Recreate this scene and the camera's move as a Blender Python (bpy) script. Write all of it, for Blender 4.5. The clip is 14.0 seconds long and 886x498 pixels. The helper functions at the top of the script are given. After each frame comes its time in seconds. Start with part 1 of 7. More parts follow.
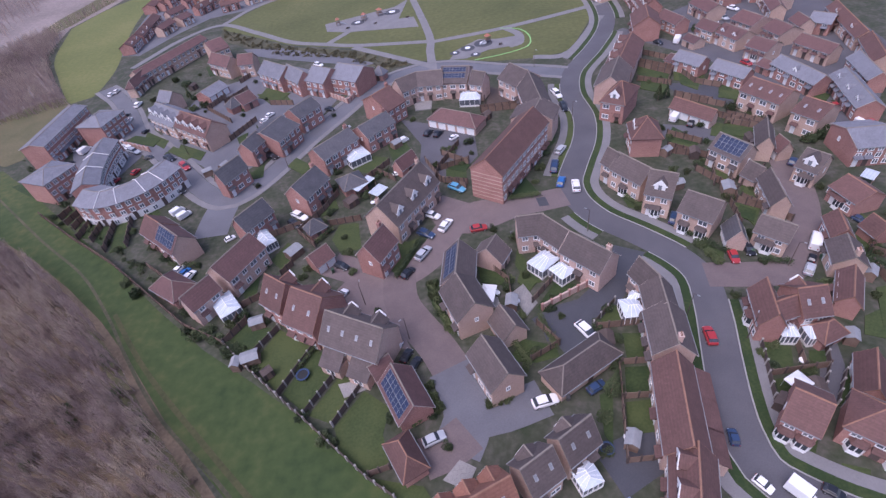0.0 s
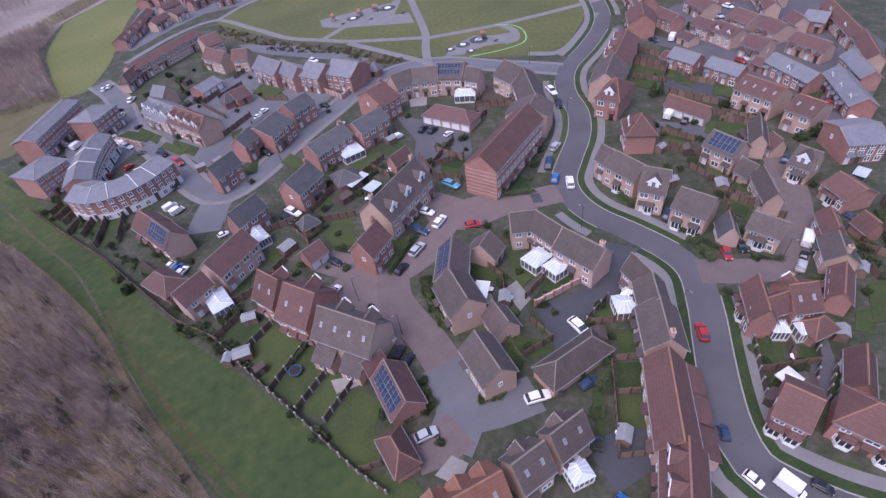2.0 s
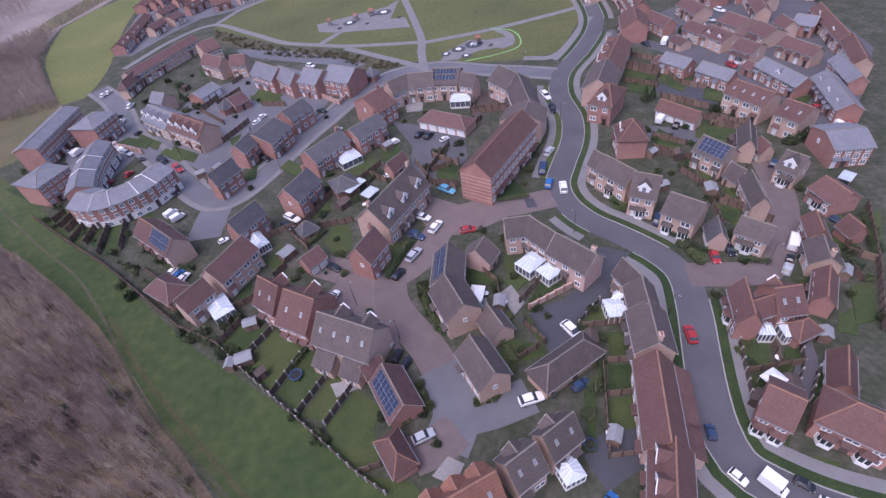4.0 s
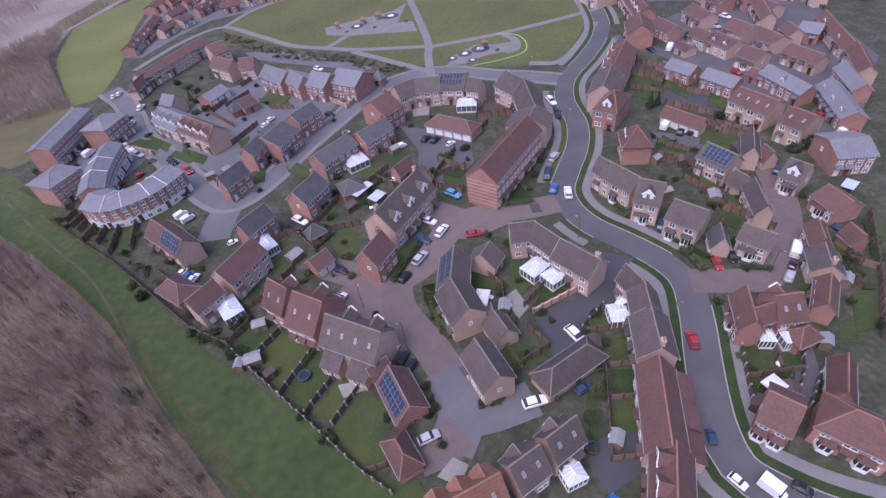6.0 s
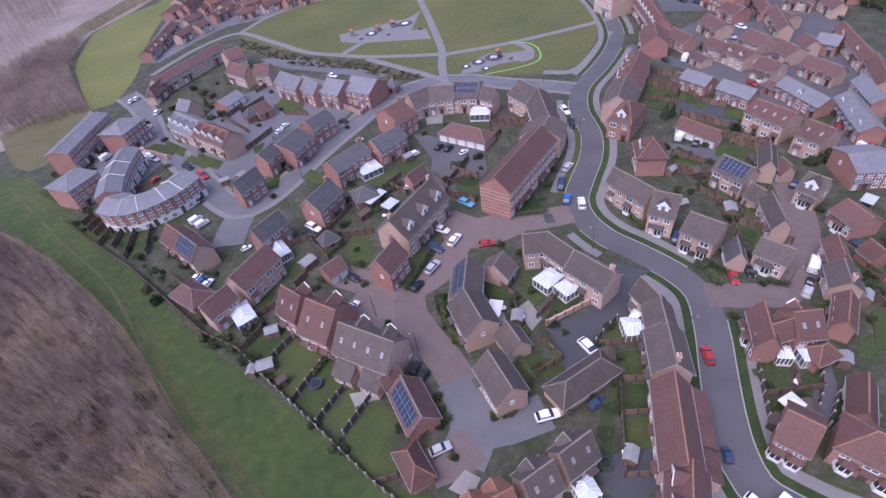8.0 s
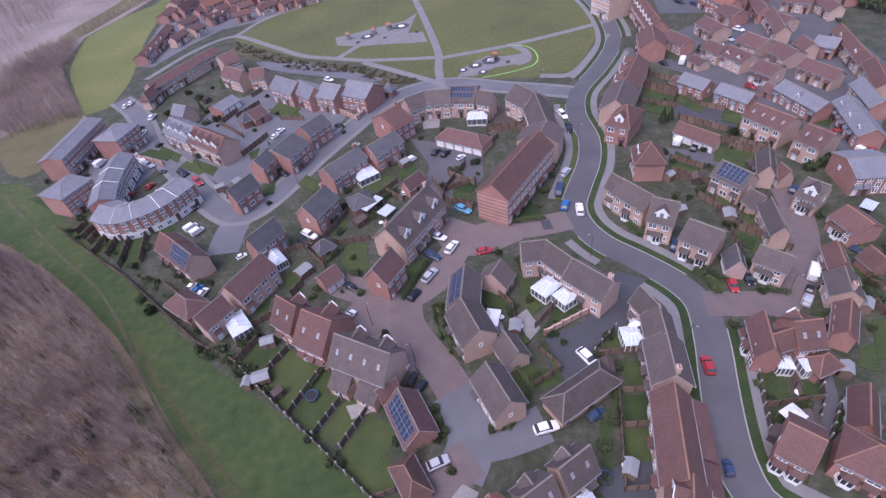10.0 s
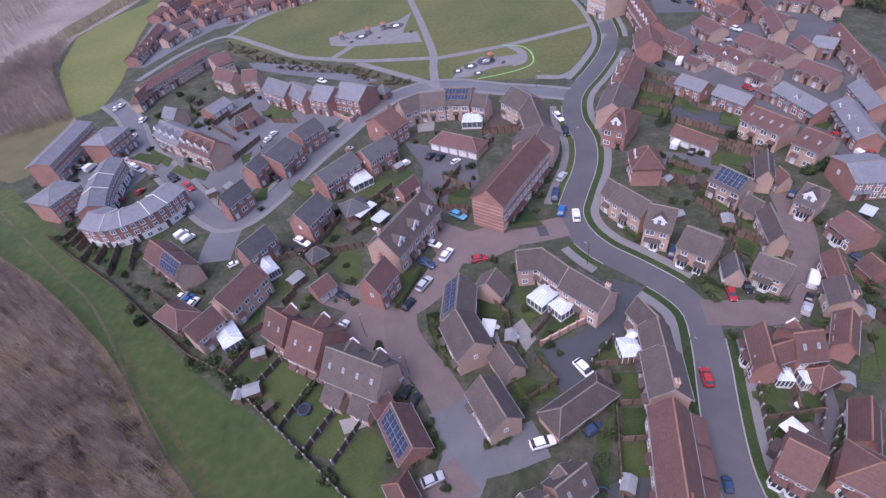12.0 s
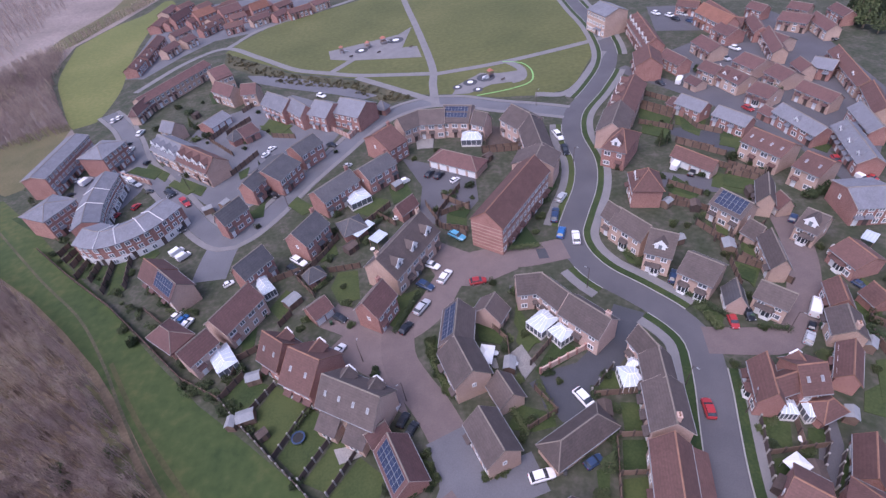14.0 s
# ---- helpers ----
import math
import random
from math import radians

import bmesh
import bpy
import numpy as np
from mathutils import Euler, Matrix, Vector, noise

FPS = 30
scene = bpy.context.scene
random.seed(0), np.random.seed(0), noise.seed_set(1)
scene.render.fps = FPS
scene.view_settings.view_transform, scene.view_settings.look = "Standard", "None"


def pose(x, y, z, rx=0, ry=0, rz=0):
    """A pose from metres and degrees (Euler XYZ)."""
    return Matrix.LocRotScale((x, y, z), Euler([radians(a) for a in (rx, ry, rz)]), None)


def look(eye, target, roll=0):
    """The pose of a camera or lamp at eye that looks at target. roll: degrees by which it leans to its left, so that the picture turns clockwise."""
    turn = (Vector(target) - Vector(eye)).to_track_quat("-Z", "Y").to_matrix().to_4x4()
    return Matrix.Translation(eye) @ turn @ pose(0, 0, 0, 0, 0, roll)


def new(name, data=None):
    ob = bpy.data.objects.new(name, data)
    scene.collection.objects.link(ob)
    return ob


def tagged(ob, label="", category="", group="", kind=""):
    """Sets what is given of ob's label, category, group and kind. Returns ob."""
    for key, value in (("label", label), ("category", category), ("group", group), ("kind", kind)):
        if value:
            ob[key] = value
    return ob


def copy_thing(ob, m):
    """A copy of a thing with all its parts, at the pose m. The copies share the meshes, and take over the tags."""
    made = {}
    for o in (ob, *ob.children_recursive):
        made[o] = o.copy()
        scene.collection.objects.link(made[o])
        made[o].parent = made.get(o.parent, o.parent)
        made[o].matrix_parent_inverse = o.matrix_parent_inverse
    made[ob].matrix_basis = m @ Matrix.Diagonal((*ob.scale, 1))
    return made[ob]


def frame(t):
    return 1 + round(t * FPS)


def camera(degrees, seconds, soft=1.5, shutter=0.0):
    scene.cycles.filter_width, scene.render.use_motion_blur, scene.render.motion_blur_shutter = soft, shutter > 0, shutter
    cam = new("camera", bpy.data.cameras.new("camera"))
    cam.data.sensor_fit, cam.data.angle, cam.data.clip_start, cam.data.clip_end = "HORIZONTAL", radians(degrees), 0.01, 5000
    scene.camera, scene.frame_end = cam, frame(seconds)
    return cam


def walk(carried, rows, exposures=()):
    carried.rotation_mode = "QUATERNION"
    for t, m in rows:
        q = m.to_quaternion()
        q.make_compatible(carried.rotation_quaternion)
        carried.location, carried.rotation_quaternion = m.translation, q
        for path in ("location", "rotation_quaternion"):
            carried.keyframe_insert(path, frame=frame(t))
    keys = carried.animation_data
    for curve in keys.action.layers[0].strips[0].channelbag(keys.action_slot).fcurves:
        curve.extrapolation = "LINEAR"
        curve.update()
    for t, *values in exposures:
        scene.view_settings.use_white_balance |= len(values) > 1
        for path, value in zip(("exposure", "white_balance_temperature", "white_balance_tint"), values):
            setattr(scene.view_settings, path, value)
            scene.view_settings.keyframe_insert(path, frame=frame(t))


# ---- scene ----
cam = camera(84.29, 14.0, soft=1.4)
PATH = [
    (0, (0.00, 0.00, 70.00), (-0.02, 73.19, 1.86), -9.78),
    (0.5, (0.13, -0.04, 69.88), (0.33, 72.62, 1.17), -9.29),
    (1, (0.16, -0.03, 69.96), (0.24, 72.91, 1.55), -9.54),
    (1.5, (0.49, -0.13, 69.61), (0.98, 72.74, 1.12), -9.18),
    (2, (0.46, -0.18, 69.61), (1.11, 72.61, 1.05), -9.27),
    (2.5, (0.89, -0.44, 69.76), (1.81, 72.70, 1.57), -9.49),
    (3, (1.25, -0.57, 70.34), (2.33, 72.11, 1.66), -9.43),
    (5.5, (0.96, -1.57, 73.76), (1.52, 70.99, 4.96), -9.72),
    (6, (0.75, -1.59, 73.69), (0.99, 71.16, 5.08), -9.39),
    (6.5, (-0.25, -2.32, 73.15), (-0.74, 69.16, 3.22), -9.53),
    (7, (-0.70, -2.04, 73.65), (-2.41, 67.88, 2.18), -9.84),
    (7.5, (-0.33, -1.32, 74.28), (-1.66, 71.48, 5.73), -9.24),
    (8, (-0.10, -0.82, 74.43), (-1.34, 72.78, 6.75), -9.31),
    (10.5, (0.72, 1.75, 75.10), (-0.09, 75.21, 7.26), -9.37),
    (11, (1.08, 2.51, 75.09), (0.26, 75.37, 6.61), -9.17),
    (11.5, (1.24, 3.08, 75.35), (0.77, 76.25, 7.20), -9.24),
    (12, (1.38, 3.84, 75.58), (0.89, 76.83, 7.24), -9.51),
    (12.5, (1.49, 4.55, 75.75), (0.98, 77.31, 7.15), -9.52),
    (13, (1.75, 5.20, 75.93), (1.25, 78.34, 7.75), -9.34),
    (13.5, (1.84, 6.03, 76.43), (1.45, 79.20, 8.27), -9.31),
    (14, (1.70, 6.80, 77.04), (1.91, 80.79, 9.78), -8.68),
]
EXPO = 0.89
walk(cam, [(t, look(eye, target, roll)) for t, eye, target, roll in PATH], exposures=[(0, EXPO, 5780, 28), (6.6, EXPO, 5780, 28), (8.2, EXPO + 0.1, 5780, 28), (14, EXPO + 0.11, 5780, 28)])

# ---- world and light: an overcast winter afternoon ----
world = bpy.data.worlds.new("world")
scene.world = world
world.use_nodes = True
wn = world.node_tree
sky = wn.nodes.new("ShaderNodeTexSky")
sky.sky_type = "NISHITA"
sky.sun_disc = False
sky.sun_elevation = radians(58)
sky.sun_rotation = radians(-132)
sky.air_density, sky.dust_density, sky.ozone_density = 1.0, 3.5, 1.5
wn.links.new(sky.outputs[0], wn.nodes["Background"].inputs[0])
wn.nodes["Background"].inputs[1].default_value = 0.122
sun_data = bpy.data.lights.new("sun", "SUN")
sun_data.energy, sun_data.angle, sun_data.color = 0.9, radians(48), (1.0, 0.92, 0.86)
sun = new("sun", sun_data)
sun.matrix_world = look((-20, -18, 60), (0, 0, 0))

# ---- materials ----
MATS = {}


def mat(name, c1, c2, rough=0.85, scale=0.6, fine=9.0, bump=0.25, metal=0.0, streak=None, rnd=0.0, c3=None):
    """A weathered surface: two colours mixed by large stains, fine grain and some relief."""
    m = bpy.data.materials.new(name)
    m.use_nodes = True
    t = m.node_tree
    b = t.nodes["Principled BSDF"]
    b.inputs["Roughness"].default_value, b.inputs["Metallic"].default_value = rough, metal
    co = t.nodes.new("ShaderNodeTexCoord")
    mp = t.nodes.new("ShaderNodeMapping")
    t.links.new(co.outputs["Object"], mp.inputs[0])
    if streak:
        mp.inputs["Scale"].default_value = streak
    n1 = t.nodes.new("ShaderNodeTexNoise")
    n1.inputs["Scale"].default_value, n1.inputs["Detail"].default_value = scale, 6
    n2 = t.nodes.new("ShaderNodeTexNoise")
    n2.inputs["Scale"].default_value, n2.inputs["Detail"].default_value = fine, 3
    for n in (n1, n2):
        t.links.new(mp.outputs[0], n.inputs["Vector"])
    ramp = t.nodes.new("ShaderNodeValToRGB")
    ramp.color_ramp.elements[0].position, ramp.color_ramp.elements[1].position = 0.32, 0.68
    ramp.color_ramp.elements[0].color, ramp.color_ramp.elements[1].color = (*c1, 1), (*c2, 1)
    if c3:
        e = ramp.color_ramp.elements.new(0.5)
        e.color = (*c3, 1)
    add = t.nodes.new("ShaderNodeMath")
    add.operation = "MULTIPLY_ADD"
    add.inputs[1].default_value = 0.45
    t.links.new(n2.outputs[0], add.inputs[0])
    half = t.nodes.new("ShaderNodeMath")
    half.operation = "MULTIPLY"
    half.inputs[1].default_value = 0.55
    t.links.new(n1.outputs[0], half.inputs[0])
    t.links.new(half.outputs[0], add.inputs[2])
    last = add
    if rnd:
        info = t.nodes.new("ShaderNodeObjectInfo")
        off = t.nodes.new("ShaderNodeMath")
        off.operation, off.inputs[1].default_value = "MULTIPLY_ADD", rnd
        t.links.new(info.outputs["Random"], off.inputs[0])
        t.links.new(add.outputs[0], off.inputs[2])
        sub = t.nodes.new("ShaderNodeMath")
        sub.operation, sub.inputs[1].default_value = "SUBTRACT", rnd / 2
        t.links.new(off.outputs[0], sub.inputs[0])
        last = sub
    t.links.new(last.outputs[0], ramp.inputs[0])
    t.links.new(ramp.outputs[0], b.inputs["Base Color"])
    if bump:
        bp = t.nodes.new("ShaderNodeBump")
        bp.inputs["Strength"].default_value, bp.inputs["Distance"].default_value = bump, 0.03
        t.links.new(n2.outputs[0], bp.inputs["Height"])
        t.links.new(bp.outputs[0], b.inputs["Normal"])
    MATS[name] = m
    return m


def courses(name, c1, c2, mortar, w, h, rough=0.85, gap=0.012, rnd=0.2):
    """Brickwork or block paving: real courses with joints, over large stains."""
    m = mat(name, c1, c2, rough, 0.35, 5.0, 0.2, rnd=rnd)
    t = m.node_tree
    b = t.nodes["Principled BSDF"]
    ramp = next(n for n in t.nodes if n.type == "VALTORGB")
    brick = t.nodes.new("ShaderNodeTexBrick")
    brick.inputs["Scale"].default_value = 1.0
    brick.inputs["Brick Width"].default_value, brick.inputs["Row Height"].default_value = w, h
    brick.inputs["Mortar Size"].default_value, brick.inputs["Bias"].default_value = gap, 0.0
    brick.inputs["Color1"].default_value, brick.inputs["Color2"].default_value = ((0.94, 0.94, 0.94, 1), (1.03, 1.02, 1.0, 1)) if name.startswith("paving") else ((0.8, 0.8, 0.8, 1), (1.1, 1.05, 1.0, 1))
    brick.inputs["Mortar"].default_value = (*mortar, 1)
    co = next(n for n in t.nodes if n.type == "TEX_COORD")
    sep, com, ad = t.nodes.new("ShaderNodeSeparateXYZ"), t.nodes.new("ShaderNodeCombineXYZ"), t.nodes.new("ShaderNodeMath")
    t.links.new(co.outputs["Object"], sep.inputs[0])
    ad.operation = "ADD"
    t.links.new(sep.outputs[0], ad.inputs[0])
    t.links.new(sep.outputs[1], ad.inputs[1])
    if name.startswith("paving"):
        t.links.new(sep.outputs[0], com.inputs[0])
        t.links.new(sep.outputs[1], com.inputs[1])
    else:
        t.links.new(ad.outputs[0], com.inputs[0])
        t.links.new(sep.outputs[2], com.inputs[1])
    t.links.new(com.outputs[0], brick.inputs["Vector"])
    mix = t.nodes.new("ShaderNodeMix")
    mix.data_type, mix.blend_type = "RGBA", "MULTIPLY"
    mix.inputs[0].default_value = 1.0
    t.links.new(ramp.outputs[0], mix.inputs[6])
    t.links.new(brick.outputs[0], mix.inputs[7])
    t.links.new(mix.outputs[2], b.inputs["Base Color"])
    return m


def tiles(name, c1, c2, pitch=0.32):
    """Roof tiles: courses across the slope as relief and tone."""
    m = mat(name, c1, c2, 0.8, 0.5, 6.0, 0.2, rnd=0.25)
    t = m.node_tree
    b = t.nodes["Principled BSDF"]
    ramp = next(n for n in t.nodes if n.type == "VALTORGB")
    co = next(n for n in t.nodes if n.type == "TEX_COORD")
    wave = t.nodes.new("ShaderNodeTexWave")
    wave.wave_type, wave.bands_direction, wave.wave_profile = "BANDS", "Y", "SAW"
    wave.inputs["Scale"].default_value, wave.inputs["Distortion"].default_value = 0.314 / pitch, 0.3
    t.links.new(co.outputs["Object"], wave.inputs["Vector"])
    vor = t.nodes.new("ShaderNodeTexVoronoi")
    vor.inputs["Scale"].default_value = 3.0
    t.links.new(co.outputs["Object"], vor.inputs["Vector"])
    mr = t.nodes.new("ShaderNodeMapRange")
    mr.inputs[3].default_value, mr.inputs[4].default_value = 0.9, 1.06
    t.links.new(wave.outputs["Fac"], mr.inputs[0])
    mr2 = t.nodes.new("ShaderNodeMapRange")
    mr2.inputs[3].default_value, mr2.inputs[4].default_value = 0.86, 1.12
    t.links.new(vor.outputs["Color"], mr2.inputs[0])
    mul = t.nodes.new("ShaderNodeMath")
    mul.operation = "MULTIPLY"
    t.links.new(mr.outputs[0], mul.inputs[0])
    t.links.new(mr2.outputs[0], mul.inputs[1])
    mix = t.nodes.new("ShaderNodeMix")
    mix.data_type, mix.blend_type = "RGBA", "MULTIPLY"
    mix.inputs[0].default_value = 1.0
    t.links.new(ramp.outputs[0], mix.inputs[6])
    t.links.new(mul.outputs[0], mix.inputs[7])
    t.links.new(mix.outputs[2], b.inputs["Base Color"])
    return m


grass = mat("grass", (0.021, 0.043, 0.010), (0.084, 0.090, 0.029), 0.95, 0.045, 0.5, 0.5, c3=(0.042, 0.066, 0.017))
meadow_grass = mat("meadow_grass", (0.064, 0.074, 0.022), (0.128, 0.125, 0.046), 0.95, 0.03, 0.6, 0.5, c3=(0.090, 0.098, 0.032))
far_grass = mat("far_grass", (0.095, 0.112, 0.032), (0.165, 0.165, 0.056), 0.95, 0.03, 0.6, 0.5, c3=(0.125, 0.138, 0.040))
worn_grass = mat("worn_grass", (0.036, 0.044, 0.015), (0.085, 0.078, 0.032), 0.95, 0.2, 1.2, 0.5)
lawn = mat("lawn", (0.020, 0.040, 0.010), (0.058, 0.076, 0.022), 0.95, 0.25, 2.5, 0.5, rnd=0.35)
rough_grass = mat("rough_grass", (0.07, 0.075, 0.03), (0.14, 0.115, 0.06), 0.95, 0.12, 1.5, 0.6)
soil = mat("soil", (0.092, 0.066, 0.042), (0.205, 0.152, 0.098), 0.95, 0.12, 1.5, 0.6, c3=(0.143, 0.105, 0.068))
# lightened base colour carries the haze that lies over the far hills
hazed_heath = mat("hazed_heath", (0.145, 0.118, 0.106), (0.29, 0.24, 0.22), 0.95, 0.03, 0.5, 0.6, c3=(0.21, 0.172, 0.158))
scrub_floor = mat("scrub_floor", (0.042, 0.045, 0.022), (0.12, 0.10, 0.062), 0.95, 0.15, 1.5, 0.6, c3=(0.07, 0.068, 0.038))
yard = mat("yard", (0.020, 0.034, 0.011), (0.100, 0.092, 0.077), 0.92, 0.22, 0.9, 0.4, c3=(0.050, 0.054, 0.034))
asphalt = mat("asphalt", (0.068, 0.066, 0.076), (0.112, 0.108, 0.120), 0.85, 0.12, 6.0, 0.2)
# paler than asphalt: distance haze over the western streets is put into its colour
worn_hazed_asphalt = mat("worn_hazed_asphalt", (0.096, 0.097, 0.111), (0.150, 0.150, 0.168), 0.85, 0.12, 6.0, 0.2)
dark_asphalt = mat("dark_asphalt", (0.042, 0.044, 0.054), (0.068, 0.070, 0.081), 0.85, 0.2, 6.0, 0.2)
footway = mat("footway", (0.15, 0.145, 0.15), (0.208, 0.20, 0.204), 0.9, 0.3, 5.0, 0.2)
kerbstone = mat("kerbstone", (0.24, 0.235, 0.23), (0.33, 0.32, 0.31), 0.9, 0.5, 5.0, 0.2)
concrete = mat("concrete", (0.27, 0.25, 0.235), (0.40, 0.38, 0.36), 0.9, 0.5, 6.0, 0.2)
earth = mat("earth", (0.085, 0.068, 0.044), (0.15, 0.118, 0.08), 0.95, 0.3, 3.0, 0.4)
paving_brown = courses("paving_brown", (0.128, 0.099, 0.099), (0.172, 0.135, 0.132), (0.9, 0.9, 0.9), 0.4, 0.2)
paving_slab = courses("paving_slab", (0.20, 0.19, 0.185), (0.29, 0.275, 0.265), (0.6, 0.6, 0.6), 0.6, 0.6)
WALLS = {
    "red": courses("brick_red", (0.265, 0.134, 0.115), (0.38, 0.208, 0.178), (1.25, 1.3, 1.3), 0.225, 0.075),
    "buff": courses("brick_buff", (0.42, 0.296, 0.242), (0.53, 0.39, 0.322), (1.05, 1.05, 1.05), 0.225, 0.075),
    "pink": courses("brick_pink", (0.42, 0.292, 0.25), (0.54, 0.39, 0.338), (1.05, 1.08, 1.08), 0.225, 0.075),
}
ROOFS = {
    "tan": tiles("tile_tan", (0.068, 0.053, 0.051), (0.110, 0.085, 0.080)),
    "brown": tiles("tile_brown", (0.088, 0.047, 0.046), (0.138, 0.072, 0.067)),
    "redbrown": tiles("tile_redbrown", (0.088, 0.046, 0.041), (0.136, 0.071, 0.062)),
    "red": tiles("tile_red", (0.165, 0.075, 0.052), (0.25, 0.115, 0.080)),
    "slate": tiles("slate", (0.130, 0.132, 0.154), (0.190, 0.192, 0.220), 0.25),
    "dark": tiles("tile_dark", (0.060, 0.060, 0.070), (0.105, 0.101, 0.110)),
}
ROOF_WORDS = {"tan": "weathered tan-brown tiled", "brown": "dark brown tiled", "redbrown": "red-brown tiled", "red": "orange-red tiled",
              "slate": "blue-grey slate", "dark": "charcoal tiled"}
WALL_WORDS = {"red": "red brick", "buff": "buff brick", "pink": "pinkish buff brick"}
ridge_clay = mat("ridge_clay", (0.21, 0.108, 0.074), (0.31, 0.17, 0.115), 0.85, 1.0, 6.0)
ridge_grey = mat("ridge_grey", (0.17, 0.145, 0.125), (0.24, 0.205, 0.175), 0.85, 1.0, 6.0)
verge_cream = mat("verge_cream", (0.36, 0.29, 0.255), (0.48, 0.40, 0.36), 0.7, 1.0, 6.0)
white_paint = mat("white_paint", (0.72, 0.72, 0.73), (0.84, 0.84, 0.84), 0.45, 0.8, 6.0, 0.05)
white_render = mat("white_render", (0.62, 0.60, 0.60), (0.74, 0.72, 0.71), 0.8, 0.6, 6.0, 0.15)
white_roof = mat("polycarbonate", (0.44, 0.49, 0.55), (0.60, 0.65, 0.70), 0.25, 0.5, 4.0, 0.05)
timber = mat("timber", (0.13, 0.085, 0.065), (0.22, 0.15, 0.115), 0.9, 1.0, 7.0, 0.3, rnd=0.3)
dark_timber = mat("dark_timber", (0.06, 0.045, 0.04), (0.11, 0.08, 0.07), 0.9, 1.0, 7.0, 0.3, rnd=0.3)
felt = mat("felt", (0.19, 0.20, 0.215), (0.29, 0.295, 0.31), 0.9, 0.8, 6.0)
glass = mat("window_glass", (0.03, 0.035, 0.045), (0.06, 0.07, 0.085), 0.08, 0.4, 2.0, 0.0)
# base colour paler than the other glass, painting in sky reflection and net curtains
pane_glass = mat("house_glass", (0.10, 0.11, 0.13), (0.19, 0.20, 0.225), 0.1, 0.6, 2.0, 0.0, rnd=0.6)
sky_glass = mat("rooflight_glass", (0.22, 0.23, 0.25), (0.32, 0.33, 0.35), 0.15, 0.5, 3.0, 0.0)
solar = mat("solar_cell", (0.018, 0.028, 0.060), (0.034, 0.050, 0.100), 0.55, 0.5, 3.0, 0.0)
solar.node_tree.nodes["Principled BSDF"].inputs["Specular IOR Level"].default_value = 0.2
panel_alloy = mat("panel_alloy", (0.17, 0.18, 0.20), (0.24, 0.25, 0.27), 0.6, 1.0, 6.0, 0.0)
metal = mat("grey_metal", (0.30, 0.31, 0.32), (0.42, 0.43, 0.44), 0.45, 1.0, 6.0, 0.05, 0.6)
rubber = mat("rubber", (0.012, 0.012, 0.013), (0.025, 0.025, 0.027), 0.8, 2.0, 8.0, 0.1)
bark = mat("bark", (0.165, 0.118, 0.082), (0.34, 0.255, 0.182), 0.95, 0.10, 2.0, 0.4)
winter_twig = mat("winter_twig", (0.17, 0.122, 0.114), (0.52, 0.43, 0.32), 0.95, 0.05, 0.4, 0.2, c3=(0.31, 0.232, 0.208))
leaf = mat("evergreen_leaf", (0.028, 0.045, 0.016), (0.075, 0.095, 0.035), 0.8, 0.6, 4.0, 0.1, rnd=0.4)
scrub_leaf = mat("scrub_leaf", (0.060, 0.058, 0.028), (0.125, 0.105, 0.055), 0.9, 0.6, 4.0, 0.1)
leaf_brown = mat("bracken", (0.09, 0.062, 0.045), (0.16, 0.115, 0.085), 0.9, 0.6, 4.0, 0.1)
leaf_pale = mat("pale_leaf", (0.15, 0.14, 0.06), (0.26, 0.23, 0.11), 0.85, 0.6, 4.0, 0.1)


# ---- mesh helpers ----
class Shape:
    def __init__(self):
        self.v, self.f = [], []

    def add(self, verts, faces):
        n = len(self.v)
        self.v += [tuple(p) for p in verts]
        self.f += [tuple(n + i for i in face) for face in faces]
        return self

    def box(self, x0, x1, y0, y1, z0, z1):
        return self.add([(x0, y0, z0), (x1, y0, z0), (x1, y1, z0), (x0, y1, z0), (x0, y0, z1), (x1, y0, z1), (x1, y1, z1), (x0, y1, z1)],
                        [(3, 2, 1, 0), (4, 5, 6, 7), (0, 1, 5, 4), (1, 2, 6, 5), (2, 3, 7, 6), (3, 0, 4, 7)])

    def hexa(self, low, top):
        """A block between two outlines of equal count."""
        n = len(low)
        faces = [tuple(range(n))[::-1], tuple(range(n, 2 * n))]
        faces += [(i, (i + 1) % n, n + (i + 1) % n, n + i) for i in range(n)]
        return self.add(list(low) + list(top), faces)

    def tube(self, a, b, r0, r1, n=6):
        a, b = Vector(a), Vector(b)
        q = (b - a).to_track_quat("Z", "Y")
        ring = [Vector((math.cos(6.2832 * i / n), math.sin(6.2832 * i / n), 0)) for i in range(n)]
        return self.hexa([a + q @ (p * r0) for p in ring], [b + q @ (p * r1) for p in ring])

    def mesh(self, name, material):
        me = bpy.data.meshes.new(name)
        me.from_pydata(self.v, [], self.f)
        me.materials.append(material)
        me.update()
        return me


def put(name, me, parent, m=None, label=""):
    ob = new(name, me)
    ob.parent = parent
    if m is not None:
        ob.matrix_basis = m
    if label:
        ob["label"] = label
    return ob


def part(name, shape, material, parent, label="", m=None):
    return put(name, shape.mesh(name, material), parent, m, label)


def thing(name, x, y, rot, label, category, group="", z=0.0):
    ob = new(name)
    ob.matrix_basis = pose(x, y, z, 0, 0, rot)
    return tagged(ob, label, category, group)


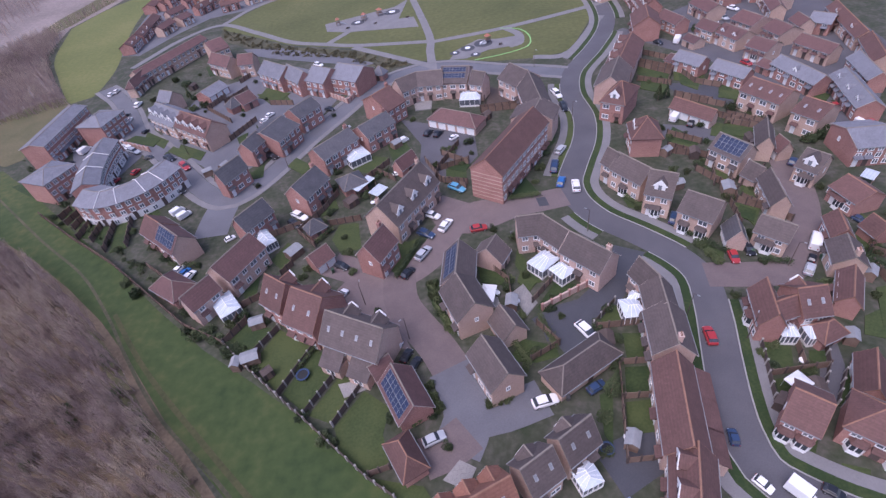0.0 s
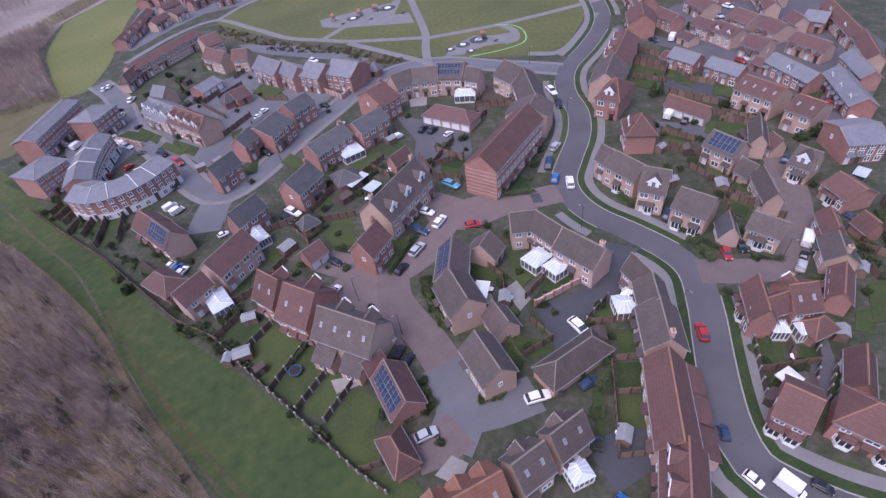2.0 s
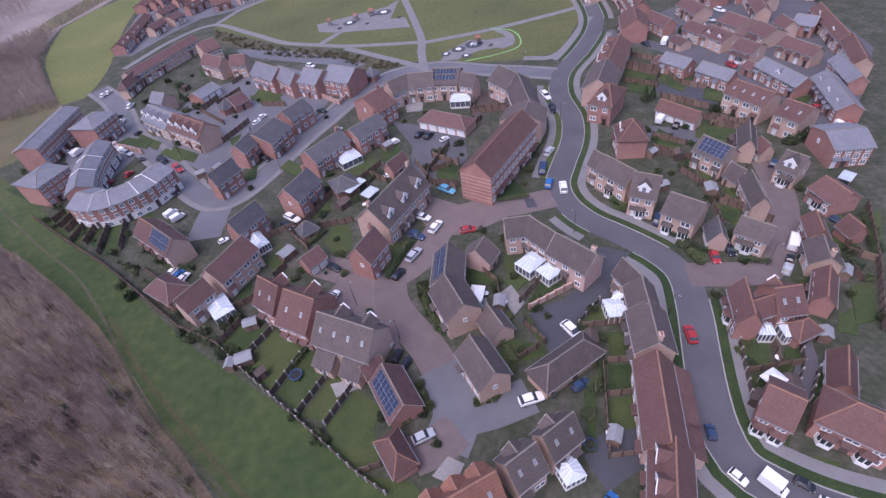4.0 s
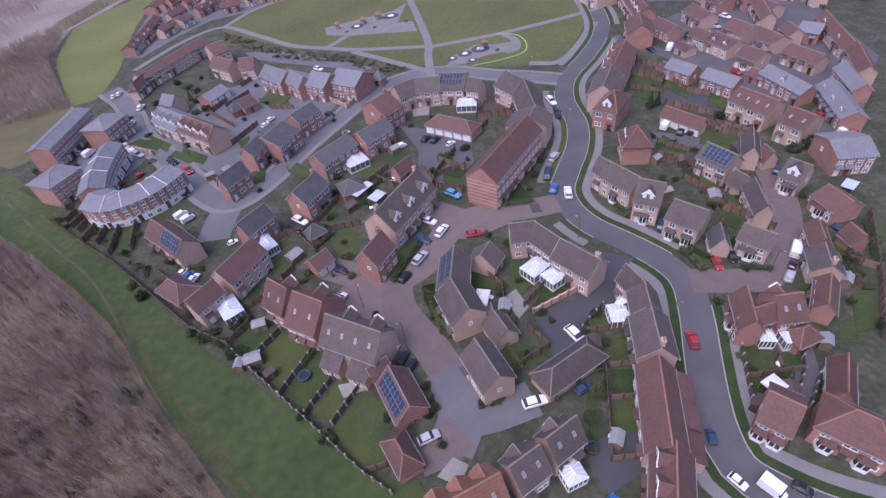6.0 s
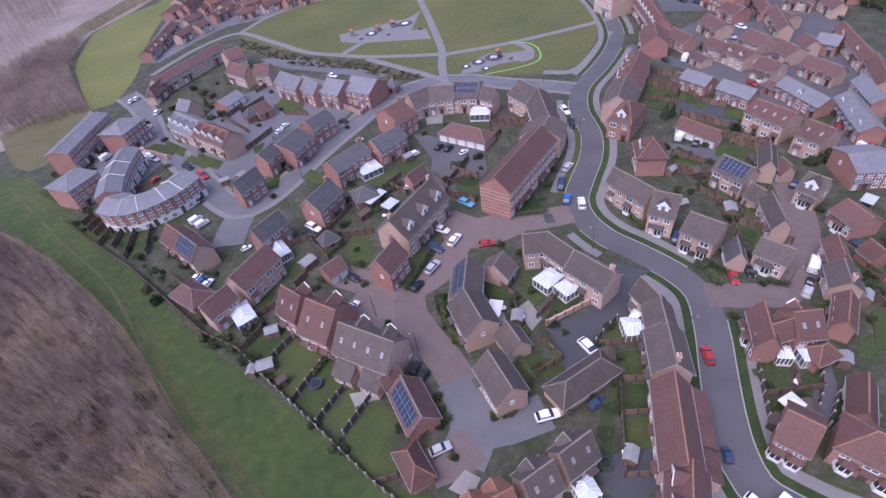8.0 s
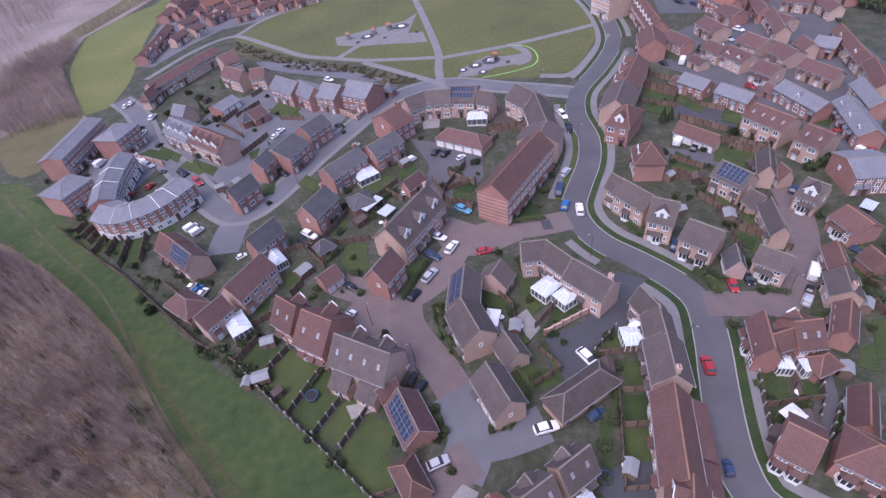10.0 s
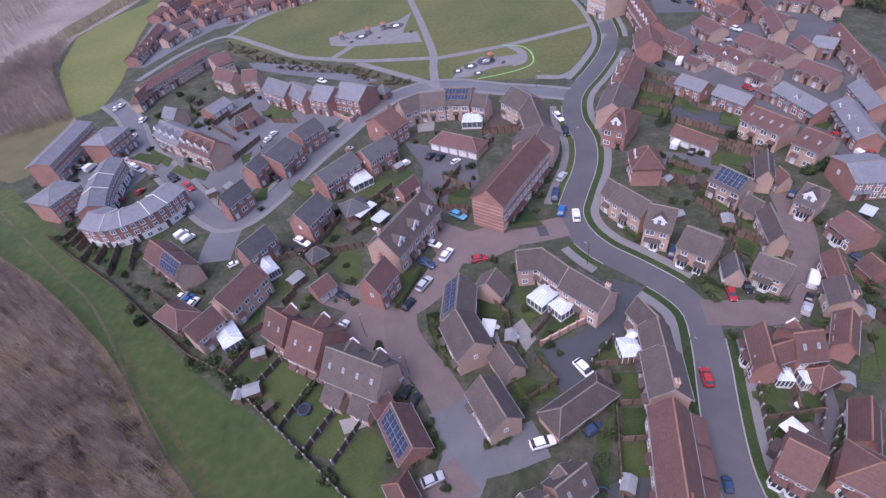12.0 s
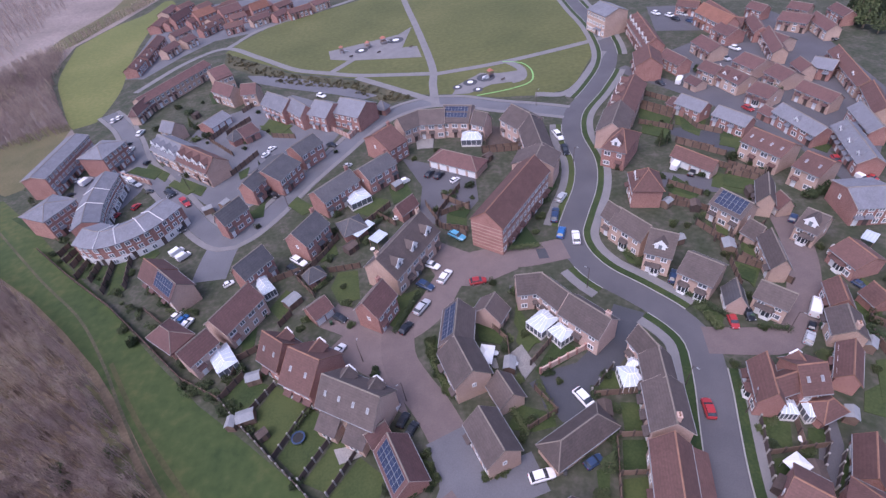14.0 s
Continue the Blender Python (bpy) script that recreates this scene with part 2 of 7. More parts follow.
def smooth(pts, step=2.0):
    """A rounded line through the given points."""
    p = [Vector((*q, 0)) for q in pts]
    p = [p[0] * 2 - p[1]] + p + [p[-1] * 2 - p[-2]]
    out = []
    for i in range(1, len(p) - 2):
        n = max(1, int((p[i + 1] - p[i]).length / step))
        for k in range(n):
            t = k / n
            out.append(0.5 * (2 * p[i] + (p[i + 1] - p[i - 1]) * t + (2 * p[i - 1] - 5 * p[i] + 4 * p[i + 1] - p[i + 2]) * t * t
                              + (3 * p[i] - p[i - 1] - 3 * p[i + 1] + p[i + 2]) * t ** 3))
    return out + [p[-2]]


def ribbon(name, line, a, b, z, thick, material, label, category, top=True):
    """A strip of ground along a line, from offset a to offset b to its left, with a real thickness."""
    s = Shape()
    rows = []
    for i, p in enumerate(line):
        d = line[min(i + 1, len(line) - 1)] - line[max(i - 1, 0)]
        n = Vector((-d.y, d.x, 0)).normalized()
        rows.append([(p + n * a)[:2] + (z,), (p + n * b)[:2] + (z,), (p + n * b)[:2] + (z - thick,), (p + n * a)[:2] + (z - thick,)])
    for r in rows:
        s.v += r
    for i in range(len(rows) - 1):
        o = 4 * i
        for k in range(4):
            s.f.append((o + k, o + 4 + k, o + 4 + (k + 1) % 4, o + (k + 1) % 4))
    s.f += [(0, 1, 2, 3), tuple(len(s.v) - k for k in (1, 2, 3, 4))]
    ob = new(name, s.mesh(name, material))
    return tagged(ob, label, category, kind="structure")


def slab(name, pts, z, material, label, category, thick=0.3, kind="structure", wavy=0.0):
    if wavy:
        pts = [q[:2] for q in smooth([*pts, pts[0]], wavy)[:-1]]
    area = sum(pts[i - 1][0] * pts[i][1] - pts[i][0] * pts[i - 1][1] for i in range(len(pts)))
    pts = pts if area > 0 else pts[::-1]
    s = Shape().hexa([(x, y, z - thick) for x, y in pts], [(x, y, z) for x, y in pts])
    return tagged(new(name, s.mesh(name, material)), label, category, kind=kind)


# ---- ground, roads and paths ----
g = Shape()
g.add([(-3000, -800, 0), (3000, -800, 0), (3000, 5000, 0), (-3000, 5000, 0), (-3000, -800, -2), (3000, -800, -2), (3000, 5000, -2), (-3000, 5000, -2)],
      [(0, 1, 2, 3), (4, 7, 6, 5), (0, 4, 5, 1), (1, 5, 6, 2), (2, 6, 7, 3), (3, 7, 4, 0)])
tagged(new("ground", g.mesh("ground", yard)), "mixed winter ground of gardens, soil and worn paving", "ground", kind="structure")
MAIN = smooth([(84, 340), (82, 290), (81.3, 262), (80.4, 239), (80, 215.5), (76.6, 191), (70.8, 175), (60.5, 159.6), (49.7, 146), (45.0, 132.7), (44.2, 118.7), (40.8, 107.5), (35.2, 97.3), (31.6, 90.0),
               (31.4, 82.9), (34.0, 76.0), (38.8, 69.8), (43.7, 62.5), (45.4, 56.3), (43.5, 48.6), (40.7, 41.0), (38.3, 34.3), (36.7, 28.4), (36.6, 22.9), (39.5, 19.0), (46, 14), (58, 8)])
ribbon("road", MAIN, -2.8, 2.8, 0.02, 0.1, asphalt, "winding grey asphalt estate road with pale kerbs", "road")


def stretches(line, gaps):
    """The pieces of a line that lie outside the given round gaps."""
    out, run = [], []
    for p in line:
        if any(math.hypot(p.x - x, p.y - y) < r for x, y, r in gaps):
            if len(run) > 2:
                out.append(run)
            run = []
        else:
            run.append(p)
    return out + ([run] if len(run) > 2 else [])


EAST_GAPS = [(46.5, 56.4, 4.6), (76, 177, 6)]
WEST_GAPS = [(30, 86, 5.6), (49, 146, 7), (36.5, 68.5, 4.4)]
for k, gaps in ((1, EAST_GAPS), (-1, WEST_GAPS)):
    for run in stretches(MAIN, gaps):
        for name, a, b, z, m, words, cat in (("kerb", 2.8, 3.0, 0.12, kerbstone, "pale concrete kerb along the estate road", "kerb"),
                                             ("verge", 3.0, 4.5, 0.11, lawn, "narrow grass verge beside the road", "grass verge"),
                                             ("pavement", 4.5, 6.4, 0.124, footway, "grey asphalt footway along the road", "pavement")):
            ribbon(name, run, min(k * a, k * b), max(k * a, k * b), z, 0.2, m, words, cat)
WEST = smooth([(47.5, 146.5), (38.3, 152.1), (27.9, 157.5), (14.3, 166), (3.1, 168.0), (-8.1, 164.0), (-17.9, 154.7), (-25.0, 144.2), (-34.5, 130.4), (-42.5, 116.6),
               (-48.5, 109.0), (-53.4, 107.6), (-60.9, 114.3), (-70.4, 127.1), (-81.6, 141.6), (-92.8, 156.0), (-100.4, 170.6), (-109.6, 186.0), (-121, 200)])
ribbon("road", WEST, -2.7, 2.7, 0.016, 0.1, worn_hazed_asphalt, "grey asphalt side road between brick houses", "road")
for k in (-1, 1):
    ribbon("pavement", WEST, k * 3.6 - 0.8, k * 3.6 + 0.8, 0.1, 0.2, footway, "grey asphalt footway along the side road", "pavement")
ribbon("road", smooth([(-52.3, 108.6), (-53.5, 101.6), (-53.9, 93)]), -4.2, 4.2, 0.028, 0.1, worn_hazed_asphalt, "grey asphalt spur ending at parked cars", "road")
ribbon("court", smooth([(29.2, 85.6), (19.9, 85.1), (12.4, 85.9), (6.6, 85.1), (2.1, 81.3), (-1.7, 74.9), (-6.2, 70.9), (-10.4, 69.5), (-16.2, 71.7), (-24, 76.5)]), -3.4, 3.4,
       0.032, 0.1, paving_brown, "brown block-paved shared courtyard street", "courtyard")
ribbon("court", smooth([(-9.4, 72), (-9.6, 63.2), (-7.3, 57.2), (-4.2, 51.5), (-1.9, 45.8)]), -3.3, 3.3, 0.036, 0.1, paving_brown, "brown block-paved lane between the houses", "courtyard")
ribbon("court", smooth([(-2.2, 46.3), (-0.8, 41.8), (-0.6, 36.8), (-3.2, 32.0)]), -3.8, 3.8, 0.04, 0.1, worn_hazed_asphalt, "worn grey asphalt turning head", "turning head")
ribbon("court", smooth([(0.0, 36.6), (4.9, 36.8), (11.5, 38.2)]), -3.2, 3.2, 0.044, 0.1, worn_hazed_asphalt, "worn grey asphalt drive to a garage", "driveway")
ribbon("court", smooth([(-0.8, 34.6), (-4.4, 32.6), (-8.0, 31.8)]), -3.2, 3.2, 0.048, 0.1, paving_brown, "brown block-paved drive", "driveway")
ribbon("drive", smooth([(35.8, 66.4), (31.6, 60.5), (27.6, 56.5), (20.6, 51.9), (14.6, 51.3)]), -2.6, 3.2, 0.03, 0.1, dark_asphalt, "dark asphalt drive into a parking court", "driveway")
slab("parking", [(13.3, 53.3), (18.3, 55.4), (25.1, 56.3), (25.8, 51.5), (20.8, 45.3), (16.9, 45.3)], 0.026, dark_asphalt, "dark asphalt parking court behind the terraces", "parking court")
ribbon("cul_de_sac", smooth([(46.3, 56.6), (53.8, 54.9), (59.7, 54.5), (65.6, 58.8), (71.4, 67.0), (75.7, 75.4), (78.8, 85.5)]), -3.0, 3.0, 0.034, 0.1, paving_brown,
       "brown block-paved cul-de-sac", "road")
slab("yard", [(61, 108), (74, 101), (70, 96.5), (58.5, 102)], 0.03, asphalt, "grey asphalt yard before the garages", "yard")
slab("yard", [(70, 129), (86, 124), (86, 112), (78, 112), (73, 119)], 0.03, dark_asphalt, "asphalt yard behind the terraces", "yard")
ribbon("road", smooth([(74, 172), (78.2, 163.7), (83.7, 154.2), (90.3, 141.6), (96.2, 127.4), (100.5, 116.2), (101.0, 103.0), (101.8, 88)]), -2.8, 2.8, 0.02, 0.1, asphalt,
       "grey asphalt road between rows of houses", "road")
ribbon("road", smooth([(128, 185), (116.1, 164.7), (105.7, 150.1), (99, 122)]), -2.4, 2.4, 0.024, 0.1, asphalt, "grey asphalt back road", "road")
slab("court", [(-24.5, 66.2), (-19.7, 71.5), (-12.4, 72.0), (-11.3, 62.4), (-10.1, 56.7), (-8.0, 50.0), (-11.6, 53.3), (-13.8, 58.4), (-19.5, 63.1)], 0.029, paving_brown, "brown block paving before the tall houses", "courtyard")
slab("court", [(-2.6, 88.6), (2.0, 93.6), (8.3, 88.5), (18.2, 84.7), (17.5, 81.4), (8.0, 78.2), (0.6, 79.9)], 0.031, paving_brown, "brown block paving at the mouth of the courtyard", "courtyard")
slab("yard", [(-131, 238), (-119, 234), (-108, 256), (-96, 273), (-60, 280), (-44, 287), (-40, 345), (-142, 345)], 0.011, worn_hazed_asphalt, "asphalt streets and drives between far houses", "yard")
slab("parking", [(-6, 134), (14, 121), (13, 108), (6, 99), (-3, 103), (-1, 118)], 0.03, asphalt, "grey asphalt garage court", "parking court")
slab("parking", [(-88, 164), (-100, 158), (-112, 150), (-104, 132), (-92, 121), (-86, 138)], 0.03, worn_hazed_asphalt, "asphalt parking court behind the crescent", "parking court")
slab("parking", [(-40, 150), (-46, 160), (-34, 172), (-24, 158)], 0.03, worn_hazed_asphalt, "asphalt yard between the houses", "parking court")
ribbon("drive", smooth([(61, 50), (56.4, 39.4), (55.0, 35.9), (51.0, 30)]), -1.6, 1.6, 0.03, 0.1, asphalt, "grey asphalt back lane between gardens", "driveway")
slab("parking", [(16, 29), (26, 31.5), (28, 26), (18, 22)], 0.03, dark_asphalt, "dark asphalt yard beside the terrace", "parking court")

slab("parking", [(107, 228), (128, 221), (116, 193), (99, 200)], 0.018, asphalt, "asphalt car park between far houses", "parking court")
slab("yard", [(86, 150), (98, 110), (112, 100), (138, 128), (150, 180), (146, 210), (130, 196), (110, 186), (96, 180)], 0.013, asphalt, "worn asphalt yards and lanes between houses", "yard")
slab("yard", [(-54, 116), (-84, 148), (-77, 180), (-46, 192), (-20, 168), (-30, 146), (-42, 128)], 0.01, worn_hazed_asphalt, "asphalt yards behind the brick houses, paled for haze", "yard")
slab("parking", [(-68.9, 218.7), (-51.5, 212.0), (-26.9, 192.6), (-13.0, 179.9), (-18.0, 178.4), (-28.8, 186.2), (-49.9, 199.3), (-64.2, 209.7)], 0.04, worn_hazed_asphalt, "grey asphalt back lane below the scrub bank", "parking court")
# open land
slab("meadow", [(-86, 251.6), (-82.2, 263), (-69, 283), (-21.4, 307), (18.1, 322), (74, 282), (75, 240), (74.6, 214), (72.4, 197), (68.7, 186), (54, 162), (43, 160.5), (28, 164), (12, 172.1), (0, 176), (-19.3, 197),
                (-48.3, 214)], 0.014, meadow_grass, "open mown park meadow", "meadow")
slab("field", [(-131.9, 144.8), (-113.3, 127.0), (-92.0, 105.1), (-75.5, 88.7), (-59.5, 71.5), (-47.1, 59.1), (-35.9, 49.7), (-24.3, 39.4), (-15.4, 30.1), (2, 6),
               (-20, 12), (-34.1, 27.8), (-48.9, 43.8), (-61.1, 59.4), (-71.1, 71.0), (-83.7, 83.4), (-97.7, 96.0), (-116, 110), (-160, 150)], 0.02, grass,
     "long sloping strip of green grass behind the gardens", "grass field")
slab("field", [(-178.7, 298.3), (-170, 327), (-156.8, 347.4), (-153.3, 372), (-143.1, 362), (-142.5, 320), (-139, 286.1), (-132.6, 253.1), (-125.0, 221.7), (-123.8, 194),
               (-131.2, 191), (-151, 223), (-165.8, 251.8)], 0.02, far_grass, "green field beside the woodland", "grass field", wavy=5)
slab("field", [(-194.0, 294.6), (-197, 319.4), (-188, 367.7), (-190, 440), (-150, 430), (-160, 387.8), (-175.6, 332.6), (-181.5, 306.1), (-188, 294.5)], 0.02, rough_grass,
     "pale rough pasture beyond the hedge", "pasture", wavy=5)
slab("bank", [(-201.5, 262), (-213.9, 308.7), (-222, 372), (-207, 352), (-202.5, 297.8), (-199.5, 266.6)], 0.03, hazed_heath, "heather bank on the hillside, paled for haze", "hillside", wavy=5)
slab("field", [(-190, 222), (-197, 278.3), (-183.6, 255), (-181, 236)], 0.02, rough_grass, "olive rough grass on the slope", "pasture", wavy=5)
slab("field", [(-162, 180), (-147.2, 197.0), (-134.2, 197.0), (-131, 178), (-129, 150), (-140, 152)], 0.016, rough_grass, "rough tussocky grass above the estate", "pasture", wavy=5)
slab("woodland_floor", [(-34.6, 26.8), (-48.9, 43.8), (-61.1, 59.4), (-71.1, 71.0), (-83.7, 83.4), (-97.7, 96.0), (-116, 110), (-260, 200), (-260, -20), (-18, -20), (-20.5, 11.5)], 0.012, soil,
     "brown leaf litter under bare trees", "woodland floor")
slab("woodland_floor", [(-128, 186), (-150, 217), (-172, 250), (-180, 300), (-170, 330), (-155, 400), (-300, 1500), (-1500, 1500), (-900, 250), (-200, 150), (-160, 160)], 0.012, hazed_heath,
     "brown heath and leaf litter of the far wood, paled for haze", "woodland floor")
slab("scrub_bank", [(-85.2, 250.0), (-48.0, 212), (-19.2, 194.8), (0, 173.8), (-8.5, 172), (-28.2, 190.1), (-52.5, 203.6), (-82.9, 236)], 0.03, scrub_floor, "brown scrubby bank between park and houses", "scrub bank")
# flat dark strip laid in place of the hedge line beside the field
ribbon("track", smooth([(-28, 18), (-35.8, 30.4), (-50.9, 45.8), (-62.1, 60.4), (-70.1, 72.0), (-82, 87), (-100, 104), (-135, 139)]), -0.3, 0.3, 0.035, 0.1, scrub_floor, "flat dark strip standing in for a hedge line", "track")
ribbon("track", smooth([(-36.6, 27.0), (-51.9, 44.2), (-64.1, 59.8), (-74, 71)]), -0.3, 2.2, 0.03, 0.1, rough_grass, "tan rough-grass strip at the edge of the wood", "track")
ribbon("track", smooth([(-68.9, 72.5), (-60.9, 61.4), (-53.6, 52.4), (-43.7, 41.5), (-33.5, 30.6), (-30.3, 27.9)]), -0.45, 0.45, 0.032, 0.1, worn_grass, "faint worn track along the grass field", "track")
PATHS = [[(7.1, 165.0), (7.7, 182.0), (8.9, 197.6), (6.5, 238.1), (2.0, 294.1), (1.3, 329.5)], [(8.9, 190.9), (38.3, 192.8), (75.3, 200.6), (84, 205)],
         [(7.7, 191.9), (-19.4, 200.5), (-33.6, 208.2), (-48.7, 217.9), (-67.0, 238.3), (-87.0, 258.1), (-103.2, 246.6), (-117.1, 218.9)], [(-21.2, 199.0), (-6.3, 183.0), (7.6, 167.8)],
         [(-85.9, 259.2), (-71.5, 281.7), (-30.9, 306.0), (-8.3, 322.5)], [(-32.4, 207.7), (-19.8, 223.2)], [(38.1, 191.8), (41.2, 183.9), (39.8, 176.1), (35.5, 174.2)], [(73.7, 188.4), (53.4, 160.7), (41.1, 161.6)]]
for n, p in enumerate(PATHS):
    ribbon("path", smooth(p), -1.5, 1.5, 0.05 + 0.005 * n, 0.1, footway, "pale asphalt footpath across the park", "path")
slab("playground", [(-34.8, 232.7), (-20.0, 236.4), (-3.1, 240.8), (3.5, 248.9), (-2.0, 223.8), (4.5, 223.1), (5.6, 210), (-24.6, 218.0), (-33.4, 222.8)], 0.1, footway, "pale surfaced playground in the park", "playground")
slab("playground", [(13.6, 171.1), (17.0, 178.6), (26.1, 185.5), (33.1, 182.8), (41.6, 182.7), (40.2, 174.0), (28.4, 174.4), (19.5, 170.0)], 0.1, footway, "pale surfaced playground near the houses", "playground")
slab("patio", [(-5.5, 28.4), (-2.8, 30.8), (-0.6, 29.3), (-2.4, 26.4)], 0.09, paving_slab, "pale concrete slab beside the garage", "patio")
slab("speed_table", [(22.7, 86.7), (24.8, 86.5), (24.9, 83.3), (22.7, 83.5)], 0.06, dark_asphalt, "dark setts of a speed table at the junction", "speed table")
slab("speed_table", [(34.5, 65.5), (35.9, 64.5), (34.6, 63.1), (33.2, 64.0)], 0.06, dark_asphalt, "dark setts of a speed table at the junction", "speed table")


# ---- houses ----
def window_meshes(w, h):
    f = Shape()
    t = 0.13
    xs, zs = (-w / 2, -w / 2 + t, -t / 2, t / 2, w / 2 - t, w / 2), (-0.06, t, h - t, h)
    front = [(x, -0.06, z) for z in zs for x in xs]
    back = [(x, 0.05, z) for z in zs for x in xs]
    cells = [(i, k) for k in range(3) for i in range(5) if not (k == 1 and i in (1, 3))]
    f.v = front + back
    for i, k in cells:
        q = (6 * k + i, 6 * k + i + 1, 6 * k + i + 7, 6 * k + i + 6)
        f.f += [q, tuple(24 + v for v in q[::-1])]
        for e, (di, dk) in enumerate(((0, -1), (1, 0), (0, 1), (-1, 0))):
            if (i + di, k + dk) not in cells:
                a, b = q[e], q[(e + 1) % 4]
                f.f.append((b, a, 24 + a, 24 + b))
    p = Shape().box(-w / 2 + t, w / 2 - t, -0.01, 0.02, t, h - t)
    return f.mesh("window_frame", white_paint), p.mesh("pane", pane_glass)


WIN = {"std": window_meshes(1.25, 1.25), "wide": window_meshes(1.75, 1.25), "small": window_meshes(0.75, 1.0)}
DOOR = Shape().box(-0.5, 0.5, -0.06, 0.04, 0, 2.05).box(-0.56, 0.56, -0.03, 0.04, 2.05, 2.15).mesh("door", white_paint)
DOOR_DARK = Shape().box(-0.5, 0.5, -0.06, 0.04, 0, 2.05).box(-0.56, 0.56, -0.03, 0.04, 2.05, 2.15).mesh("door", dark_timber)
gd = Shape().box(-1.15, 1.15, -0.05, 0.04, 0, 2.05)
for k in range(4):
    gd.box(-1.1, 1.1, -0.075, -0.05, 0.08 + 0.5 * k, 0.5 + 0.5 * k)
GARAGE_DOOR = gd.mesh("garage_door", white_paint)
ch = Shape().box(-0.42, 0.42, -0.3, 0.3, -1.2, 1.1).box(-0.48, 0.48, -0.36, 0.36, 1.1, 1.28)
CHIMNEY = {k: ch.mesh("chimney", WALLS[k]) for k in WALLS}
POT = Shape().tube((0, 0, 1.28), (0, 0, 1.7), 0.13, 0.1, 8).mesh("chimney_pot", ridge_clay)
SKY_FRAME = Shape().box(-0.24, 0.24, -0.48, 0.48, -0.02, 0.07).mesh("skylight", metal)
SKY_PANE = Shape().box(-0.17, 0.17, -0.41, 0.41, 0.07, 0.09).mesh("pane", sky_glass)
SOLAR = Shape().box(-0.48, 0.48, -0.78, 0.78, 0.06, 0.1).mesh("solar_panel", solar)
so = Shape()
for a in (-0.5, 0.47):
    so.box(a, a + 0.03, -0.8, 0.8, 0.05, 0.115)
for a in (-0.8, -0.015, 0.77):
    so.box(-0.47, 0.47, a, a + 0.03, 0.05, 0.115)
SOLAR_FRAME = so.mesh("panel_frame", panel_alloy)
do = Shape().hexa([(-0.75, 0, 0), (0.75, 0, 0), (0.75, 0, 1.0), (0, 0, 1.7), (-0.75, 0, 1.0)], [(-0.75, 2.2, 0), (0.75, 2.2, 0), (0.75, 2.2, 1.0), (0, 2.2, 1.7), (-0.75, 2.2, 1.0)])
do.hexa([(-1.05, -0.14, 0.8), (-0.68, -0.14, 0.8), (0, -0.14, 1.45), (0, -0.14, 1.92)], [(-1.05, -0.04, 0.8), (-0.68, -0.04, 0.8), (0, -0.04, 1.45), (0, -0.04, 1.92)])
do.hexa([(0.68, -0.14, 0.8), (1.05, -0.14, 0.8), (0, -0.14, 1.92), (0, -0.14, 1.45)], [(0.68, -0.04, 0.8), (1.05, -0.04, 0.8), (0, -0.04, 1.92), (0, -0.04, 1.45)])
DORMER = do.mesh("dormer", white_paint)
dr = Shape().hexa([(-0.95, -0.03, 0.9), (0, -0.03, 1.76), (0, -0.03, 1.9), (-0.95, -0.03, 1.02)], [(-0.95, 2.4, 0.9), (0, 2.4, 1.76), (0, 2.4, 1.9), (-0.95, 2.4, 1.02)])
dr.hexa([(0, -0.03, 1.76), (0.95, -0.03, 0.9), (0.95, -0.03, 1.02), (0, -0.03, 1.9)], [(0, 2.4, 1.76), (0.95, 2.4, 0.9), (0.95, 2.4, 1.02), (0, 2.4, 1.9)])
DORMER_ROOF = {k: dr.mesh("dormer_roof", ROOFS[k]) for k in ROOFS}
ba = Shape().hexa([(-1.1, 0, 0), (-0.7, -0.75, 0), (0.7, -0.75, 0), (1.1, 0, 0)], [(-1.1, 0, 0.8), (-0.7, -0.75, 0.8), (0.7, -0.75, 0.8), (1.1, 0, 0.8)])
BAY_HEAD = Shape().hexa([(-1.1, 0, 2.1), (-0.7, -0.75, 2.1), (0.7, -0.75, 2.1), (1.1, 0, 2.1)], [(-1.1, 0, 2.25), (-0.72, -0.8, 2.25), (0.72, -0.8, 2.25), (1.1, 0, 2.25)]).mesh("bay_head", white_paint)
BAY_POST = Shape().tube((0, 0, 0.8), (0, 0, 2.1), 0.07, 0.07, 4).mesh("mullion", white_paint)
BAY = ba.mesh("bay_window", white_paint)
BAY_PANE = Shape().hexa([(-1.04, 0, 0.8), (-0.66, -0.7, 0.8), (0.66, -0.7, 0.8), (1.04, 0, 0.8)], [(-1.04, 0, 2.1), (-0.66, -0.7, 2.1), (0.66, -0.7, 2.1), (1.04, 0, 2.1)]).mesh("pane", glass)
BAY_ROOF = {k: Shape().hexa([(-1.25, 0, 2.26), (-0.8, -0.95, 2.26), (0.8, -0.95, 2.26), (1.25, 0, 2.26)], [(-0.9, 0, 2.95), (-0.5, -0.1, 2.95), (0.5, -0.1, 2.95), (0.9, 0, 2.95)]).mesh("bay_roof", ROOFS[k]) for k in ROOFS}


def add_window(home, kind, m):
    f, p = WIN[kind]
    fr = put("window", f, home, m)
    put("pane", p, fr)


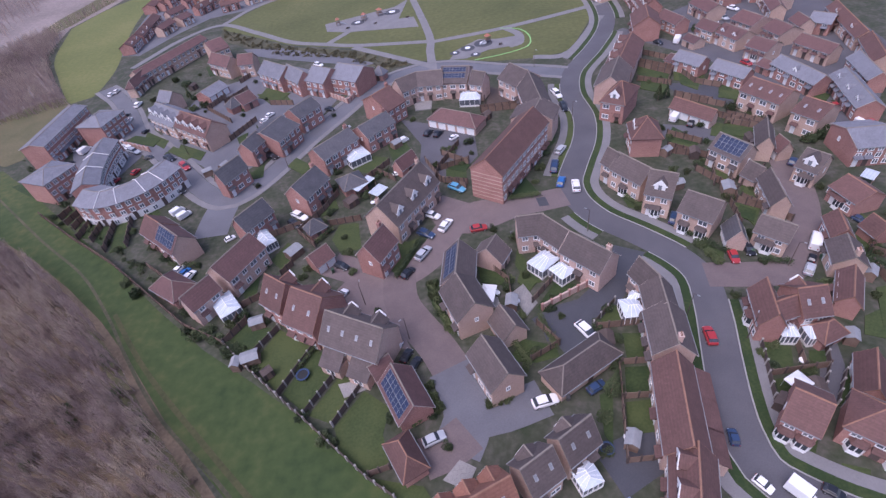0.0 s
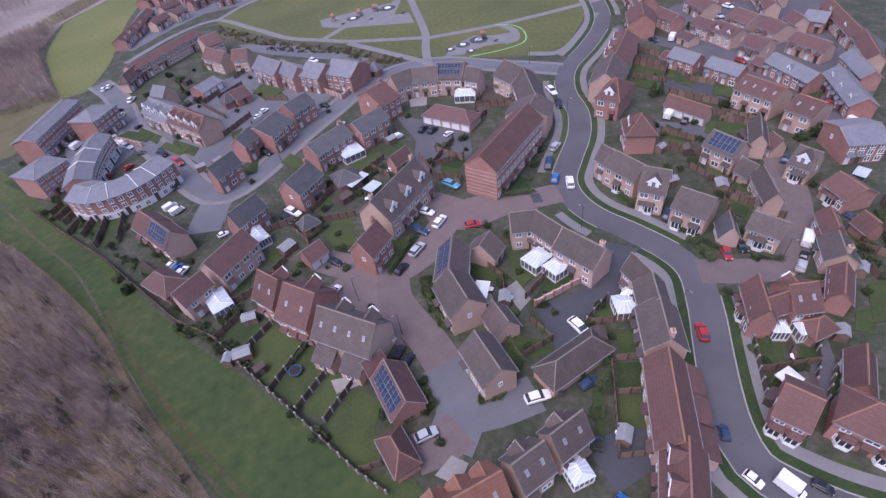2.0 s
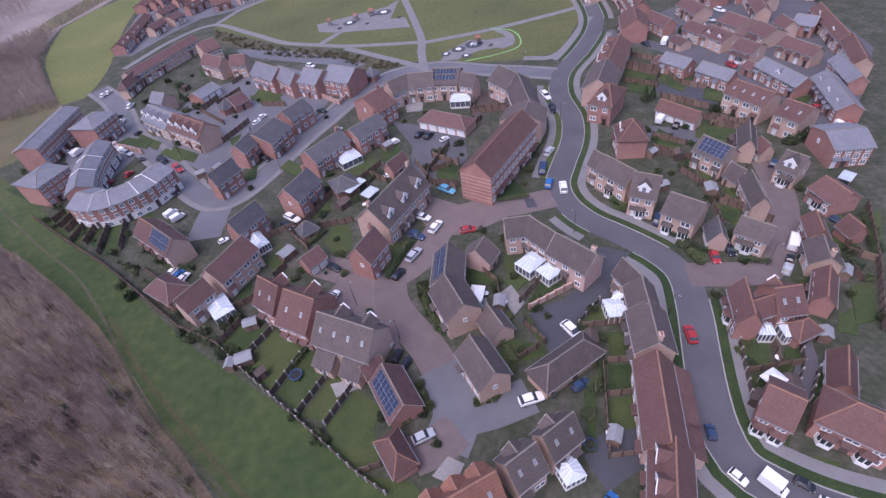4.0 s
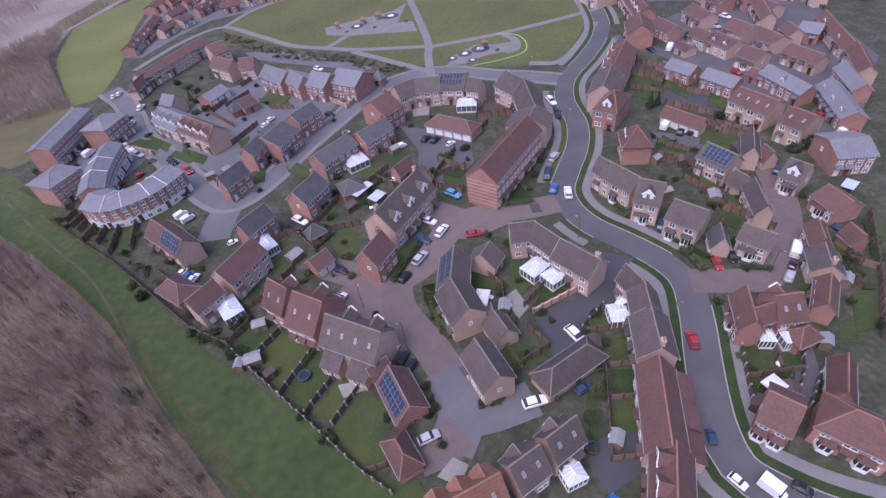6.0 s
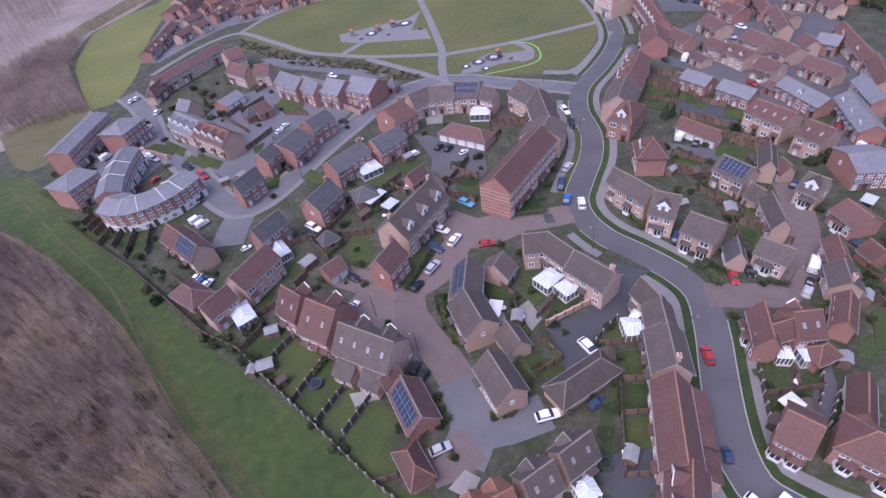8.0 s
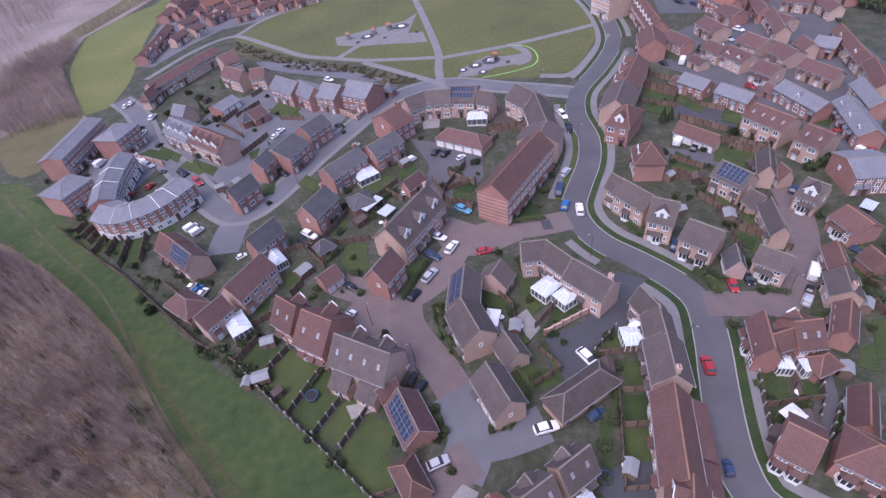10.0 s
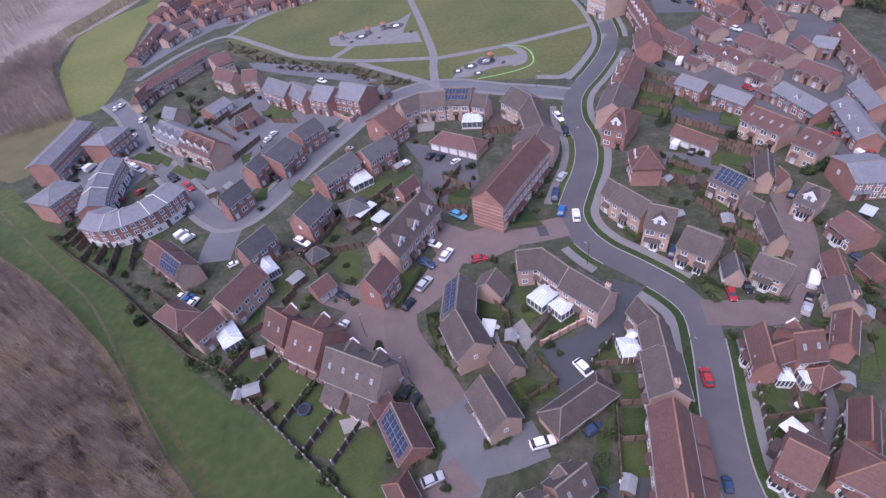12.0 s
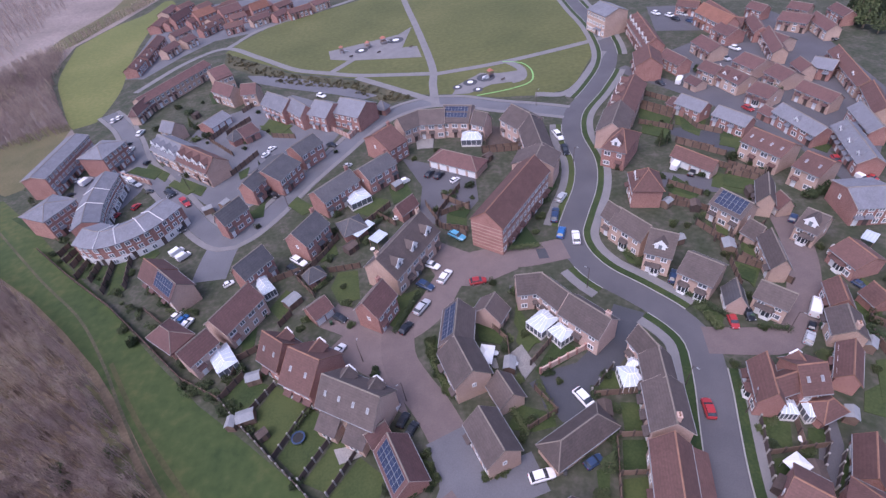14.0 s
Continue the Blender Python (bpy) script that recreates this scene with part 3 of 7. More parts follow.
def roof_shape(L, D, e, r, form, over=0.35):
    """Two slopes with thickness and eaves, or four for a hipped roof. Returns roof and ridge."""
    s, rg = Shape(), Shape()
    hd = D / 2
    slope = (r - e) / hd
    ze, w, x = e - over * slope, hd + over, L / 2
    t = 0.16
    if form == "gable":
        x += 0.18
        for k in (-1, 1):
            lo = [(-x, k * w, ze), (x, k * w, ze), (x, 0, r), (-x, 0, r)]
            hi = [(a, b, c + t) for a, b, c in lo]
            s.hexa(lo, hi) if k < 0 else s.hexa(lo[::-1], hi[::-1])
        rg.hexa([(-x - 0.02, -0.14, r + t - 0.06), (x + 0.02, -0.14, r + t - 0.06), (x + 0.02, 0.14, r + t - 0.06), (-x - 0.02, 0.14, r + t - 0.06)],
                [(-x - 0.02, -0.06, r + t + 0.09), (x + 0.02, -0.06, r + t + 0.09), (x + 0.02, 0.06, r + t + 0.09), (-x - 0.02, 0.06, r + t + 0.09)])
    else:
        x += over
        xr = max(0.15, x - w)
        lo = [(-x, -w, ze), (x, -w, ze), (x, w, ze), (-x, w, ze)]
        up = [(a, b, c + t) for a, b, c in lo]
        n = [(-xr, 0, r + t), (xr, 0, r + t)]
        s.add(lo + up + n, [(3, 2, 1, 0), (0, 1, 5, 4), (1, 2, 6, 5), (2, 3, 7, 6), (3, 0, 4, 7), (4, 5, 9, 8), (6, 7, 8, 9), (5, 6, 9), (7, 4, 8)])
        rg.tube(n[0], n[1], 0.12, 0.12, 6)
        for a, b in ((4, 0), (7, 0), (5, 1), (6, 1)):
            rg.tube((lo + up)[a], n[b], 0.1, 0.1, 6)
    return s, rg


def on_slope(L, D, e, r, x, f, side=-1):
    """A frame lying on the roof: x along, f from eave (0) to ridge (1)."""
    hd = D / 2
    a = math.atan2(r - e, hd)
    y, z = side * hd * (1 - f), e + (r - e) * f + 0.18
    return pose(x, y, z, math.degrees(a) if side < 0 else -math.degrees(a))


def shell(home, L, D, e, r, wall, roof, form, orange=0):
    hd = D / 2
    s = Shape()
    if form == "gable":
        pent = [(-hd, 0), (hd, 0), (hd, e), (0, r - 0.03), (-hd, e)]
        s.hexa([(L / 2, y, z) for y, z in pent][::-1], [(-L / 2, y, z) for y, z in pent][::-1])
    else:
        s.box(-L / 2, L / 2, -hd, hd, 0, e - 0.02)
    part("wall", s, WALLS[wall], home)
    rs, rg = roof_shape(L, D, e, r, form)
    top = part("roof", rs, ROOFS[roof], home)
    part("ridge_tiles", rg, ridge_clay if orange or roof in ("red", "redbrown") else ridge_grey, top)
    slope = (r - e) / hd
    ze = e - 0.35 * slope
    for k in (-1, 1):
        if home.matrix_basis.translation.y > (95 if k > 0 else 230):
            continue
        y = k * (hd + 0.36)
        part("gutter", Shape().box(-L / 2 - 0.15, L / 2 + 0.15, min(y, y + k * 0.1), max(y, y + k * 0.1), ze - 0.04, ze + 0.1), felt, home)
    if form == "gable" and home.matrix_basis.translation.y < 230:
        for kx in (-1, 1):
            v = Shape()
            x0, x1 = kx * (L / 2 + 0.185), kx * (L / 2 + 0.225)
            for k in (-1, 1):
                a = [(x0, k * (hd + 0.35), ze - 0.02), (x0, 0, r - 0.02), (x0, 0, r + 0.15), (x0, k * (hd + 0.35), ze + 0.15)]
                v.hexa(a, [(x1, y, z) for _, y, z in a])
            part("bargeboard", v, ridge_clay if orange or roof in ("red", "redbrown") else verge_cream if wall != "buff" else ridge_grey, home)
    return top


def house(x, y, rot, L, D, e, r, wall, roof, form, storeys=2, dormers=0, chim=0, skylights=0, solar=0, bands=0, bays=0, outriggers=0, orange=0, cross=0, leanto=0, slide=0):
    words = f"{WALL_WORDS[wall]} house with {'hipped' if form == 'hip' else 'gabled'} {ROOF_WORDS[roof]} roof"
    if solar:
        words += ", solar panels"
    elif dormers:
        words += ", dormers"
    elif storeys == 3:
        words = "three-storey " + words
    home = thing("house", x, y, rot, words, "house", "houses of the estate")
    top = shell(home, L, D, e, r, wall, roof, form, orange)
    hd, h = D / 2, e / storeys
    rng = random.Random(int(x * 13 + y * 7))
    slope = (r - e) / hd
    low = e - slide * slope
    if slide:
        part("front_wall", Shape().hexa([(-L / 2 + 0.02, -hd - slide, 0), (L / 2 - 0.02, -hd - slide, 0), (L / 2 - 0.02, -hd + 0.1, 0), (-L / 2 + 0.02, -hd + 0.1, 0)],
                                        [(-L / 2 + 0.02, -hd - slide, low), (L / 2 - 0.02, -hd - slide, low), (L / 2 - 0.02, -hd + 0.1, e), (-L / 2 + 0.02, -hd + 0.1, e)]), WALLS[wall], home)
        lo = [(-L / 2 - 0.18, -hd - slide - 0.35, low - 0.35 * slope + 0.02), (L / 2 + 0.18, -hd - slide - 0.35, low - 0.35 * slope + 0.02), (L / 2 + 0.18, -hd - 0.3, e - 0.3 * slope + 0.02), (-L / 2 - 0.18, -hd - 0.3, e - 0.3 * slope + 0.02)]
        part("catslide_roof", Shape().hexa(lo, [(p, q, v + 0.16) for p, q, v in lo]), ROOFS[roof], home)
    if bands:
        for k in range(1, 8):
            z = k * e / 8
            part("brick_band", Shape().box(-L / 2 - 0.03, L / 2 + 0.03, -hd - 0.03, hd + 0.03, z, z + 0.16), WALLS["buff"], home, "pale brick string course")
    n = max(1, round(L / (2.0 if storeys == 3 else 2.6)))
    doors = [i for i in range(n) if i % 2 == (rng.random() > 0.5)] or [0]
    for side in (-1, 1):
        turn = 0 if side < 0 else 180
        if side > 0 and (y > 75 or x < -30 or x > 30):
            continue
        for s in range(storeys):
            for i in range(n):
                cx = (i + 0.5) * L / n - L / 2
                z = s * h + 0.31 * h
                front = slide if side < 0 else 0
                if front:
                    z = s * low / storeys + 0.31 * low / storeys
                m = pose(cx, side * (hd + front + 0.01), z, 0, 0, turn)
                if s == 0 and i in doors:
                    m = pose(cx, side * (hd + front + 0.02), 0.05, 0, 0, turn)
                    put("door", DOOR if (i + side) % 2 else DOOR_DARK, home, m)
                    if side < 0:
                        can = Shape().hexa([(-0.9, -0.9, 2.3), (0.9, -0.9, 2.3), (0.9, 0, 2.3), (-0.9, 0, 2.3)], [(-0.85, -0.85, 2.4), (0.85, -0.85, 2.4), (0.85, 0, 2.85), (-0.85, 0, 2.85)])
                        part("porch_canopy", can, ROOFS[roof], home, m=pose(cx, -hd - front, 0))
                else:
                    add_window(home, "wide" if rng.random() < 0.35 and L / n > 2.2 else "std", m)
    if form == "gable" and D > 5 and y < 150:
        for k in (-1, 1):
            if rng.random() < 0.6:
                add_window(home, "small", pose(k * (L / 2 + 0.01), rng.uniform(-1.2, 1.2), e - 1.9, 0, 0, 90 * k))
    for i in range(dormers):
        cx = (i + 0.5) * L / dormers - L / 2
        f = 0.18
        dm = put("dormer", DORMER, home, pose(cx, -hd * (1 - f), e + (r - e) * f - 0.1) @ Matrix.Diagonal((1.4, 1, 1.4, 1) if r - e > 2.3 else (0.8, 0.8, 0.75, 1)))
        put("dormer_roof", DORMER_ROOF[roof], dm)
        put("pane", WIN["small"][1], dm, pose(0, -0.06, 0.1))
    for i in range(chim):
        cx = (L / 2 - 0.7) * (1 if i == 0 else -1) if chim < 3 else 0
        c = put("chimney", CHIMNEY[wall], home, pose(cx, 0.25, r - 0.1))
        for k in (-0.2, 0.2):
            put("chimney_pot", POT, c, pose(k, 0, 0))
    for i in range(skylights):
        cx = (i + 0.5) * L / skylights - L / 2
        k = put("skylight", SKY_FRAME, home, on_slope(L, D, e, r, cx, 0.45))
        put("pane", SKY_PANE, k)
    if solar:
        cols = max(3, min(8, int((L - 1.2) / 1.0)))
        rows = 2 if D > 5 else 1
        for i in range(cols):
            for j in range(rows):
                f = 0.5 if rows == 1 else 0.3 + 0.42 * j
                k = put("solar_panel", SOLAR, home, on_slope(L, D, e, r, (i - (cols - 1) / 2) * 1.02, f))
                put("panel_frame", SOLAR_FRAME, k)
    for i in range(bays):
        cx = (i + 0.5) * L / bays - L / 2
        b = put("bay_window", BAY, home, pose(cx, -hd - 0.01, 0))
        put("pane", BAY_PANE, b)
        put("bay_roof", BAY_ROOF[roof], b)
        put("bay_head", BAY_HEAD, b)
        for px, py in ((-1.06, -0.03), (-0.7, -0.72), (0, -0.74), (0.7, -0.72), (1.06, -0.03)):
            put("mullion", BAY_POST, b, pose(px, py, 0))
    for i in range(cross):
        cx = (i + 0.5) * L / cross - L / 2
        w, zr, y1 = 1.35, r - 0.9, hd * 0.8 + 0.3
        zl = zr - w * 0.95
        part("gable_wing", Shape().hexa([(cx - w, y1, 0), (cx + w, y1, 0), (cx + w, y1, zl), (cx, y1, zr), (cx - w, y1, zl)][::-1], [(cx - w, 0.5, 0), (cx + w, 0.5, 0), (cx + w, 0.5, zl), (cx, 0.5, zr), (cx - w, 0.5, zl)][::-1]), WALLS[wall], home)
        for k in (-1, 1):
            lo = [(cx, 0.1, zr), (cx, y1 + 0.25, zr), (cx + k * (w + 0.25), y1 + 0.25, zl - 0.24), (cx + k * (w + 0.25), 0.1, zl - 0.24)]
            part("wing_roof", Shape().hexa(lo, [(p, q, v + 0.14) for p, q, v in lo]), ROOFS[roof], home)
        part("wing_ridge", Shape().tube((cx, 0.1, zr + 0.14), (cx, y1 + 0.27, zr + 0.14), 0.12, 0.12, 6), ridge_clay if orange else ridge_grey, home)
        for k in (-1, 1) if y > 40 else ():
            q = [(cx, y1 + 0.2, zr + 0.1), (cx + k * w * 0.75, y1 + 0.2, zr - (zr - zl) * 0.75 + 0.1), (cx + k * w * 0.75, y1 + 0.45, zr - (zr - zl) * 0.75 + 0.1), (cx, y1 + 0.45, zr + 0.1)]
            part("verge_board", Shape().hexa(q, [(p, u, v + 0.2) for p, u, v in q]), white_paint, home, "white painted verge board")
        fa = [(cx - w, y1 + 0.27, zl), (cx, y1 + 0.27, zr - 0.02), (cx + w, y1 + 0.27, zl), (cx, y1 + 0.27, zr - 0.5)]
        part("gable_fascia", Shape().hexa(fa, [(p, q + 0.05, v) for p, q, v in fa]), white_paint, home)
    for i in range(leanto):
        cx = (i + 0.5) * L / leanto - L / 2
        part("lean_to_wall", Shape().box(cx - 1.9, cx + 1.9, -hd - 2.6, -hd, 0, 2.4), WALLS[wall], home)
        lo = [(cx - 2.1, -hd - 2.85, 2.35), (cx + 2.1, -hd - 2.85, 2.35), (cx + 2.1, -hd, 4.2), (cx - 2.1, -hd, 4.2)]
        part("lean_to_roof", Shape().hexa(lo, [(p, q, v + 0.14) for p, q, v in lo]), ROOFS[roof], home)
        add_window(home, "wide", pose(cx, -hd - 2.61, 0.8))
    for i in range(outriggers):
        cx = (i + 0.5) * L / outriggers - L / 2
        s = Shape().box(cx - 2.2, cx + 2.2, hd, hd + 2.6, 0, 3.0)
        part("porch_wall", s, WALLS[wall], home)
        lo = [(cx - 2.4, hd, 4.6), (cx + 2.4, hd, 4.6), (cx + 2.4, hd + 2.9, 2.9), (cx - 2.4, hd + 2.9, 2.9)]
        part("porch_roof", Shape().hexa([(a, b, c) for a, b, c in lo], [(a, b, c + 0.14) for a, b, c in lo]), ROOFS[roof], home)
    return home


def garage_block(x, y, rot, L, D, e, r, wall, roof, form, garage=0, solar=0, **_):
    words = f"low {WALL_WORDS[wall]} garage with {ROOF_WORDS[roof]} roof"
    if garage:
        words += ", white doors"
    if solar:
        words += ", solar panels"
    home = thing("garage", x, y, rot, words, "garage", "garages of the estate")
    shell(home, L, D, e, r, wall, roof, form)
    for i in range(garage):
        w = min(1.0, (L / garage - 0.3) / 2.3)
        put("garage_door", GARAGE_DOOR, home, pose((i + 0.5) * L / garage - L / 2, -D / 2 - 0.01, 0.03) @ Matrix.Diagonal((w, 1, 1, 1)))
    if solar:
        cols = max(3, int((L - 0.6) / 1.02))
        for i in range(cols):
            for j in range(2):
                k = put("solar_panel", SOLAR, home, on_slope(L, D, e, r, (i - (cols - 1) / 2) * 1.02, 0.26 + 0.42 * j))
                put("panel_frame", SOLAR_FRAME, k)
    if not garage:
        put("door", DOOR_DARK, home, pose(0, -D / 2 - 0.02, 0.03))
    return home


def terrace_sweep(pts, width, e, r, wall, roof, words, units, outer_white=1):
    """A terrace that follows a bent line: walls, low roof, party walls and windows on both sides."""
    line = smooth(pts, 1.6)
    home = thing("terrace", line[0].x, line[0].y, 0, words, "terrace", "houses of the estate")
    o = Vector((line[0].x, line[0].y, 0))
    n = []
    for i in range(len(line)):
        d = line[min(i + 1, len(line) - 1)] - line[max(i - 1, 0)]
        n.append(Vector((-d.y, d.x, 0)).normalized())

    def at(i, off, z):
        p = line[i] - o + n[i] * off
        return (p.x, p.y, z)

    def sweep(profile):
        return loft_rows([[at(i, a, z) for a, z in profile] for i in range(len(line))])

    h = width / 2
    part("wall", sweep([(-h, 0), (h, 0), (h, e), (0, r - 0.05), (-h, e)]), WALLS[wall], home)
    top = part("roof", sweep([(-h - 0.35, e - 0.1), (0, r), (h + 0.35, e - 0.1), (h + 0.35, e + 0.08), (0, r + 0.18), (-h - 0.35, e + 0.08)]), ROOFS[roof], home)
    part("ridge_tiles", sweep([(-0.12, r + 0.12), (0.12, r + 0.12), (0.05, r + 0.26), (-0.05, r + 0.26)]), ridge_grey, top)
    if outer_white:
        part("ground_floor_render", sweep([(h - 0.1, 0), (h + 0.06, 0), (h + 0.06, e / 3 + 0.15), (h - 0.1, e / 3 + 0.15)]), white_render, home, "white rendered ground floor")
    count = len(line) - 1
    for k in range(1, units):
        i = round(k * count / units)
        for a, b in ((-h - 0.3, 0), (0, h + 0.3)):
            za, zb = (e + 0.1, r + 0.2) if b == 0 else (r + 0.2, e + 0.1)
            part("party_wall", Shape().tube(at(i, a, za + 0.08), at(i, b, zb + 0.08), 0.12, 0.12, 4), white_render, home, "white coping across the roof")
    for i in range(1, count, 1):
        for side in (-1, 1):
            w = n[i] * side
            ang = math.degrees(math.atan2(w.y, w.x)) + 90
            x, y, _ = at(i, side * (h + 0.02 + (0.06 if side > 0 and outer_white else 0)), 0)
            for s in range(3):
                if s == 0 and i % 3 == 1:
                    put("door", DOOR_DARK, home, pose(x, y, 0.03, 0, 0, ang))
                else:
                    add_window(home, "std" if side > 0 else "small", pose(x, y, s * e / 3 + 0.22 * e / 3, 0, 0, ang))
    return home


def loft_rows(rows):
    s = Shape()
    n = len(rows[0])
    for r in rows:
        s.v += r
    for i in range(len(rows) - 1):
        for k in range(n):
            a, b = i * n + k, i * n + (k + 1) % n
            s.f.append((a, b, b + n, a + n))
    s.f += [tuple(range(n))[::-1], tuple(range((len(rows) - 1) * n, len(rows) * n))]
    return s


terrace_sweep([(-68.5, 119.5), (-72.5, 113.0), (-77.0, 109.8), (-82.0, 108.8), (-87.5, 111.5)], 8.4, 5.9, 7.6, "red", "slate",
              "curved three-storey red brick terrace, white ground floor, slate roof", 5)
terrace_sweep([(-93.5, 140), (-93.0, 131), (-91.5, 122), (-89.2, 114.5)], 6.6, 5.9, 7.4, "red", "slate", "curved three-storey red brick terrace wing, slate roof", 3)

house(-6.9, 87.9, 53, 16.7, 8.5, 5.4, 9.6, "buff", "tan", "gable", dormers=3, storeys=2, chim=2)
house(-13.0, 73.5, 55, 6.6, 5.4, 5.2, 8.4, "red", "brown", "gable", chim=1)
garage_block(-25.7, 76.8, 40, 4.4, 4.2, 2.4, 4.3, "red", "brown", "gable", garage=2)
house(-95.9, 210.7, 60, 36.2, 6.2, 4.9, 6.5, "buff", "brown", "gable")
house(-103.1, 192.7, 81, 13.7, 3.2, 4, 6, "buff", "brown", "hip")
house(-76.9, 210.8, 33, 6.7, 9.4, 6.3, 8.2, "buff", "brown", "gable", slide=1.6)
house(-115.7, 155.1, 86, 26.0, 7.4, 7, 8, "red", "slate", "gable", storeys=3)
house(-101.5, 155.9, 72, 10.8, 9.4, 6.8, 8.5, "red", "slate", "hip", storeys=3)
house(-103.9, 125.5, 63, 10.0, 9.6, 6.7, 8.1, "red", "slate", "hip", storeys=3)
house(-66.2, 142.2, -42, 16.3, 7.6, 5.1, 8.2, "buff", "redbrown", "gable", dormers=4)
house(-78.2, 153.5, -43, 15.0, 8.5, 4.8, 7.8, "buff", "slate", "gable", dormers=4)
house(-84.3, 169.9, -33, 6.4, 5.5, 4.3, 6.6, "buff", "slate", "gable")
garage_block(-71.3, 174.4, 56, 8.9, 6.9, 2.4, 4, "red", "slate", "gable", garage=3)
house(-70.1, 194.1, -43, 12.4, 6.1, 4.8, 7.5, "buff", "brown", "gable")
house(-60.2, 189.9, -9, 5.8, 5.9, 5, 7.7, "buff", "brown", "gable")
house(-46.6, 174.3, -46, 12.8, 7.8, 5.2, 8, "red", "slate", "gable")
house(-38.9, 167.2, -54, 11.1, 5.8, 5.2, 8, "red", "slate", "gable")
house(-29.5, 163.6, -38, 8.2, 9.4, 5.4, 8, "red", "slate", "gable", slide=0.3)
house(-19.7, 161.5, -37, 10.8, 9.4, 5.6, 8, "red", "slate", "gable", slide=0.7)
garage_block(-11.0, 165.2, -32, 3.7, 3.2, 2.5, 4.5, "red", "slate", "hip")
house(-29.5, 99.6, 56, 8.7, 6.3, 5.2, 8, "red", "dark", "gable", chim=1)
house(-41.1, 90.5, 50, 8.0, 4.4, 5.2, 7.9, "red", "dark", "gable")
garage_block(-9.6, 41.1, -69, 8.2, 5.4, 2.8, 5.8, "red", "brown", "gable", solar=1)
house(4.9, 42.4, -71, 7.7, 5.5, 4.8, 7.6, "buff", "tan", "gable")
garage_block(18.2, 41.6, 26, 12.0, 4.6, 2.6, 5.0, "buff", "tan", "hip")
garage_block(8.7, 51.1, -71, 4.9, 4.4, 2.6, 5.2, "buff", "tan", "gable")
house(2.3, 64.0, -102, 8.5, 5.6, 5.2, 8.2, "pink", "tan", "gable", solar=1)
house(2.5, 56.1, -74, 7.8, 6.5, 5.2, 8.2, "buff", "tan", "gable")
garage_block(9.3, 68.7, 54, 4.1, 5.8, 3, 5.8, "pink", "tan", "gable")
house(17.6, 71.9, -4, 5.0, 4.4, 5.2, 8, "pink", "tan", "gable")
house(21.7, 68.7, -60, 6.7, 4.5, 5.2, 8, "pink", "tan", "gable")
house(26.2, 61.9, -54, 8.6, 5.7, 5.2, 8, "pink", "tan", "gable", chim=1)
house(33.5, 53.9, -74, 5.0, 3.2, 5.2, 8, "pink", "tan", "gable")
house(33.6, 49.1, -102, 5.7, 4.6, 5.1, 7.9, "pink", "tan", "gable")
house(32.2, 42.6, -103, 8.1, 5.7, 5.1, 7.8, "pink", "tan", "gable", chim=1)
house(28.2, 30.7, -107, 13.7, 5.2, 5, 8.1, "pink", "redbrown", "gable", outriggers=3)
house(25.4, 21.0, -114, 7.6, 5.1, 4.8, 7.8, "pink", "redbrown", "gable", dormers=2)
house(60.5, 60.9, -49, 5.6, 4.3, 4.1, 6.3, "buff", "tan", "gable", bays=1)
house(66.9, 71.4, -106, 9.1, 3.2, 4, 6.1, "buff", "tan", "gable")
house(51.1, 69.3, -49, 6.5, 6.9, 4.9, 7.5, "buff", "tan", "gable", bays=2)
garage_block(54.8, 63.3, -109, 4.5, 3.2, 2.6, 5, "pink", "dark", "gable", garage=2)
house(40.5, 88.4, -66, 3.5, 3.2, 5.2, 8, "buff", "tan", "gable")
house(43.1, 83.7, -63, 8.3, 4.6, 5.2, 8, "buff", "tan", "gable", bays=1)
house(46.0, 76.5, -35, 5.1, 5.7, 5.6, 9.3, "buff", "tan", "gable", dormers=1, bays=1)
house(52.1, 98.6, -104, 7.3, 6.6, 5.2, 8.6, "red", "redbrown", "hip", dormers=1, orange=1)
house(64.2, 141.7, -122, 19.0, 7.8, 5.0, 7.6, "pink", "redbrown", "gable", dormers=3, orange=1)
house(55.3, 127.4, -120, 13.1, 7.8, 5.4, 8.4, "pink", "tan", "gable")
house(53.1, 117.0, -41, 6.2, 10.8, 5.6, 9.0, "red", "redbrown", "hip", dormers=1, orange=1)
house(66.6, 86.2, -63, 7.4, 5.7, 4.6, 7.1, "buff", "tan", "gable", solar=1)
garage_block(68.9, 107.6, -58, 11.1, 3.2, 2.5, 4.5, "pink", "redbrown", "gable", garage=4)
house(76.1, 89.8, -119, 8.6, 3.3, 4, 6.2, "buff", "tan", "gable")
house(79.3, 77.9, -58, 4.2, 6.6, 3.9, 6.5, "buff", "tan", "gable", dormers=1, bays=1)
house(93.5, 83.3, -9, 7.9, 9.9, 4.9, 6.5, "red", "slate", "gable", storeys=3)
house(81.3, 67.9, -83, 6.1, 6.3, 3.4, 5.2, "red", "redbrown", "gable", bays=1)
house(71.6, 59.5, -112, 5.7, 3.2, 3.4, 5.2, "red", "redbrown", "gable", orange=1)
house(68.5, 53.2, -114, 5.7, 4.8, 3.4, 5.2, "buff", "tan", "gable", chim=1)
house(63.8, 46.1, -128, 7.4, 3.2, 3.3, 5.1, "red", "redbrown", "gable", orange=1)
house(80.1, 164.3, -108, 11.7, 8.4, 5.2, 8, "red", "redbrown", "gable")
house(13.1, 146.3, -20, 8.5, 9.4, 5.6, 8, "pink", "tan", "gable", solar=1, slide=0.7)
house(19.2, 140.0, -38, 4.4, 4.8, 5.2, 8, "pink", "tan", "gable")
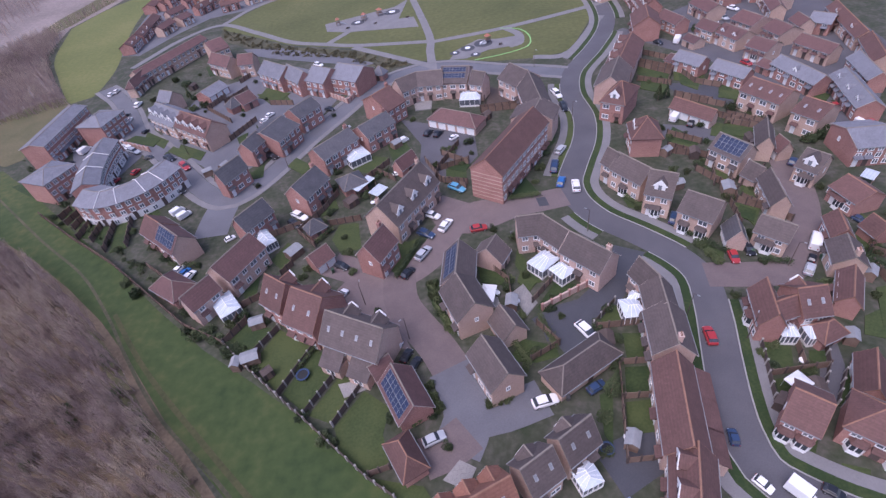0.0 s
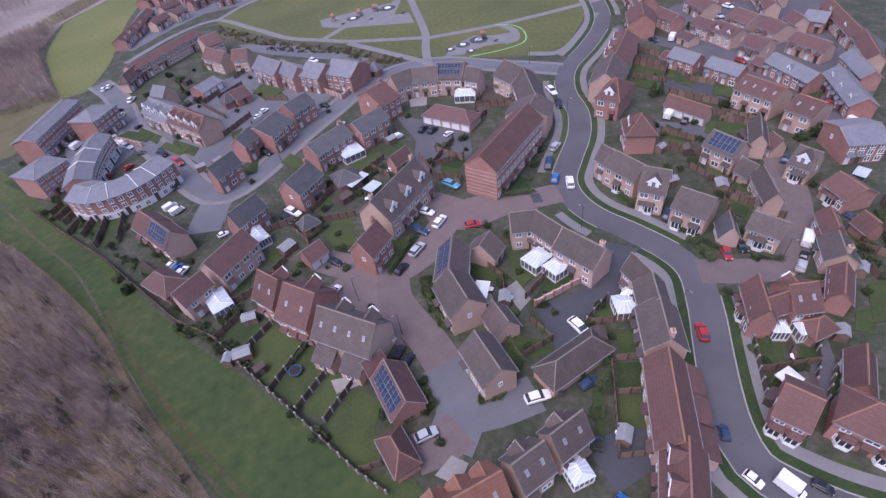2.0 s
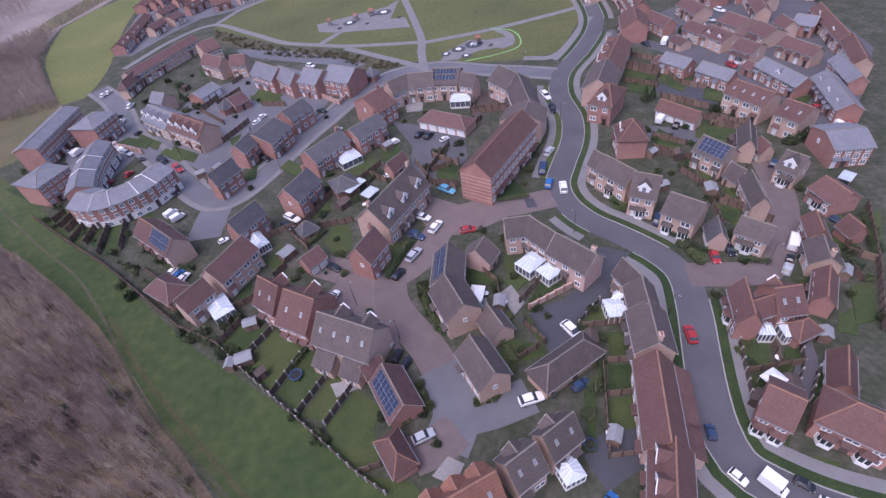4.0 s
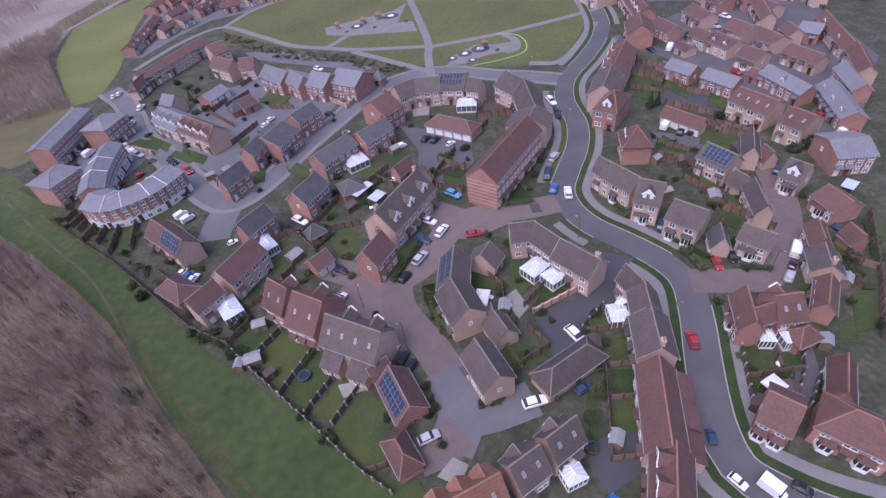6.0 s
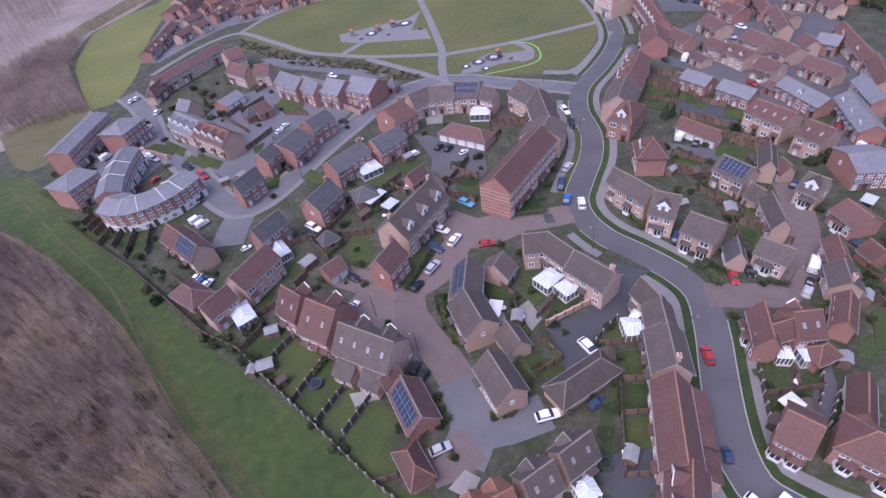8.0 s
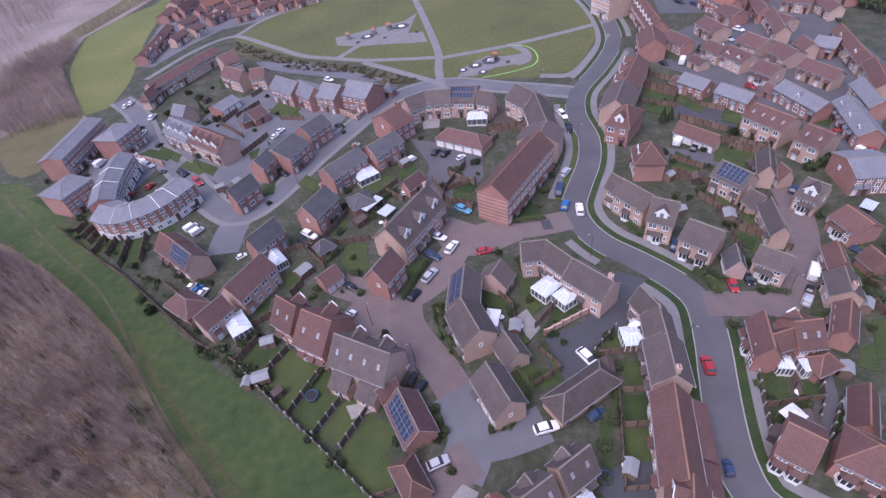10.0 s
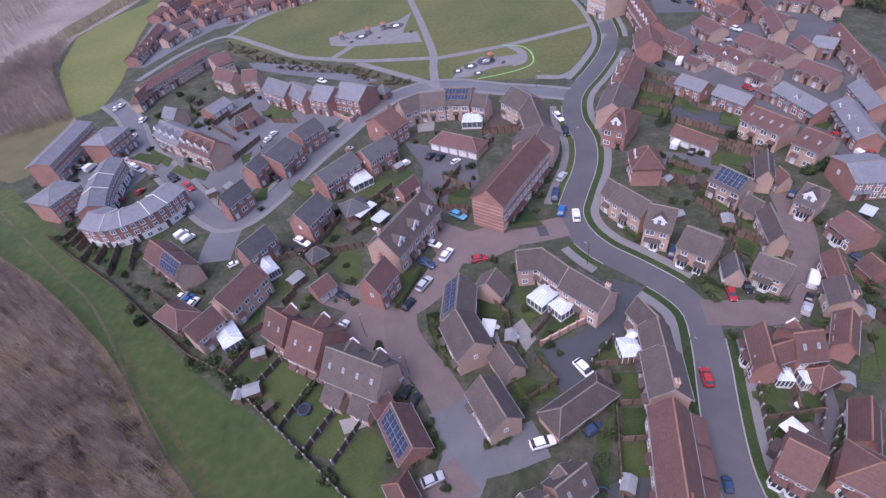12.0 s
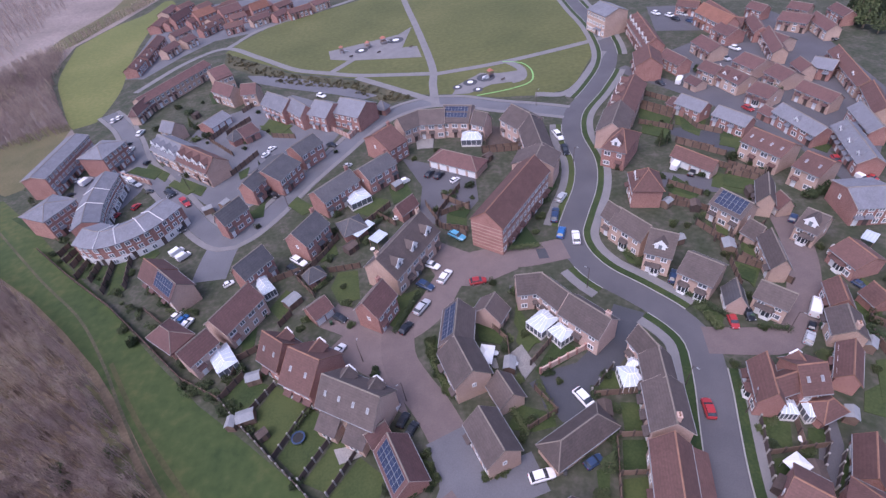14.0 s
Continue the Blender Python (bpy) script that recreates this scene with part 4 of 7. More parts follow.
house(-2.3, 145.4, 26, 7.2, 6.5, 5.2, 8, "pink", "tan", "gable")
house(4.9, 146.2, -11, 8.0, 7.4, 5.2, 8, "pink", "tan", "gable")
house(-10.3, 137.4, 42, 7.1, 9.4, 5.9, 8.4, "red", "redbrown", "gable", chim=1, orange=1, slide=1.4)
garage_block(9.9, 124.8, -38, 15.3, 6.2, 2.5, 4.6, "pink", "brown", "hip", garage=5)
house(30.6, 136.8, -63, 8.3, 9.0, 5.6, 8.6, "pink", "tan", "gable")
house(32.0, 124.9, -93, 18.1, 6.9, 5.6, 8.6, "pink", "tan", "gable")
house(30.1, 113.8, -119, 6.9, 9.4, 6.3, 8.6, "pink", "tan", "gable", slide=1.5)
house(19.7, 98.2, 51, 24.1, 7.9, 8, 11.2, "red", "redbrown", "gable", storeys=3, bands=1)
garage_block(-5.8, 106.7, 43, 5.8, 3.2, 2.5, 4.6, "red", "brown", "gable")
garage_block(-19.5, 102.7, 23, 5.8, 5.8, 2.5, 4.4, "red", "dark", "hip")
garage_block(-27.5, 87.1, 31, 4.0, 3.2, 2.5, 4.4, "red", "dark", "hip")
garage_block(78.5, 86.8, -89, 3.5, 3.2, 2.5, 4.6, "buff", "brown", "gable", garage=1)
garage_block(67.7, 79.1, 111, 3.5, 3.2, 2.6, 5, "pink", "tan", "gable")
garage_block(-59.4, 160.7, 39, 7.2, 4.2, 2.5, 4.4, "red", "dark", "hip")
garage_block(-57.5, 162.3, 41, 5.4, 7.8, 2.5, 4.4, "red", "brown", "gable")
house(88.8, 187.6, -99, 27.9, 6.8, 5.0, 7.8, "red", "redbrown", "gable", dormers=6)
house(82.1, 208.1, -74, 12.0, 9.4, 8.3, 10, "buff", "slate", "gable", storeys=3, slide=0.9)
house(118.0, 191.7, -84, 18.6, 5.6, 5, 7.7, "red", "red", "gable", storeys=2)
house(-122.8, 310.8, 74, 16.8, 3.6, 4.6, 7.1, "red", "brown", "gable")
house(-108.8, 307.4, 47, 11.5, 7.0, 4.9, 7.5, "red", "red", "gable")
house(-93.6, 305.3, 35, 11.5, 8.7, 5.1, 7.8, "red", "brown", "gable")
house(-76.7, 302.6, 38, 10.3, 3.2, 5.2, 8, "red", "red", "gable")
house(-31.0, 64.8, -41, 5.4, 6.6, 5.2, 9.4, "red", "redbrown", "gable", skylights=2, cross=1, orange=1)
house(-24.8, 60.1, -34, 6.8, 9.2, 5.2, 9.4, "red", "redbrown", "gable", skylights=2, cross=1, orange=1)
house(-16.4, 52.4, -32, 11.2, 7.4, 5.4, 9.2, "buff", "tan", "gable", skylights=4, cross=2, leanto=2)
house(44.3, 28.0, -45, 4.2, 6.9, 4.4, 7.0, "red", "redbrown", "gable", bays=2, orange=1)
house(52.4, 23.9, -45, 8.6, 6.0, 4.4, 7.4, "red", "redbrown", "hip", orange=1, bays=2)
house(49.0, 44.6, -109, 7.3, 3.4, 4.4, 7.0, "red", "redbrown", "gable", orange=1, bays=1)
house(51.3, 44.1, 9, 4.3, 3.4, 4.2, 6.4, "red", "redbrown", "gable", orange=1)
house(55.2, 44.8, -3, 4.2, 6.5, 4.4, 7.2, "red", "redbrown", "gable", orange=1, skylights=2, cross=1)
garage_block(56.0, 40.1, 15, 4.4, 3.4, 2.5, 4.4, "red", "redbrown", "hip")
house(-58.7, 88.3, -45, 8.3, 5.7, 4.6, 7.4, "buff", "brown", "gable", solar=1)
house(-63.9, 93.5, -43, 6.2, 6.0, 4.6, 7.4, "red", "redbrown", "gable")
garage_block(-56.3, 75.3, -39, 8.4, 5.2, 2.6, 4.8, "red", "brown", "hip")
house(-47.8, 68.7, 50, 6.4, 3.8, 4.8, 7.4, "pink", "brown", "gable")
house(-42.4, 77.3, 56, 10.5, 6.1, 5, 7.8, "pink", "brown", "gable")
house(-42.0, 130.5, 59, 9.4, 11.2, 5.2, 7.3, "red", "dark", "gable")
house(-34.6, 140.8, 47, 8.5, 6.7, 5.2, 7.3, "red", "dark", "gable")
house(-50.5, 111.7, 53, 7.9, 3.4, 5, 7.8, "red", "dark", "gable")
house(-47.3, 124.9, 63, 6.5, 4.6, 5.2, 7.3, "red", "dark", "gable")
house(-24.0, 116.5, 43, 12.0, 6.6, 5.2, 7.3, "red", "dark", "gable", chim=1)
house(-13.1, 123.2, 39, 9.9, 6.7, 5.2, 7.3, "red", "dark", "gable", chim=1)
house(80.7, 133.1, -62, 8.4, 5.1, 3.7, 5.5, "red", "slate", "gable")
house(87.0, 122.8, -63, 9.8, 4.6, 3.7, 5.5, "red", "slate", "gable")
house(86.7, 106.0, -66, 10.4, 7.8, 5.2, 7.3, "buff", "redbrown", "gable", skylights=4)
house(91.0, 95.0, -65, 6.1, 8.5, 5.2, 7.3, "buff", "redbrown", "gable", skylights=2)
house(105.1, 171.0, -85, 11.2, 6.8, 3.7, 5.5, "buff", "brown", "gable")
house(96.7, 152.9, -73, 7.1, 5.0, 3.7, 5.5, "buff", "brown", "gable", cross=1)
house(100.5, 145.6, -76, 9.1, 6.9, 3.7, 5.5, "buff", "brown", "gable", dormers=2)
house(102.9, 134.3, -66, 6.6, 7.1, 3.7, 5.5, "buff", "brown", "gable", bays=1)
garage_block(89.9, 149.4, -75, 5.2, 4.4, 2.2, 3.3, "buff", "brown", "gable")
garage_block(99.2, 125.1, -75, 4.2, 4.4, 2.2, 3.3, "red", "brown", "gable")
house(110.5, 153.6, -75, 8.3, 8.4, 3.7, 5.5, "pink", "brown", "gable")
house(113.7, 142.8, -82, 7.4, 7.7, 3.7, 5.5, "buff", "brown", "gable", bays=1)
house(101.5, 115.9, -82, 14.8, 4.9, 3.7, 5.5, "red", "slate", "gable", dormers=1)
house(114.9, 128.5, -73, 11.0, 4.8, 3.7, 5.5, "buff", "brown", "gable")
house(127.7, 144.8, -50, 6.0, 6.5, 3.7, 5.5, "red", "slate", "gable")
house(106.7, 102.4, -108, 17.6, 5.6, 3.7, 5.5, "red", "slate", "gable", dormers=3)
house(132.7, 140.4, -109, 25.6, 4.4, 3.7, 5.5, "buff", "redbrown", "gable", dormers=2)
house(125.6, 120.6, -116, 15.7, 4.4, 3.7, 5.5, "buff", "redbrown", "gable")
house(116.6, 111.8, -107, 13.4, 4.4, 3.7, 5.5, "red", "slate", "gable")
house(124.8, 166.0, -110, 19.5, 4.4, 3.7, 5.5, "buff", "brown", "gable")
house(117.2, 181.1, -81, 8.7, 7.3, 3.7, 5.5, "red", "brown", "gable")
house(89.9, 164.6, -77, 10.0, 5.2, 3.7, 5.5, "red", "brown", "gable")
house(121.6, 145.5, -96, 6.4, 4.4, 3.7, 5.5, "buff", "brown", "gable")
house(128.0, 181.7, -107, 13.5, 4.4, 3.7, 5.5, "red", "brown", "gable")
garage_block(79.3, 137.0, -65, 6.4, 5.1, 2.2, 3.3, "red", "brown", "gable")
house(-1.6, 22.3, 19, 10.2, 5.4, 5.2, 8.8, "red", "red", "gable", cross=3, skylights=3, orange=1)
house(7.0, 25.7, 26, 4.9, 4.9, 5.2, 8.6, "buff", "tan", "gable", skylights=2, cross=1)
house(12.8, 28.7, 27, 5.3, 4.4, 5.2, 8.6, "buff", "tan", "gable", skylights=2, cross=1)
garage_block(-10.2, 31.7, -66, 6.2, 3.6, 2.5, 4.6, "red", "redbrown", "hip")
house(123.5, 198.8, -92, 19.8, 7.2, 3.8, 5.6, "red", "redbrown", "gable")
house(123.4, 187.3, -40, 4.6, 8.0, 3.6, 5.4, "red", "redbrown", "gable")
house(143.2, 182.7, -51, 9.8, 7.5, 3.6, 5.4, "buff", "brown", "gable")
house(148.4, 174.8, -99, 13.9, 4.6, 3.6, 5.4, "buff", "brown", "gable")
house(127.5, 166.6, -76, 5.6, 7.9, 3.6, 5.4, "buff", "brown", "gable")
house(138.4, 198.2, -72, 7.3, 4.6, 3.6, 5.2, "red", "brown", "gable")
house(160.5, 182.6, -97, 10.1, 4.6, 3.6, 5.2, "red", "brown", "gable")
house(151.2, 192.3, -57, 7.6, 4.6, 3.6, 5.2, "buff", "brown", "gable")
house(117.5, 212.5, -42, 8.4, 4.6, 3.6, 5.2, "red", "redbrown", "gable")
house(-124.6, 243.0, 90, 11.8, 5.9, 3.4, 5.0, "red", "redbrown", "gable", dormers=2)
house(-124.4, 256.3, 92, 13.0, 6.3, 3.4, 5.0, "red", "redbrown", "gable", dormers=2)
house(-125.0, 272.0, 92, 16.1, 6.0, 3.4, 5.0, "red", "redbrown", "gable")
house(-114.1, 260.9, 72, 10.9, 4.6, 3.4, 5.0, "buff", "brown", "gable")
house(-115.8, 283.8, 58, 10.9, 4.6, 3.4, 5.0, "buff", "brown", "gable")
house(-112.7, 304.7, 59, 12.2, 4.6, 3.4, 5.0, "red", "brown", "gable")
house(-101.2, 286.9, 57, 13.0, 4.6, 3.4, 5.0, "red", "redbrown", "gable", dormers=2)
house(-86.9, 281.9, 18, 9.2, 4.6, 3.4, 5.0, "red", "redbrown", "gable")
house(-74.8, 289.1, 38, 11.1, 4.6, 3.4, 5.0, "buff", "brown", "gable")
house(-64.3, 290.6, 51, 8.6, 4.6, 3.4, 5.0, "red", "brown", "gable")
house(-53.9, 292.4, 29, 12.6, 4.6, 3.4, 5.0, "red", "redbrown", "gable")
house(-103.5, 318.7, 39, 10.2, 4.6, 3.4, 5.0, "red", "redbrown", "gable")
house(-86.1, 309.8, -134, 9.5, 4.6, 3.4, 5.0, "red", "brown", "gable")
house(-126.7, 308.5, 71, 14.1, 4.6, 3.4, 5.0, "red", "redbrown", "gable")
house(-134.9, 307.4, 86, 13.9, 7.0, 3.4, 4.9, "red", "redbrown", "gable")
house(-137.0, 331.8, 81, 14.2, 7.0, 3.4, 4.9, "buff", "brown", "gable")
house(-128.8, 336.5, 59, 9.9, 7.0, 3.4, 4.9, "red", "redbrown", "gable")
house(-108.2, 270.4, 60, 7.2, 7.0, 3.4, 4.9, "buff", "brown", "gable")
house(-115.8, 329.8, 57, 9.7, 7.0, 3.4, 4.9, "red", "redbrown", "gable")
house(-101.4, 299.5, 56, 8.5, 7.0, 3.4, 4.9, "buff", "brown", "gable")
house(-88.3, 298.0, 30, 8.2, 7.0, 3.4, 4.9, "red", "redbrown", "gable")
house(-76.6, 309.5, 45, 9.6, 7.0, 3.4, 4.9, "buff", "brown", "gable")
house(-65.6, 308.1, 44, 9.7, 7.0, 3.4, 4.9, "red", "redbrown", "gable")
house(-99.4, 326.9, 42, 8.2, 7.0, 3.4, 4.9, "red", "redbrown", "gable")
house(-44.5, 301.4, 40, 9.9, 7.0, 3.4, 4.9, "buff", "brown", "gable")
garage_block(-13.4, 47.0, 29, 3.6, 3.2, 2.6, 4.4, "red", "brown", "gable")
garage_block(56.5, 31.5, -126, 7.0, 3.2, 2.5, 4.5, "red", "redbrown", "gable", garage=2)
garage_block(78.1, 58.4, 94, 3.5, 3.2, 2.5, 4.5, "red", "redbrown", "gable")

# ---- vehicles ----
PAINT = {}
for key, c in {"white": (0.78, 0.78, 0.79), "silver": (0.42, 0.44, 0.47), "black": (0.018, 0.02, 0.026), "navy": (0.03, 0.055, 0.12), "blue": (0.03, 0.13, 0.36), "sky": (0.10, 0.32, 0.48),
               "red": (0.36, 0.035, 0.04)}.items():
    PAINT[key] = mat("paint_" + key, tuple(v * 0.92 for v in c), c, 0.28, 0.7, 3.0, 0.0)
head_lens = mat("lamp_lens", (0.55, 0.57, 0.6), (0.7, 0.72, 0.75), 0.15, 1.0, 4.0, 0.0)
tail_lens = mat("tail_lens", (0.28, 0.02, 0.02), (0.36, 0.03, 0.03), 0.2, 1.0, 4.0, 0.0)
alloy = mat("alloy", (0.35, 0.36, 0.37), (0.5, 0.51, 0.52), 0.35, 1.0, 5.0, 0.0, 0.7)


def loft(rows, ends=True):
    """A closed body from cross outlines, each a list of points of equal count."""
    s = Shape()
    n = len(rows[0])
    for r in rows:
        s.v += r
    for i in range(len(rows) - 1):
        for k in range(n):
            a, b = i * n + k, i * n + (k + 1) % n
            s.f.append((a, b, b + n, a + n))
    if ends:
        s.f += [tuple(range(n))[::-1], tuple(range((len(rows) - 1) * n, len(rows) * n))]
    return s


def section(x, w, z0, z1, r=0.12):
    return [(x, -w + r, z0), (x, w - r, z0), (x, w, z0 + r), (x, w, z1 - r), (x, w - r * 1.3, z1), (x, -w + r * 1.3, z1), (x, -w, z1 - r), (x, -w, z0 + r)]


def car_base(kind, colour):
    """A car or van 4.3 m long, heading along x."""
    home = new(kind)
    if kind == "van":
        body = [section(-2.15, 0.84, 0.35, 1.75), section(-2.05, 0.9, 0.28, 1.9), section(0.55, 0.9, 0.28, 1.92), section(0.9, 0.88, 0.28, 1.8), section(1.45, 0.86, 0.28, 1.12),
                section(2.0, 0.82, 0.3, 0.95), section(2.15, 0.74, 0.4, 0.75)]
        cab = [section(0.75, 0.86, 1.1, 1.84), section(0.98, 0.85, 1.1, 1.74), section(1.5, 0.8, 1.05, 1.14, 0.03)]
        roof = None
    else:
        body = [section(-2.15, 0.74, 0.4, 0.8), section(-2.05, 0.84, 0.28, 0.95), section(-1.3, 0.88, 0.26, 0.98), section(0.6, 0.88, 0.26, 0.97), section(1.4, 0.86, 0.26, 0.88),
                section(2.0, 0.8, 0.3, 0.72), section(2.15, 0.68, 0.4, 0.62)]
        back = -1.75
        cab = [section(back - 0.15, 0.78, 0.93, 1.0, 0.03), section(back + 0.35, 0.7, 0.93, 1.36, 0.1), section(0.25, 0.7, 0.93, 1.4, 0.1), section(0.95, 0.78, 0.9, 0.98, 0.03)]
        roof = [section(back + 0.36, 0.66, 1.32, 1.42, 0.04), section(-0.3, 0.69, 1.36, 1.47, 0.04), section(0.3, 0.66, 1.34, 1.43, 0.04)]
    part("body", loft(body), PAINT[colour], home)
    part("glasshouse", loft(cab), glass, home, "dark tinted glass")
    if roof:
        part("roof", loft(roof), PAINT[colour], home)
    for x in (-1.35, 1.35):
        for y in (-0.8, 0.8):
            k = 1 if y > 0 else -1
            w = part("wheel", Shape().tube((x, y - 0.1, 0.31), (x, y + 0.1, 0.31), 0.31, 0.31, 12), rubber, home)
            part("rim", Shape().tube((x, y + k * 0.1, 0.31), (x, y + k * 0.12, 0.31), 0.2, 0.18, 10), alloy, w)
    for y in (-0.58, 0.58):
        part("headlight", Shape().hexa([(2.0, y - 0.15, 0.6), (2.17, y - 0.13, 0.56), (2.17, y + 0.13, 0.56), (2.0, y + 0.15, 0.6)],
                                       [(1.92, y - 0.15, 0.74), (2.05, y - 0.13, 0.7), (2.05, y + 0.13, 0.7), (1.92, y + 0.15, 0.74)]), head_lens, home)
        part("tail_light", Shape().box(-2.17, -2.05, y - 0.12, y + 0.12, 0.68, 0.86), tail_lens, home)
    return home


FLEET = {}
COLOUR_WORD = {"sky": "light blue", "navy": "dark blue"}


def vehicle(kind, x, y, rot, colour, length, high=1.0):
    m = pose(x, y, 0.05, 0, 0, rot)
    if (kind, colour) not in FLEET:
        ob = FLEET[kind, colour] = car_base(kind, colour)
        word = {"car": "hatchback car", "van": "panel van"}[kind]
        tagged(ob, f"{COLOUR_WORD.get(colour, colour)} {word} parked with its wheels straight", kind, "parked vehicles")
        ob.matrix_basis = m
    else:
        ob = copy_thing(FLEET[kind, colour], m)
    s = length / 4.3
    ob.scale = (s, min(1.0, s ** 0.6), min(1.0, s ** 0.6) * high)
    return ob


def car(x, y, rot, colour, length):
    return vehicle("car", x, y, rot, colour, length)


def van(x, y, rot, colour, length):
    return vehicle("van", x, y, rot, colour, length)


# ---- garden buildings, fences and plants ----
def conservatory(x, y, rot, L, D):
    h = thing("conservatory", x, y, rot, "white framed conservatory with a pale translucent roof", "conservatory", "conservatories")
    a, b = L / 2, D / 2
    part("base_wall", Shape().box(-a, a, -b, b, 0, 0.5), white_render, h)
    part("glazing", Shape().box(-a + 0.06, a - 0.06, -b + 0.06, b - 0.06, 0.5, 2.2), pane_glass, h, "pale reflecting glass panes")
    for i in range(5):
        for k in (-1, 1):
            part("mullion", Shape().box(-a + i * L / 4 - 0.05, -a + i * L / 4 + 0.05, k * b - 0.05, k * b + 0.05, 0.5, 2.2), white_paint, h)
    for i in range(1, 4):
        for k in (-1, 1):
            part("mullion", Shape().box(k * a - 0.05, k * a + 0.05, -b + i * D / 4 - 0.05, -b + i * D / 4 + 0.05, 0.5, 2.2), white_paint, h)
    part("eaves_beam", Shape().box(-a - 0.08, a + 0.08, -b - 0.08, b + 0.08, 2.2, 2.34), white_paint, h)
    s = Shape()
    x1, x2, y1, y2 = a + 0.06, max(a * 0.45, a - b * 0.6), b + 0.06, 0.06
    s.hexa([(-x1, -y1, 2.345), (x1, -y1, 2.345), (x1, y1, 2.345), (-x1, y1, 2.345)], [(-x2, -y2, 2.95), (x2, -y2, 2.95), (x2, y2, 2.95), (-x2, y2, 2.95)])
    roof = part("roof", s, white_roof, h, "pale translucent roof")
    for k in (-1, 1):
        for i in range(5):
            f = i / 4 * 2 - 1
            part("glazing_bar", Shape().tube((f * x1, k * y1, 2.37), (f * x2, k * y2, 2.97), 0.045, 0.045, 4), white_paint, roof)
    part("ridge_bar", Shape().tube((-x2, 0, 2.98), (x2, 0, 2.98), 0.08, 0.08, 6), white_paint, roof)
    return h


def carport(x, y, rot, L, D):
    h = thing("carport", x, y, rot, "flat white-roofed lean-to on posts", "carport", "garden buildings")
    a, b = L / 2, D / 2
    for i in (-1, 1):
        for k in (-1, 1):
            part("post", Shape().box(i * (a - 0.12) - 0.06, i * (a - 0.12) + 0.06, k * (b - 0.12) - 0.06, k * (b - 0.12) + 0.06, 0, 2.2), timber, h)
    part("roof", Shape().hexa([(-a, -b, 2.2), (a, -b, 2.2), (a, b, 2.35), (-a, b, 2.35)], [(-a, -b, 2.3), (a, -b, 2.3), (a, b, 2.45), (-a, b, 2.45)]), white_roof, h)
    for i in range(4):
        f = -a + (i + 0.5) * L / 4
        part("rib", Shape().hexa([(f - 0.04, -b, 2.3), (f + 0.04, -b, 2.3), (f + 0.04, b, 2.45), (f - 0.04, b, 2.45)], [(f - 0.04, -b, 2.34), (f + 0.04, -b, 2.34), (f + 0.04, b, 2.49), (f - 0.04, b, 2.49)]), metal, h)
    return h


def gazebo(x, y, rot, L, D):
    h = thing("gazebo", x, y, rot, "white fabric garden gazebo on thin poles", "gazebo", "garden buildings")
    a, b = L / 2, D / 2
    for i in (-1, 1):
        for k in (-1, 1):
            part("pole", Shape().tube((i * a * 0.95, k * b * 0.95, 0), (i * a * 0.95, k * b * 0.95, 2.1), 0.04, 0.04), metal, h)
    part("canopy", Shape().hexa([(-a, -b, 2.1), (a, -b, 2.1), (a, b, 2.1), (-a, b, 2.1)], [(-a * 0.1, -b * 0.1, 2.9), (a * 0.1, -b * 0.1, 2.9), (a * 0.1, b * 0.1, 2.9), (-a * 0.1, b * 0.1, 2.9)]), white_paint, h)
    part("valance", Shape().box(-a - 0.02, a + 0.02, -b - 0.02, b + 0.02, 1.88, 2.1), white_paint, h)
    return h


def shed(x, y, rot, w, tone):
    words = {"felt": "small timber garden shed with a grey felt roof", "dark": "small dark-stained timber garden shed", "tan": "small tan timber garden shed"}[tone]
    h = thing("shed", x, y, rot, words, "shed", "garden sheds")
    a, b = w / 2, w * 0.38
    pent = [(-b, 0), (b, 0), (b, 1.75), (0, 2.25), (-b, 1.75)]
    part("wall", Shape().hexa([(a, p, q) for p, q in pent][::-1], [(-a, p, q) for p, q in pent][::-1]), dark_timber if tone == "dark" else timber, h)
    for k in (-1, 1):
        lo = [(-a - 0.1, k * (b + 0.15), 1.68), (a + 0.1, k * (b + 0.15), 1.68), (a + 0.1, 0, 2.28), (-a - 0.1, 0, 2.28)]
        part("roof", Shape().hexa(lo, [(p, q, r + 0.05) for p, q, r in lo]), {"felt": felt, "dark": dark_timber, "tan": timber}[tone], h)
    part("door", Shape().box(-0.4, 0.4, -b - 0.04, -b, 0.05, 1.7), timber, h)
    return h


